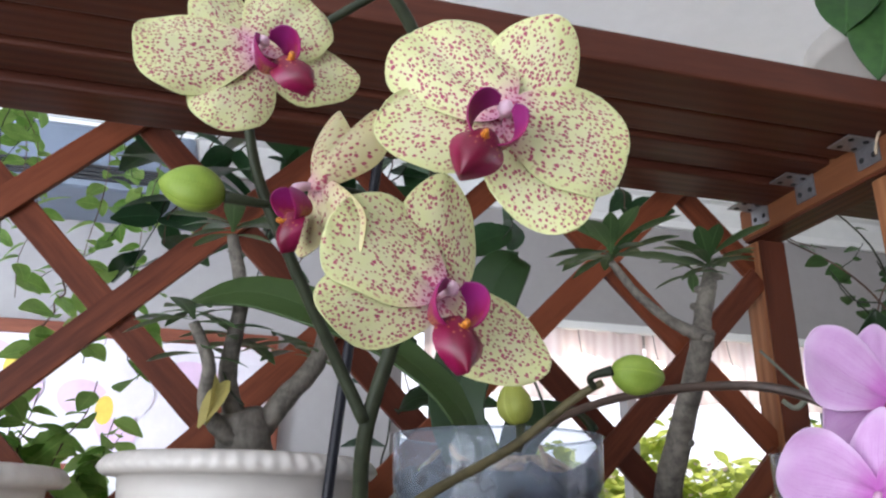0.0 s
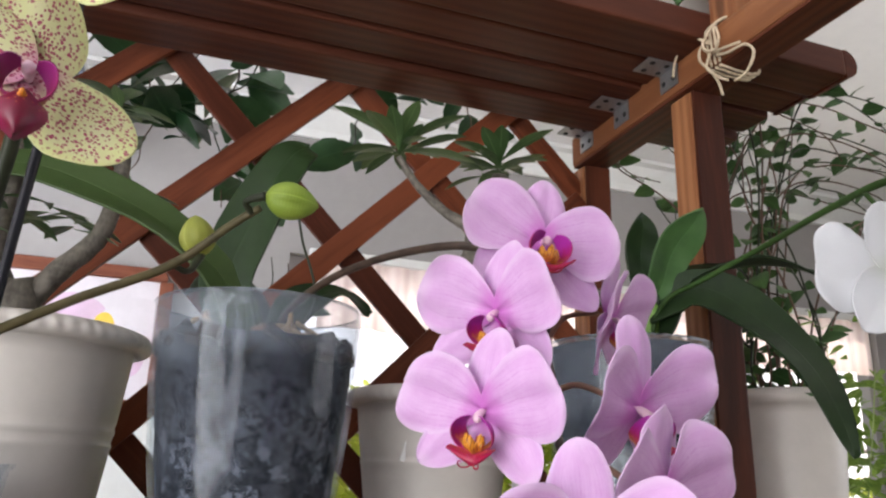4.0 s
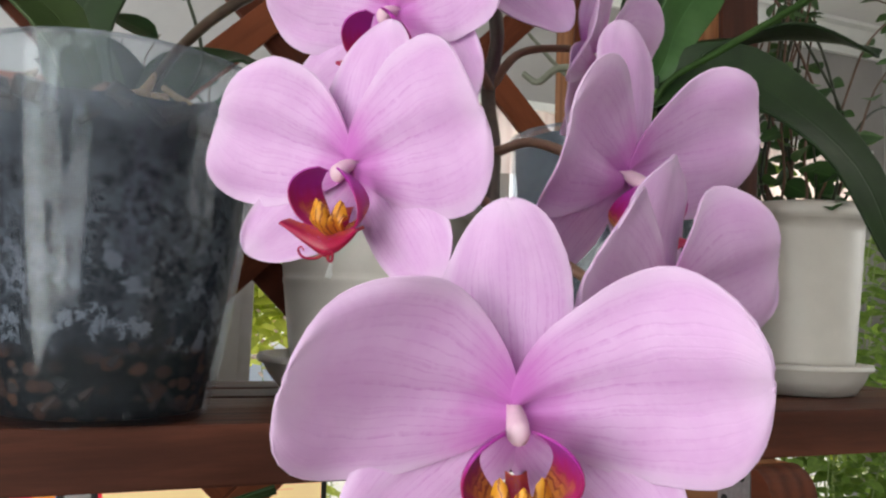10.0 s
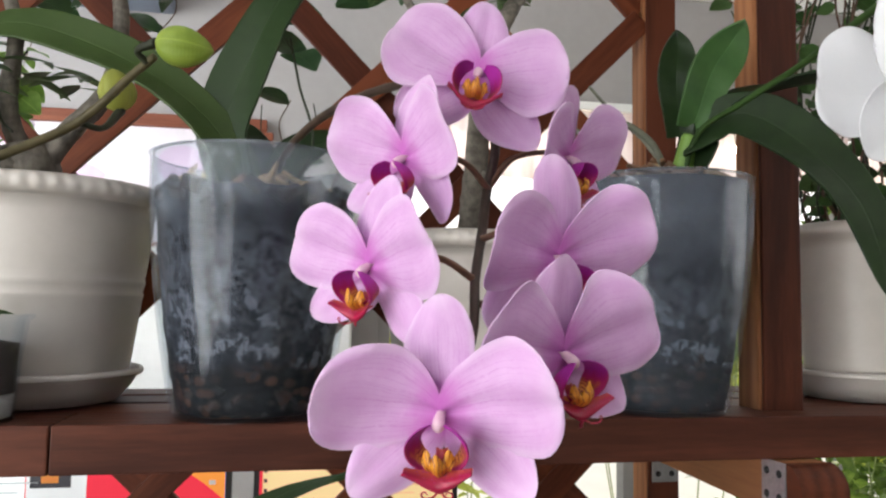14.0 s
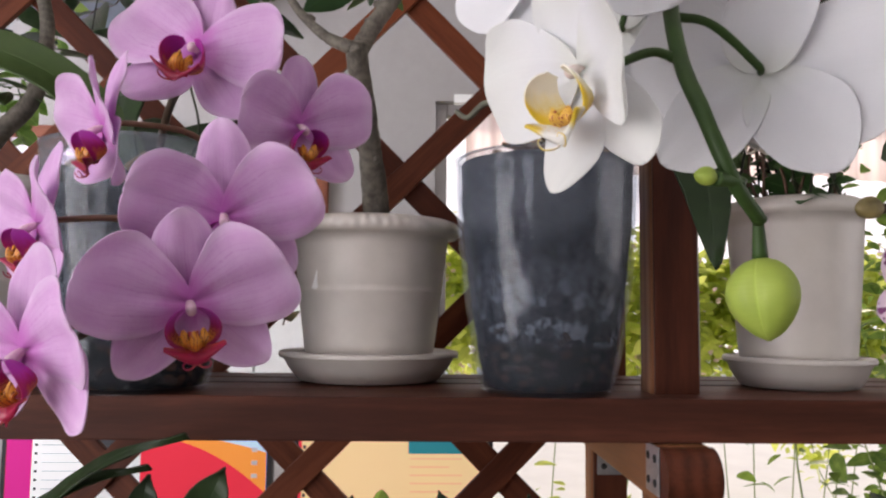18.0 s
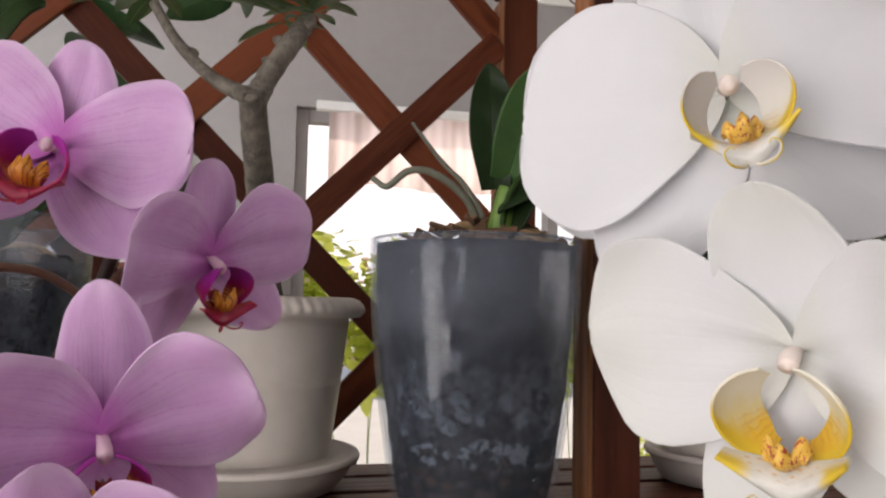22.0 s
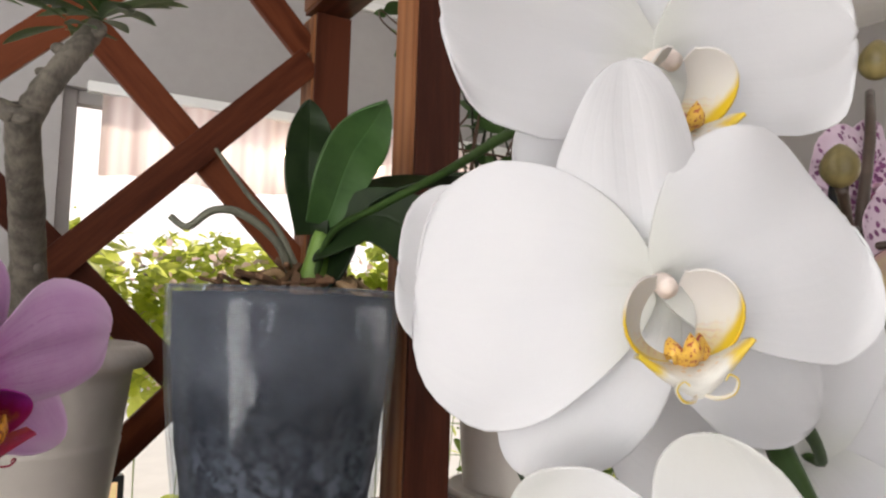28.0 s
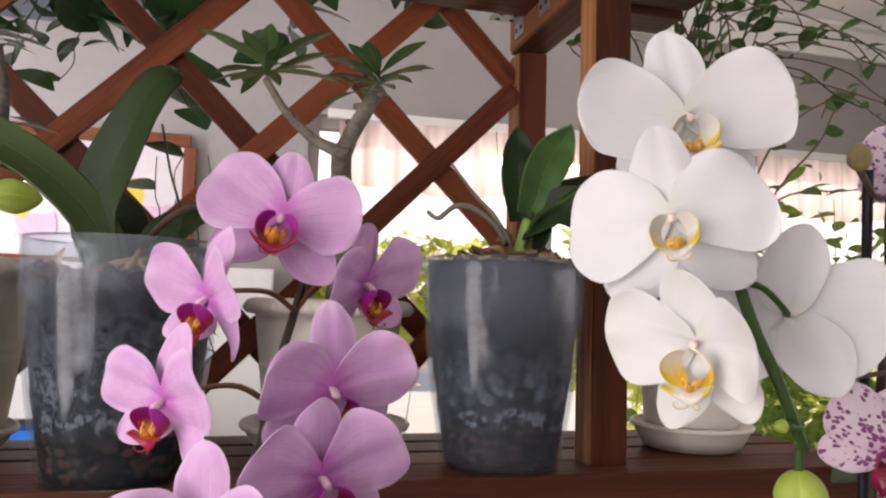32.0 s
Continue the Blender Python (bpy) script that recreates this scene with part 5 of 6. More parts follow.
bud(white, (0.5790, -0.3900, 1.1080), (-0.8, -0.2, 0.1), 0.007, 0.0055, BUD_GREEN, (0.588, -0.387, 1.108), STEM_GREEN, 5)
strap_leaf("leaf", [(0.616, -0.012, 1.236), (0.619, -0.026, 1.262), (0.624, -0.046, 1.286), (0.630, -0.066, 1.308)], 0.037, (-0.2, -0.95, -0.3), LEAF_MID, white, 0.16, 0.002, 0.6)
strap_leaf("leaf", [(0.610, -0.004, 1.230), (0.605, -0.008, 1.262), (0.602, -0.016, 1.290), (0.598, -0.022, 1.312)], 0.030, (-0.3, -0.9, 0.2), LEAF_DARK, white, 0.16, 0.002, 0.6)
strap_leaf("leaf", [(0.614, -0.004, 1.222), (0.640, -0.040, 1.240), (0.666, -0.078, 1.216), (0.681, -0.116, 1.166), (0.678, -0.150, 1.096)], 0.046, (-0.22, -0.87, 0.40), LEAF_DARK, white, 0.10, 0.002, 0.6, "", 22, 0.20)
strap_leaf("leaf", [(0.618, 0.000, 1.190), (0.640, -0.020, 1.252), (0.690, -0.050, 1.268), (0.745, -0.085, 1.250)], 0.044, (0.1, -0.35, 0.95), LEAF_DARK, white, 0.14, 0.002, 0.6)
tube("crown", [(0.612, 0.004, 1.176), (0.614, 0.000, 1.200), (0.617, -0.008, 1.232)], [0.010, 0.0095, 0.006], LEAF_CROWN, white, 14, 12)
tube("air_root", [(0.604, 0.008, 1.200), (0.590, 0.004, 1.224), (0.568, 0.006, 1.240), (0.550, 0.008, 1.241), (0.536, 0.012, 1.230), (0.526, 0.016, 1.236)], [0.0030, 0.0028, 0.0026, 0.0020], ROOT, white, 40, 9, 0.12, 6)
tube("air_root", [(0.615, 0.02, 1.200), (0.604, 0.05, 1.238), (0.588, 0.070, 1.262), (0.568, 0.09, 1.296)], [0.0022, 0.0020, 0.0014], ROOT, white, 30, 8, 0.12, 7)
tube("air_root", [(0.600, 0.004, 1.192), (0.588, -0.004, 1.204), (0.574, 0.000, 1.196)], [0.0034, 0.0026], ROOT_DRY, white, 16, 8, 0.15, 8)

# speckled yellow orchid on a stake
yel = thing("speckled_orchid", (0.10, -0.19, 0.60), "orchid with speckled yellow blooms tied to a black stake", "orchid", "orchids")
tube("stake", [(0.104, -0.200, 0.58), (0.1205, -0.1660, 1.0115), (0.1275, -0.1680, 1.1565), (0.1415, -0.1810, 1.3195)], [0.0026, 0.0026], STAKE, yel, 24, 8)
ye_stem = [(0.098, -0.195, 0.59), (0.108, -0.200, 0.90), (0.1245, -0.2000, 1.0715), (0.1342, -0.2108, 1.1295), (0.1325, -0.2330, 1.1700), (0.1390, -0.2520, 1.2050), (0.1470, -0.2800, 1.2500), (0.1365, -0.3050, 1.2920), (0.1165, -0.3200, 1.3165)]
tube("flower_stem", ye_stem, [0.0034, 0.0034, 0.0032, 0.0028, 0.0022], STEM_OLIVE, yel, 60, 10, 0.06, 9)
tube("side_stem", [(0.1312, -0.2380, 1.1750), (0.1165, -0.2450, 1.2000), (0.0985, -0.2580, 1.2290), (0.0820, -0.2700, 1.2600), (0.0735, -0.2800, 1.2960)], [0.0026, 0.0024, 0.0022, 0.0016], STEM_OLIVE, yel, 30, 9, 0.06, 10)
tube("side_stem", [(0.1342, -0.2108, 1.1295), (0.1660, -0.2040, 1.1500), (0.2030, -0.2030, 1.1700), (0.2290, -0.2140, 1.1910), (0.2405, -0.2220, 1.1985)], [0.0024, 0.0022, 0.0018], STEM_SIDE, yel, 30, 9, 0.06, 11)
flower(yel, (0.1493, -0.2970, 1.2150), 10, -8, 0, 1.13, "cream", (0.1420, -0.2590, 1.2170), ("right_petal",), 21, dict(bends(0.02, 0.14, 0.24, "cream"), left_petal=(58, 0.0420, 0.0370, 1.0, 0.47, -0.08, 0.02), left_sepal=(104, 0.0400, 0.0280, 1.1, 0.52, -0.08, 0.04)))
flower(yel, (0.1545, -0.3410, 1.2595), -10, 2, -29, 1.05, "cream", (0.1470, -0.2840, 1.2600), (), 22, dict(bends(-0.10, 0.06, 0.14, "cream"), right_petal=(77, 0.0410, 0.0370, 1.0, 0.47, -0.08, -0.10)))
flower(yel, (0.0800, -0.3240, 1.2800), 10, -10, 38, 0.86, "cream", (0.1165, -0.3140, 1.3115), (), 23)
flower(yel, (0.0960, -0.2830, 1.2500), -62, 12, -12, 0.86, "wilt", (0.1440, -0.2640, 1.2450), ("left_petal",), 24, dict(dorsal=(-28, 0.0440, 0.0200, 0.9, 0.6, -0.5, -0.55), right_petal=(48, 0.0400, 0.0190, 0.9, 0.6, -0.6, -0.40), left_sepal=(160, 0.0300, 0.0180, 1.0, 0.55, -0.2, 0.10), right_sepal=(140, 0.0400, 0.0240, 1.0, 0.55, -0.1, -0.05), lip=1.1))
bud(yel, (0.0610, -0.2710, 1.2490), (-0.9, 0, 0.12), 0.0235, 0.0168, BUD_GREEN, (0.0870, -0.2660, 1.2490), STEM_OLIVE, 6)
bud(yel, (0.0715, -0.2820, 1.2955), (-0.1, 0, 1), 0.013, 0.011, BUD_GREEN, None, STEM_OLIVE, 7)
bud(yel, (0.2543, -0.2291, 1.2015), (0.95, -0.05, -0.1), 0.0255, 0.0178, BUD_GREEN, (0.2370, -0.2200, 1.1960), STEM_OLIVE, 8)
bud(yel, (0.2145, -0.1788, 1.1935), (-0.25, 0, 1), 0.0220, 0.0180, BUD_PALE, (0.2040, -0.2030, 1.1710), STEM_OLIVE, 9)
ball("clip", 0.007, STAKE, Matrix.Translation((0.1210, -0.1620, 1.0955)), yel, (1.2, 1, 0.8), 10, "black plastic stem clip")

# blotched orchid standing beyond the front board
pur = thing("blotched_orchid", (0.80, -0.20, 0.60), "orchid with purple-blotched blooms on a black stake", "orchid", "orchids")
tube("stake", [(0.775, -0.205, 0.58), (0.748, -0.250, 0.95), (0.719, -0.291, 1.238)], [0.0032, 0.0030], STAKE, pur, 24, 8)
tube("flower_stem", [(0.785, -0.200, 0.59), (0.775, -0.225, 0.90), (0.760, -0.250, 1.060), (0.738, -0.285, 1.150), (0.735, -0.290, 1.215), (0.752, -0.285, 1.262), (0.778, -0.270, 1.290)], [0.0034, 0.0030, 0.0026, 0.0020], STEM_DARK, pur, 44, 9, 0.08, 12)
flower(pur, (0.7650, -0.3000, 1.2080), 150, 2, 20, 0.95, "rose", (0.737, -0.288, 1.215), (), 31)
flower(pur, (0.7620, -0.2860, 1.2440), -10, -4, -10, 0.88, "purple", (0.745, -0.287, 1.245), (), 32)
flower(pur, (0.7950, -0.2700, 1.1280), -38, 4, 10, 1.0, "purple", (0.740, -0.283, 1.150), (), 33)
flower(pur, (0.7300, -0.2960, 1.0780), -30, 8, -15, 0.95, "purple", (0.765, -0.245, 1.085), (), 34)
flower(pur, (0.7780, -0.2700, 1.0640), -34, 10, 16, 0.95, "purple", (0.772, -0.235, 1.072), (), 35)
bud(pur, (0.7020, -0.3030, 1.2420), (0.1, 0.1, 1), 0.017, 0.0135, BUD_BROWN, (0.733, -0.290, 1.222), STEM_DARK, 3)
bud(pur, (0.7700, -0.2780, 1.3020), (0.3, 0.1, 1), 0.020, 0.015, BUD_BROWN, None, STEM_DARK, 4)
bud(pur, (0.6900, -0.2850, 1.1150), (-1, -0.2, 0), 0.013, 0.010, BUD_BROWN, (0.745, -0.28, 1.12), STEM_DARK, 5)

# ---- desert roses, vines and other greenery ----
def leaf_cluster(plant, at, n, size, seed, mat=LEAF_ADEN, rise=0.35):
    rnd = random.Random(seed)
    tv, tf, tu = leaf_template(1.0, 0.29, 8, 0.22, 0.18, 1.35)
    key = [mesh("leaf", tv, tf, mat, tu)]
    for k in range(n):
        a = 2.4 * k + rnd.uniform(-0.4, 0.4)
        d = Vector((math.cos(a), math.sin(a), rise * rnd.uniform(-0.4, 2.2)))
        s = size * rnd.uniform(0.65, 1.15)
        m = Matrix.Translation(Vector(at) + Vector((0, 0, 0.012 * k / n))) @ d.normalized().to_track_quat("Y", "Z").to_matrix().to_4x4() @ Matrix.Scale(s, 4)
        link("leaf", key[0], m, plant)


rose = thing("desert_rose", (PM[0], PM[1], SH + 0.12), "desert rose with knobbly grey trunk and leaf tufts", "plant", "desert roses")
tube("trunk", [(0.4590, 0.1060, 1.1170), (0.4560, 0.0900, 1.1670), (0.4510, 0.0480, 1.2220), (0.4445, 0.0040, 1.2730), (0.4440, -0.0040, 1.2870)], [0.0150, 0.0122, 0.0100, 0.0092, 0.0090], TRUNK, rose, 40, 14, 0.12, 3)
tube("branch", [(0.4440, 0.0000, 1.2770), (0.4530, 0.0100, 1.3000), (0.4700, 0.0220, 1.3320), (0.4800, 0.0300, 1.3500)], [0.0085, 0.0074, 0.0072, 0.0060], TRUNK, rose, 28, 12, 0.14, 4)
tube("branch", [(0.4410, -0.0040, 1.2810), (0.4180, 0.0020, 1.2930), (0.3940, 0.0120, 1.3180), (0.3770, 0.0200, 1.3460)], [0.0062, 0.0044, 0.0036, 0.0032], TRUNK, rose, 28, 10, 0.12, 5)
leaf_cluster(rose, (0.3770, 0.0200, 1.3480), 18, 0.060, 1)
leaf_cluster(rose, (0.4800, 0.0300, 1.3520), 19, 0.052, 2)
leaf_cluster(rose, (0.4620, 0.0300, 1.3440), 7, 0.040, 9)
rk = random.Random(77)
for q, rr in (((0.4580, 0.0960, 1.1470), 0.0135), ((0.4530, 0.0630, 1.2020), 0.011), ((0.4470, 0.0260, 1.2470), 0.0095), ((0.4440, 0.0000, 1.2790), 0.0095), ((0.4600, 0.0160, 1.3130), 0.008), ((0.4760, 0.0270, 1.3430), 0.0075), ((0.4680, 0.0210, 1.3290), 0.008), ((0.4010, 0.0170, 1.3120), 0.005)):
    a = rk.uniform(2.6, 5.8)
    ball("knob", 0.0042, TRUNK, Matrix.Translation((q[0] + rr * math.cos(a), q[1] + rr * 0.9 * math.sin(a), q[2])) @ pose(0, 0, 0, rk.uniform(0, 90), 0, rk.uniform(0, 180)), rose, (1.3, 0.8, 0.9), 8)
tag = link("plant_label", from_bm("plant_label", box_bm(0.009, 0.0012, 0.062, 0.0004), TRIM), Matrix.Translation((0.4150, 0.0620, 1.1170)) @ pose(0, 0, 0, 8, 14, 10))
tagged(tag, "narrow white plastic plant label in a pot", "plant label")

rose2 = thing("desert_rose", (PL[0], PL[1], SH + 0.14), "desert rose with three pale stems and dark leaves", "plant", "desert roses")
tube("trunk", [(0.090, 0.089, 1.140), (0.090, 0.087, 1.170), (0.088, 0.081, 1.198), (0.084, 0.077, 1.215)], [0.026, 0.0235, 0.021, 0.017], TRUNK, rose2, 24, 14, 0.1, 6)
for k, (pts, r) in enumerate((
    ([(0.086, 0.079, 1.195), (0.072, 0.071, 1.240), (0.076, 0.067, 1.300), (0.064, 0.063, 1.352)], 0.0085),
    ([(0.092, 0.079, 1.190), (0.116, 0.079, 1.225), (0.142, 0.085, 1.262), (0.150, 0.087, 1.320), (0.142, 0.085, 1.372)], 0.0100),
    ([(0.082, 0.071, 1.190), (0.060, 0.057, 1.212), (0.058, 0.051, 1.245), (0.044, 0.049, 1.275)], 0.0075),
)):
    tube("stem", pts, [r, r * 0.85, r * 0.7, r * 0.55], TRUNK, rose2, 26, 11, 0.12, 20 + k)
    leaf_cluster(rose2, pts[-1], 11, 0.048, 30 + k, LEAF_ADEN, 0.3)
for k, at in enumerate(((0.076, 0.067, 1.262), (0.054, 0.053, 1.250), (0.122, 0.081, 1.262), (0.104, 0.069, 1.268), (0.150, 0.085, 1.300))):
    leaf_cluster(rose2, at, 5, 0.045, 40 + k, LEAF_ADEN, 0.1)
tube("shoot", [(0.069, 0.059, 1.240), (0.076, 0.049, 1.225), (0.086, 0.044, 1.215)], [0.001, 0.001], STEM_OLIVE, rose2, 8, 6)
foliage("yellow_leaf", [((0.074, 0.044, 1.232), (-0.4, -0.3, -0.8)), ((0.064, 0.044, 1.236), (0.4, -0.3, -0.8))], 0.04, LEAF_YEL, rose2, 3, 0.4, 0.1)


def vine(name, starts, seed, mat, size, gap, label, category="vine", stem_r=0.0012, shape=0.62, hang=0.6, at=None):
    """Trailing shoots with a leaf every so often along them."""
    rnd = random.Random(seed)
    v = thing(name, at or starts[0][0], label, category)
    for k, pts in enumerate(starts):
        line = smooth_line(pts, 40)
        wob = [p + Vector((rnd.gauss(0, 0.004), rnd.gauss(0, 0.004), rnd.gauss(0, 0.003))) for p in line[::4]]
        tube("shoot", wob, [stem_r, stem_r * 0.9, stem_r * 0.6], VINE_STEM if k % 2 else STEM_OLIVE, v, 40, 6, 0.1, seed + k)
        length = sum((wob[i + 1] - wob[i]).length for i in range(len(wob) - 1))
        spots = []
        dense = smooth_line(wob, 60)
        count = max(3, int(length / gap))
        for j in range(count):
            q = dense[min(60, int(60 * (j + rnd.random()) / count))]
            a = rnd.uniform(0, 6.28)
            spots.append((tuple(q), (math.cos(a), math.sin(a), -hang * rnd.random() + 0.15)))
        foliage("leaves", spots, size, mat, v, seed * 3 + k, shape)
    return v


# waxy vine hanging behind the lattice
rv = random.Random(21)
hoya = []
for k in range(9):
    x = -0.02 + 0.035 * k + rv.uniform(-0.012, 0.012)
    y = 0.31 + rv.uniform(0, 0.08)
    hoya.append([(x, y, 1.66), (x + rv.uniform(-0.03, 0.03), y, 1.58), (x + rv.uniform(-0.05, 0.05), y - 0.01, 1.50), (x + rv.uniform(-0.05, 0.05), y, 1.50 - rv.uniform(0.03, 0.13))])
hoya.append([(0.50, 0.33, 1.68), (0.50, 0.33, 1.62), (0.49, 0.32, 1.57)])
hoya.append([(0.44, 0.36, 1.68), (0.43, 0.35, 1.60), (0.41, 0.35, 1.53), (0.40, 0.34, 1.48)])
hoya.append([(0.56, 0.35, 1.68), (0.57, 0.35, 1.60), (0.565, 0.34, 1.52)])
vine("hanging_vine", hoya, 22, LEAF_HOYA, 0.062, 0.020, "hanging vine with dark waxy oval leaves", at=(0.14, 0.34, 1.66))

# pale trailing vines at the stand's far end
pale = []
for k in range(13):
    x = -0.50 + 0.036 * k + rv.uniform(-0.015, 0.015)
    y = 0.40 + rv.uniform(0, 0.22)
    pale.append([(x, y, 1.95), (x + rv.uniform(-0.05, 0.05), y, 1.75), (x + rv.uniform(-0.07, 0.07), y, 1.55), (x + rv.uniform(-0.08, 0.08), y, 1.55 - rv.uniform(0.05, 0.30))])
vine("trailing_vine", pale, 23, LEAF_VINE, 0.029, 0.016, "pale green trailing vines hanging in loose strands", at=(-0.3, 0.5, 1.95), stem_r=0.0009)
ivy = []
for k in range(24):
    a = rv.uniform(0, 6.28)
    x, y = -0.20 + rv.uniform(-0.12, 0.10), 0.36 + rv.uniform(-0.06, 0.14)
    ivy.append([(x, y, 1.00), (x + 0.04 * math.cos(a), y + 0.03 * math.sin(a), 1.12), (x + 0.09 * math.cos(a), y + 0.05 * math.sin(a), 1.20 + rv.uniform(0, 0.10))])
ivy += [[(-0.115, 0.40, 1.42), (-0.10, 0.41, 1.38), (-0.10, 0.40, 1.30)], [(-0.135, 0.42, 1.40), (-0.145, 0.41, 1.34), (-0.14, 0.40, 1.28)], [(-0.05, 0.42, 1.40), (-0.045, 0.41, 1.34), (-0.04, 0.40, 1.28)]]
vine("ivy", ivy, 24, LEAF_VINE, 0.034, 0.010, "bushy light green ivy behind the lattice", at=(-0.2, 0.38, 1.0), shape=0.85)

# sprigs behind the lattice near the middle pot
sprig = []
for k in range(4):
    x = 0.235 + 0.03 * k
    sprig.append([(x, 0.36, 1.05), (x + rv.uniform(-0.02, 0.02), 0.36, 1.20), (x + rv.uniform(-0.03, 0.03), 0.35, 1.33)])
vine("sprig_plant", sprig, 25, LEAF_HOYA, 0.040, 0.045, "thin upright sprigs with small dark leaves", "plant", at=(0.28, 0.36, 1.05))

# wiry creeper in the smooth white pot
wiry = []
for k in range(20):
    a = rv.uniform(0, 6.28)
    r = rv.uniform(0.06, 0.36)
    top = 1.34 + rv.uniform(-0.08, 0.48)
    x1, y1 = max(0.79, PR[0] + r * math.cos(a) + 0.10), PR[1] + 0.06 + 0.7 * abs(r * math.sin(a))
    wiry.append([(PR[0] + 0.03 * math.cos(a), PR[1] + 0.03 * math.sin(a), 1.150), (PR[0] + 0.05 * math.cos(a), PR[1] + 0.05 * math.sin(a), 1.22), ((PR[0] + x1) / 2 + rv.uniform(-0.02, 0.06), (PR[1] + y1) / 2, (1.22 + top) / 2 + 0.03), (x1, y1, top), (x1 + rv.uniform(-0.03, 0.14), y1 + rv.uniform(-0.03, 0.06), top + rv.uniform(-0.04, 0.10))])
for k in range(12):
    x, y, z = PR[0] + rv.uniform(-0.02, 0.10), PR[1] + rv.uniform(0.02, 0.14), 1.30 + rv.uniform(0, 0.14)
    reach, lift = rv.uniform(0.18, 0.42), rv.uniform(0.06, 0.22)
    wiry.append([(PR[0], PR[1], 1.150), (x - 0.02, y, z - 0.06), (x + 0.25 * reach, y + 0.02, z + lift), (x + 0.65 * reach, y + 0.01, z + 1.15 * lift), (x + reach, y - 0.03, z + 0.7 * lift)])
vine("wiry_creeper", wiry, 26, LEAF_CREEP, 0.022, 0.042, "wiry creeper with brown stems and small round leaves", stem_r=0.0014, shape=0.78, hang=0.3, at=(PR[0], PR[1], 1.15))

# white pot on the upper shelf with a trailing plant
UPOT = (0.800, 0.075, UP + 0.0385)
hang = thing("flower_pot", UPOT, "white plastic pot standing on the upper shelf", "flower pot", "white plastic pots")
link("pot_body", revolve("pot_body", [(0.058, 0.0), (0.061, 0.003), (0.090, 0.108), (0.096, 0.110), (0.099, 0.115), (0.099, 0.138), (0.096, 0.141), (0.091, 0.140), (0.086, 0.115), (0.080, 0.10)], POT_WHITE, 72), Matrix.Translation(UPOT), hang)
link("soil", revolve("soil", [(0.085, 0.112), (0.05, 0.118), (0.012, 0.120)], SOIL, 40), Matrix.Translation(UPOT), hang)
broad = thing("trailing_plant", (0.80, 0.07, UPOT[2] + 0.118), "broad-leaved plant hanging over its white pot", "plant")
for k, (pts, w) in enumerate((
    ([(0.745, 0.020, 1.735), (0.722, 0.000, 1.705), (0.700, -0.012, 1.655), (0.680, -0.018, 1.600), (0.660, -0.019, 1.547)], 0.084),
    ([(0.750, 0.030, 1.740), (0.700, 0.020, 1.715), (0.672, 0.010, 1.670), (0.655, 0.004, 1.615)], 0.072),
    ([(0.800, 0.010, 1.740), (0.805, -0.040, 1.765), (0.820, -0.080, 1.740), (0.830, -0.110, 1.690)], 0.070),
    ([(0.760, 0.060, 1.730), (0.715, 0.070, 1.790), (0.670, 0.075, 1.800), (0.620, 0.070, 1.770)], 0.068),
)):
    tube("leaf_stalk", [(0.80, 0.07, UPOT[2] + 0.119), (Vector((0.80, 0.07, 1.71)) + Vector(pts[0])) / 2 + Vector((0, 0, 0.02)), pts[0]], [0.0024, 0.0018], STEM_GREEN, broad, 14, 6)
    strap_leaf("leaf", pts, w, (-0.6, -0.75, 0.2), LEAF_BROAD, broad, 0.10, 0.0012, 1.3, "", 18, 0.2, 0.42)

# plants on the level below
low = thing("strap_leaf_plant", (0.25, -0.02, 0.60), "plant with long green strap leaves below the shelf", "plant")
for k, pts in enumerate((
    [(0.20, 0.04, 0.60), (0.21, 0.0, 0.80), (0.235, -0.06, 0.915), (0.285, -0.09, 0.962), (0.350, -0.10, 0.986)],
    [(0.19, 0.04, 0.60), (0.19, 0.0, 0.80), (0.21, -0.05, 0.900), (0.26, -0.07, 0.944), (0.32, -0.08, 0.962)],
    [(0.20, 0.03, 0.60), (0.20, 0.0, 0.80), (0.18, -0.04, 0.895), (0.13, -0.06, 0.905)],
)):
    strap_leaf("leaf", pts, 0.028, (-0.2, -0.7, 0.7), LEAF_DARK, low, 0.12, 0.0016, 2.2)
link("pot_body", revolve("pot_body", [(0.05, 0.0), (0.075, 0.12), (0.078, 0.14), (0.070, 0.14), (0.06, 0.10)], POT_GREY, 40), Matrix.Translation((0.20, 0.05, 0.4505)), low)
leafy = thing("leafy_plant", (0.48, 0.04, 0.62), "dark oval-leaved plant growing below the shelf", "plant")
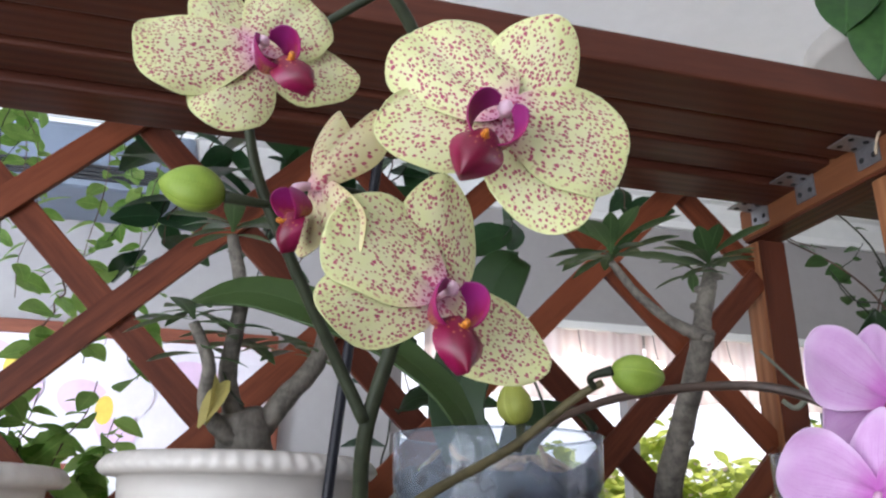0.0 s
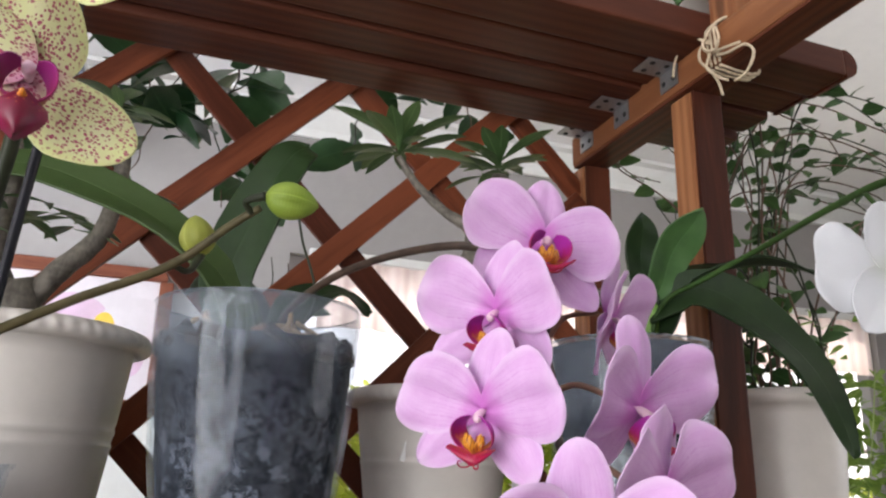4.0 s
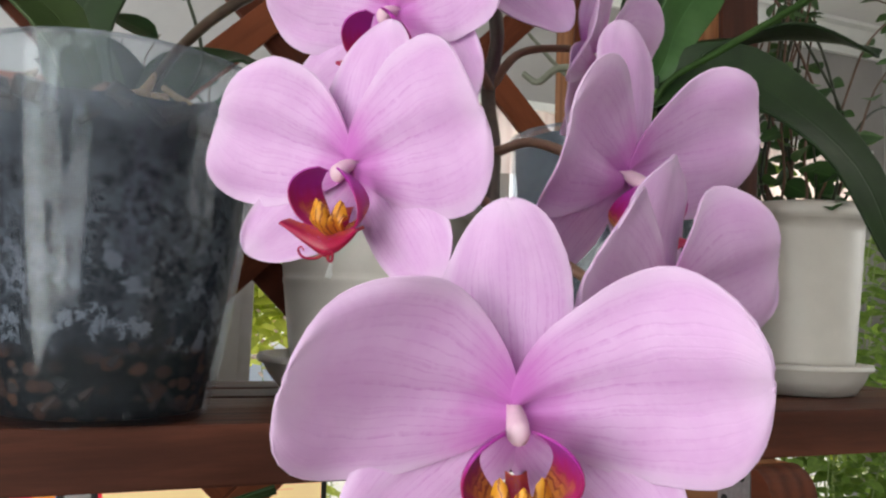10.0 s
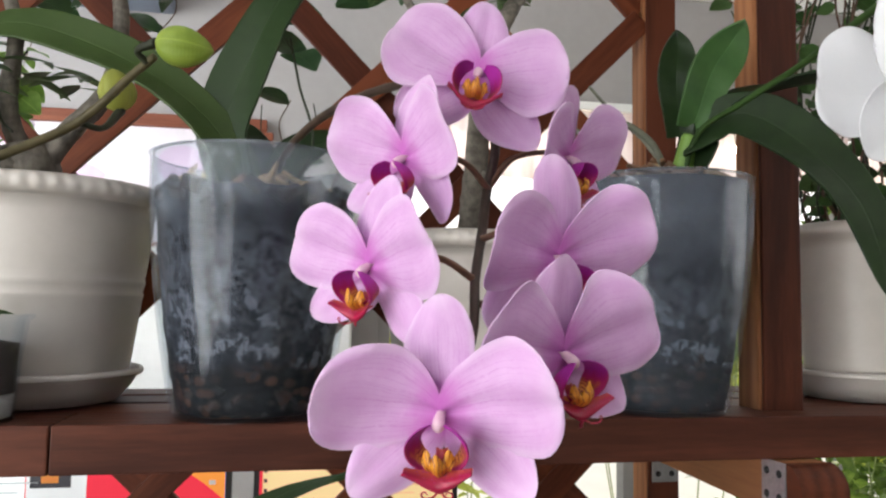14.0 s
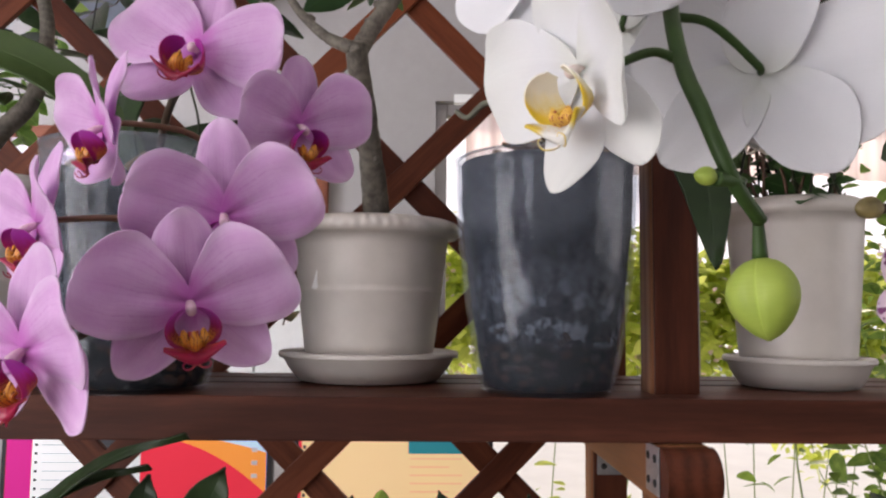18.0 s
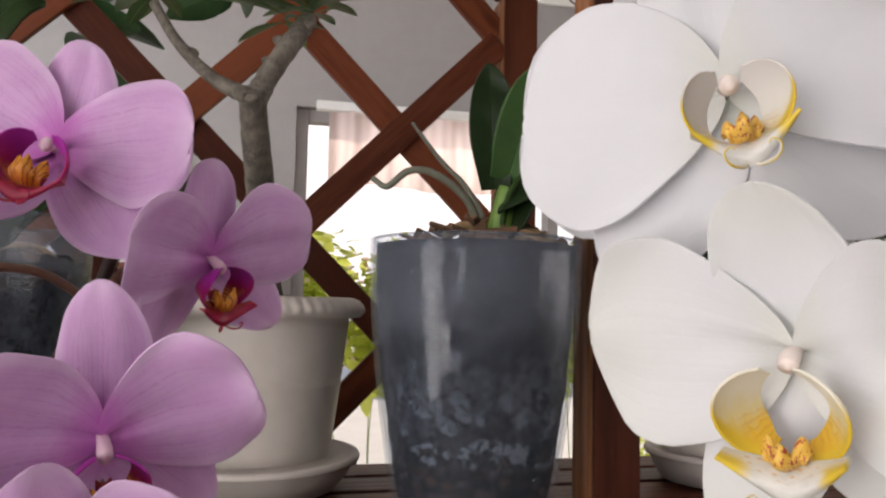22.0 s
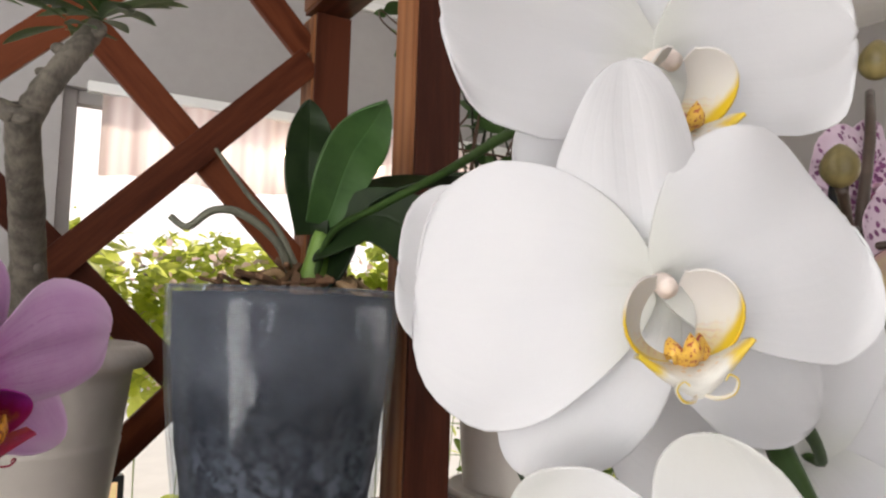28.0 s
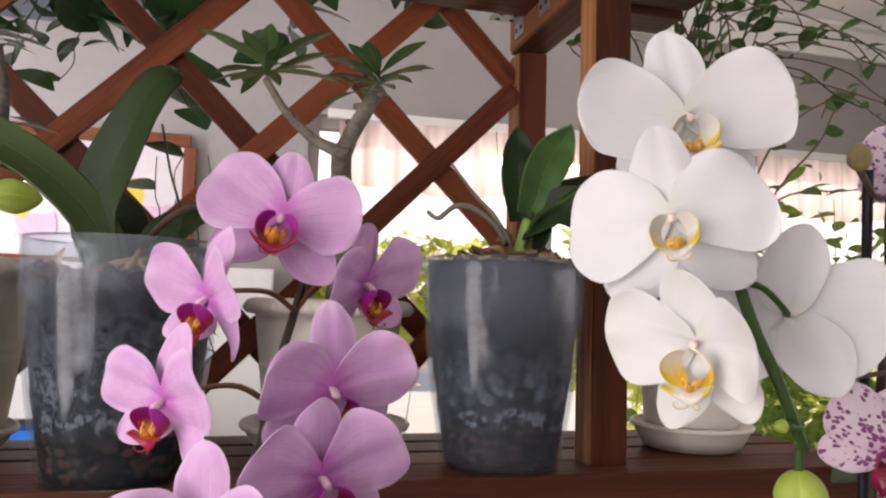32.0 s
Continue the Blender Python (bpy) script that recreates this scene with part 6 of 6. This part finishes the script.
for k, (x, y, z, lean, w) in enumerate(((0.318, -0.075, 0.958, 0.012, 0.026), (0.340, -0.060, 0.940, -0.020, 0.030), (0.372, -0.090, 0.966, 0.040, 0.030), (0.405, -0.050, 0.930, -0.015, 0.034), (0.452, -0.055, 0.940, 0.004, 0.034), (0.478, -0.030, 0.925, -0.020, 0.030), (0.512, -0.085, 0.950, -0.030, 0.028), (0.540, -0.060, 0.938, 0.010, 0.036), (0.572, -0.085, 0.948, 0.016, 0.032), (0.598, -0.050, 0.930, 0.024, 0.030), (0.430, -0.095, 0.925, 0.020, 0.030), (0.640, -0.060, 0.920, 0.020, 0.030))):
    root = (0.48 + 0.35 * (x - 0.48), 0.03, 0.62)
    tube("leaf_stalk", [root, (0.5 * (x + root[0]), -0.01, 0.76), (x - lean, y + 0.015, z - 0.075)], [0.0022, 0.0018, 0.0015], STEM_GREEN, leafy, 14, 6)
    strap_leaf("leaf", [(x - lean, y + 0.015, z - 0.078), (x - 0.6 * lean, y + 0.004, z - 0.045), (x - 0.2 * lean, y - 0.004, z - 0.018), (x, y - 0.002, z)], w, (0.1, -0.9, 0.35 if k % 2 else 0.1), LEAF_DARK, leafy, 0.18, 0.0014, 1.4, "", 14, 0.15)
lowbud = thing("budding_shoot", (0.484, -0.10, 0.60), "green shoot with a closed flower bud", "plant")
tube("shoot", [(0.484, -0.10, 0.60), (0.482, -0.17, 0.82), (0.481, -0.225, 0.955)], [0.0022, 0.0016], STEM_GREEN, lowbud, 20, 8)
bud(lowbud, (0.481, -0.231, 0.976), (0.05, 0, 1), 0.016, 0.0105, BUD_GREEN, None, STEM_GREEN, 2)

# plain pots on the low slats for the tall plants
for x, y, h in ((0.100, -0.196, 0.15), (0.785, -0.200, 0.15), (0.484, -0.10, 0.15), (0.48, 0.04, 0.17)):
    lp = thing("low_pot", (x, y, 0.4505), "dark plastic pot on the low slats", "flower pot", "low pots")
    link("pot_body", revolve("pot_body", [(0.036, 0.0), (0.040, 0.003), (0.050, h - 0.015), (0.053, h - 0.012), (0.053, h), (0.049, h), (0.045, h - 0.02)], STAKE, 40), Matrix.Translation((x, y, 0.4505)), lp)

# ---- things on and beyond the back wall ----
PAPER = plain("white_paper", (0.78, 0.78, 0.77), 0.7, 0.03, 30, 0.03)
INK = plain("dark_ink", (0.05, 0.05, 0.06), 0.6)
ORANGE = plain("orange_print", (0.78, 0.27, 0.05), 0.5, 0.12, 18, 0.03)
BLACK = plain("black_plastic", (0.018, 0.018, 0.02), 0.4)
SHADE_BLUE = plain("shaded_casing", (0.15, 0.18, 0.235), 0.45, 0.08, 20, 0.05)
P_PINK = plain("printed_pale_pink", (0.68, 0.49, 0.64), 0.6, 0.12, 20, 0.03)
P_WHITE = plain("printed_white", (0.72, 0.67, 0.72), 0.6, 0.06, 20, 0.03)
P_YEL = plain("printed_yellow", (0.80, 0.55, 0.08), 0.6, 0.15, 30, 0.03)


def disc(name, cx, cy, cz, rx, rz, tilt, mat, parent, power=2.0, label=""):
    """A thin printed oval facing -y."""
    n, verts = 28, []
    for y in (0.0, 0.0008):
        for i in range(n):
            a = 2 * math.pi * i / n
            r = 1 - 0.12 * math.cos(power * a)
            x, z = rx * r * math.cos(a), rz * r * math.sin(a)
            c, s = math.cos(radians(tilt)), math.sin(radians(tilt))
            verts.append((cx + c * x - s * z, cy + y, cz + s * x + c * z))
    faces = [tuple(range(n)), tuple(reversed(range(n, 2 * n)))] + [(i, n + i, n + (i + 1) % n, (i + 1) % n) for i in range(n)]
    return link(name, mesh(name, verts, faces, mat, smooth=False), None, parent, label)


# framed flower picture on the wall
pic = thing("framed_picture", (-0.28, 1.83, 1.26), "framed print of pale pink flowers, brown wooden frame", "picture")
px0, px1, pz0, pz1, py = -0.86, 0.172, 1.24, 1.638, 1.83
for z in (pz0, pz1):
    board("frame_bar", *span(px0, px1, py - 0.014, py + 0.014, z - 0.02, z + 0.02), FRAME_W, pic, 0.004)
for x in (px0, px1):
    board("frame_bar", *upright(x - 0.02, x + 0.02, py - 0.014, py + 0.014, pz0 + 0.02, pz1 - 0.02), FRAME_W, pic, 0.004)
board("print_sheet", *span(px0 + 0.02, px1 - 0.02, py + 0.002, py + 0.008, pz0 + 0.02, pz1 - 0.02), P_WHITE, pic, 0.0)
layer = 0
for cx, cz, s in ((0.01, 1.47, 1.45), (-0.30, 1.42, 1.15), (-0.56, 1.53, 1.05), (-0.75, 1.38, 0.8)):
    for k in range(5):
        a = radians(90 + 72 * k)
        layer += 1
        disc("printed_petal", cx + 0.062 * s * math.cos(a), py + 0.0012 - 0.00035 * layer, cz + 0.062 * s * math.sin(a), 0.064 * s, 0.046 * s, 90 + 72 * k, P_PINK if k % 2 else P_WHITE, pic, 1.0)
    layer += 1
    disc("printed_throat", cx, py + 0.0012 - 0.00035 * layer, cz - 0.01, 0.024 * s, 0.032 * s, 0, P_YEL, pic)

# wall unit under the ceiling, its shade put into the blue-grey casing
ac = thing("air_conditioner", (-0.42, 1.70, 1.98), "wall air conditioner under the ceiling, its shade painted blue-grey", "air conditioner")
board("casing", *span(-0.78, -0.12, 1.55, 1.848, 1.98, 2.17), SHADE_BLUE, ac, 0.018)
board("casing_top", *span(-0.78, -0.12, 1.56, 1.845, 2.1705, 2.185), TRIM, ac, 0.004)
for k in range(4):
    board("louvre", *span(-0.74, -0.16, 1.540, 1.5495, 2.00 + 0.012 * k, 2.008 + 0.012 * k), BLACK, ac, 0.001)

# stationery standing on a low table behind the lattice
table = thing("side_table", (0.1, 1.25, 0.0), "pale wooden table behind the lattice", "table")
board("tabletop", *span(-0.75, 0.75, 1.02, 1.50, 0.43, 0.46), LATH, table, 0.003)
for x in (-0.72, 0.72):
    for y in (1.05, 1.47):
        board("leg", *upright(x - 0.018, x + 0.018, y - 0.018, y + 0.018, 0.0, 0.43), LATH, table, 0.003)


def lit(name, colour, strength=0.46):
    return glow_mat(name, colour, strength)


def monitor(x0, x1, z0, z1, screen, label):
    """A flat screen in a thin black frame on a neck and foot, facing the lattice."""
    xm = (x0 + x1) / 2
    ob = thing("computer_monitor", (xm, 1.22, 0.46), label, "monitor", "computer monitors")
    board("case", *span(x0, x1, 1.200, 1.224, z0, z1), BLACK, ob, 0.003)
    board("screen", *span(x0 + 0.013, x1 - 0.013, 1.1985, 1.1997, z0 + 0.016, z1 - 0.013), screen, ob, 0.0)
    board("neck", *upright(xm - 0.03, xm + 0.03, 1.2242, 1.240, 0.470, z0 + 0.16), BLACK, ob, 0.003)
    board("foot", *span(xm - 0.11, xm + 0.11, 1.13, 1.30, 0.4602, 0.4698), BLACK, ob, 0.003)
    return ob


def panel(name, x0, x1, z0, z1, lift, mat_, ob):
    return board(name, *span(x0, x1, 1.1980 - 0.0008 * lift, 1.1984 - 0.0008 * lift, z0, z1), mat_, ob, 0.0)


# wide monitor with a picture of dunes and open pages
dune = monitor(-0.470, 0.156, 0.545, 0.868, lit("screen_blue", (0.015, 0.16, 0.62)), "black computer monitor showing blue, orange, red dunes")
for k, (fname, line, mat_) in enumerate((
    ("pale_field", lambda x: 0.792 - 0.10 * max(0.0, x - 0.02) + 0.012 * math.sin(14 * x), lit("screen_pale_blue", (0.50, 0.70, 0.92))),
    ("orange_field", lambda x: 0.785 - 0.16 * (x + 0.10) - 0.5 * max(0.0, x) ** 2, lit("screen_orange", (0.85, 0.30, 0.05))),
    ("red_field", lambda x: 0.768 - 1.6 * max(0.0, x + 0.12) ** 1.9, lit("screen_red", (0.75, 0.03, 0.06))),
)):
    fv = []
    for n_ in range(31):
        x = -0.456 + 0.598 * n_ / 30
        y = 1.1975 - 0.0008 * k
        fv += [(x, y, 0.562), (x, y, max(0.58, line(x)))]
    link(fname, mesh(fname, fv, [(2 * n_, 2 * n_ + 2, 2 * n_ + 3, 2 * n_ + 1) for n_ in range(30)], mat_, None, False), None, dune)
panel("magenta_panel", -0.455, -0.398, 0.565, 0.835, 3, lit("screen_magenta", (0.55, 0.015, 0.22)), dune)
panel("list_page", -0.397, -0.272, 0.575, 0.835, 3, lit("screen_white", (0.80, 0.82, 0.82)), dune)
panel("photo_page", -0.270, -0.148, 0.575, 0.835, 3, lit("screen_pale_grey", (0.66, 0.67, 0.68)), dune)
panel("photo", -0.262, -0.180, 0.680, 0.785, 4, INK, dune)
panel("photo_light", -0.240, -0.205, 0.690, 0.715, 5, ORANGE, dune)
for k in range(10):
    panel("text_bar", -0.375, -0.285 + 0.02 * (k % 3), 0.790 - 0.02 * k, 0.7935 - 0.02 * k, 4, lit("screen_text_grey", (0.45, 0.47, 0.48)) if k == 0 else bpy.data.materials["screen_text_grey"], dune)
    panel("bullet", -0.391, -0.384, 0.7885 - 0.02 * k, 0.795 - 0.02 * k, 4, INK, dune)
panel("menu_bar", -0.456, 0.142, 0.845, 0.8545, 3, lit("screen_dark_blue", (0.01, 0.05, 0.20), 0.4), dune)
for k in range(6):
    panel("icon", 0.108, 0.122, 0.828 - 0.030 * k, 0.838 - 0.030 * k, 4, P_PINK if k == 1 else PAPER, dune)

# second monitor with an open notebook page
note = monitor(0.204, 0.674, 0.475, 0.822, lit("screen_peach", (0.92, 0.66, 0.34), 0.46), "black computer monitor showing a peach notebook page")
panel("teal_band", 0.474, 0.640, 0.735, 0.802, 1, lit("screen_teal", (0.02, 0.22, 0.26), 0.5), note)
panel("red_margin", 0.217, 0.224, 0.50, 0.805, 1, bpy.data.materials["screen_red"], note)
for k in range(12):
    panel("page_ring", 0.227, 0.234, 0.525 + 0.022 * k, 0.533 + 0.022 * k, 1, INK, note)
    if k < 10:
        panel("text_bar", 0.478, 0.600 - 0.03 * (k % 3 == 1), 0.722 - 0.019 * k, 0.725 - 0.019 * k, 1, lit("screen_faint_tan", (0.74, 0.50, 0.27), 0.5) if k == 0 else bpy.data.materials["screen_faint_tan"], note)

# sheer blind across the upper part of the window
sheer = Nodes("sheer_fabric")
# The pleats' light and shade also go into the colour along the folds.
fold = sheer.put(sheer.n("TexWave", wave_type="BANDS", bands_direction="X"), Vector=sheer.coords(), Scale=9, Distortion=1.0)
SHEER = sheer.done(sheer.mix(fold.outputs[1], (0.72, 0.59, 0.585), (0.80, 0.69, 0.68)), 0.8, sheer.bump(fold.outputs[1], 0.3, 0.01), 0.55)
blind = thing("sheer_blind", (1.87, 1.83, 1.52), "pleated pinkish sheer blind across the window top", "blind")
board("headrail", *span(0.60, 3.10, 1.815, 1.845, 1.755, 1.785), TRIM, blind, 0.003)
nb = 56
for k in range(3):
    blind_v = []
    for j, z in enumerate((1.756, 1.52)):
        for i in range(nb + 1):
            g = k * nb + i
            blind_v.append((0.64 + 0.81 * k + 0.80 * i / nb, 1.83 + 0.010 * math.sin(g * 0.9) * (1 + 0.4 * j), z + (0.010 * math.sin(g * 0.17) if j else 0)))
    blind_f = [(i, i + 1, nb + 2 + i, nb + 1 + i) for i in range(nb)]
    link("fabric_panel", mesh("fabric_panel", blind_v, blind_f, SHEER), None, blind)

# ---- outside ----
# Near-white base colour carries the glare of strong sun on the ground.
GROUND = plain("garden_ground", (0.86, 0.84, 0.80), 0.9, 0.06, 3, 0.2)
tagged(link("ground", from_bm("ground", box_bm(400, 400, 0.1), GROUND), Matrix.Translation((0, 0, -0.35))), "near-white garden ground, sun glare put into its colour", "ground", kind="structure")
# Glowing sheets stand in for daylight outside; the side one is unseen.
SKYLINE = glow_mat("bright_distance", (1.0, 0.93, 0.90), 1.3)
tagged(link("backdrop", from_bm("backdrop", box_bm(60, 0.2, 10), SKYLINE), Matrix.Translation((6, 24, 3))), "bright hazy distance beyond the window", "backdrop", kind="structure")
tagged(link("backdrop", from_bm("backdrop", box_bm(0.2, 60, 10), SKYLINE), Matrix.Translation((37, -6, 3))), "unseen glowing sheet added to light the room from the side", "backdrop", kind="structure")
cab = thing("tall_cabinet", (0.02, 1.73, 0.0), "plain white tall cabinet against the wall", "cabinet")
board("carcass", *span(-0.40, 0.44, 1.62, 1.845, 0.0, 1.235), TRIM, cab, 0.004)
for x0, x1 in ((-0.395, 0.016), (0.022, 0.435)):
    door = board("door", *span(x0, x1, 1.602, 1.619, 0.06, 1.225), TRIM, cab, 0.003)
    board("handle", *upright((x0 + x1) / 2 - 0.004, (x0 + x1) / 2 + 0.004, 1.585, 1.6018, 0.7, 0.8), STEEL, door, 0.002)


def bush(name, x0, x1, y0, y1, z0, z1, n, size, seed, mat, label, first=8, canes=18, least=0.55):
    b = thing(name, ((x0 + x1) / 2, (y0 + y1) / 2, z0), label, "shrub")
    rnd = random.Random(seed)
    spots = []
    for k in range(canes):
        x, y = rnd.uniform(x0, x1), rnd.uniform(y0, y1)
        top = z0 + (z1 - z0) * rnd.uniform(least, 1.0)
        pts = [(x * 0.6 + (x0 + x1) * 0.2, y, z0), (x, y + rnd.uniform(-0.1, 0.1), (z0 + top) / 2), (x + rnd.uniform(-0.15, 0.15), y, top)]
        tube("stem", pts, [0.004, 0.0026, 0.0012], STEM_BUSH, b, 14, 6, 0.1, seed + k)
        line = smooth_line(pts, 30)
        for j in range(n // canes):
            q = line[rnd.randint(first, 30)] + Vector((rnd.gauss(0, 0.07), rnd.gauss(0, 0.07), rnd.gauss(0, 0.05)))
            a = rnd.uniform(0, 6.28)
            spots.append((tuple(q), (math.cos(a), math.sin(a), rnd.uniform(-0.6, 0.5))))
    foliage("leaves", spots, size, mat, b, seed, 0.5)
    return b


PETALS = plain("pale_blossom", (0.80, 0.62, 0.62), 0.6, 0.1, 30, 0.05, 0.5)
for x0, x1, y0, y1, top, seed, first in ((0.60, 1.5, 2.7, 3.3, 1.50, 41, 22), (1.5, 2.7, 2.6, 3.4, 1.50, 42, 21), (2.6, 4.6, 2.5, 4.0, 1.6, 43, 14), (3.6, 4.8, 0.9, 2.3, 1.7, 45, 10)):
    shrub = bush("garden_shrub", x0, x1, y0, y1, -0.3, top, 2600, 0.085, seed, LEAF_SUN, "sunlit yellow-green garden shrub with pale blossom", first, 8 if x0 < 2 else 16, 0.84 if x0 < 2 else 0.55)
    rb = random.Random(seed)
    foliage("blossom", [((rb.uniform(x0, x1), rb.uniform(y0 - 0.1, y1), 0.75 + rb.random() * (top - 0.85)), (rb.uniform(-1, 1), -0.6, rb.uniform(-0.5, 1))) for _ in range(420)], 0.035, PETALS, shrub, seed, 0.9)
bush("low_shrub", 0.75, 1.35, 2.15, 2.45, -0.3, 0.46, 360, 0.06, 47, LEAF_SUN, "small bright green shrub outside the window", 16, 9)

# potted greenery inside, beside the stand
bush("leafy_climber", 1.40, 2.6, 0.55, 1.30, 0.02, 1.44, 5200, 0.046, 44, LEAF_CLIMB, "dense yellow-green climber beside the stand", 4, 42)
for k, (x, y) in enumerate(((1.7, 0.9), (2.2, 0.95))):
    tub = thing("planter", (x, y, 0.0), "grey plastic planter on the floor", "planter", "planters")
    link("tub", revolve("tub", [(0.13, 0.0), (0.18, 0.26), (0.19, 0.28), (0.17, 0.28), (0.15, 0.2)], POT_GREY, 40), Matrix.Translation((x, y, 0)), tub)

bush("potted_shrub", 0.98, 1.42, -0.36, 0.02, 0.26, 1.20, 900, 0.060, 51, LEAF_HOYA, "dark green potted shrub beside the stand", 8, 16)
tub = thing("planter", (1.20, -0.17, 0.0), "grey plastic planter on the floor", "planter", "planters")
link("tub", revolve("tub", [(0.13, 0.0), (0.18, 0.26), (0.19, 0.28), (0.17, 0.28), (0.15, 0.2)], POT_GREY, 40), Matrix.Translation((1.20, -0.17, 0)), tub)
link("soil", revolve("soil", [(0.168, 0.262), (0.08, 0.266), (0.012, 0.267)], SOIL, 32), Matrix.Translation((1.20, -0.17, 0)), tub)

# ceiling lamps near the window
LAMP = glow_mat("lamp_glow", (1.0, 0.80, 0.52), 14.0)
for k, (x, z, w) in enumerate(((1.19, 1.650, 0.06), (1.48, 1.643, 0.032), (1.78, 1.643, 0.032))):
    lamp = thing("string_lamp", (x, 1.80, z), "small warm glowing lamp by the window", "lamp", "window lamps")
    link("bulb", revolve("bulb", [(0.004, -0.014), (0.012, -0.008), (0.015, 0.0), (0.012, 0.008), (0.004, 0.014)], LAMP, 16), Matrix.Translation((x, 1.80, z)) @ Matrix.Diagonal((w / 0.02, 1, 0.9, 1)), lamp)
    tube("cord", [(x, 1.80, z + 0.012), (x, 1.815, z + 0.06), (x, 1.825, 1.762)], [0.0015, 0.0015], STEM_DARK, lamp, 8, 6)
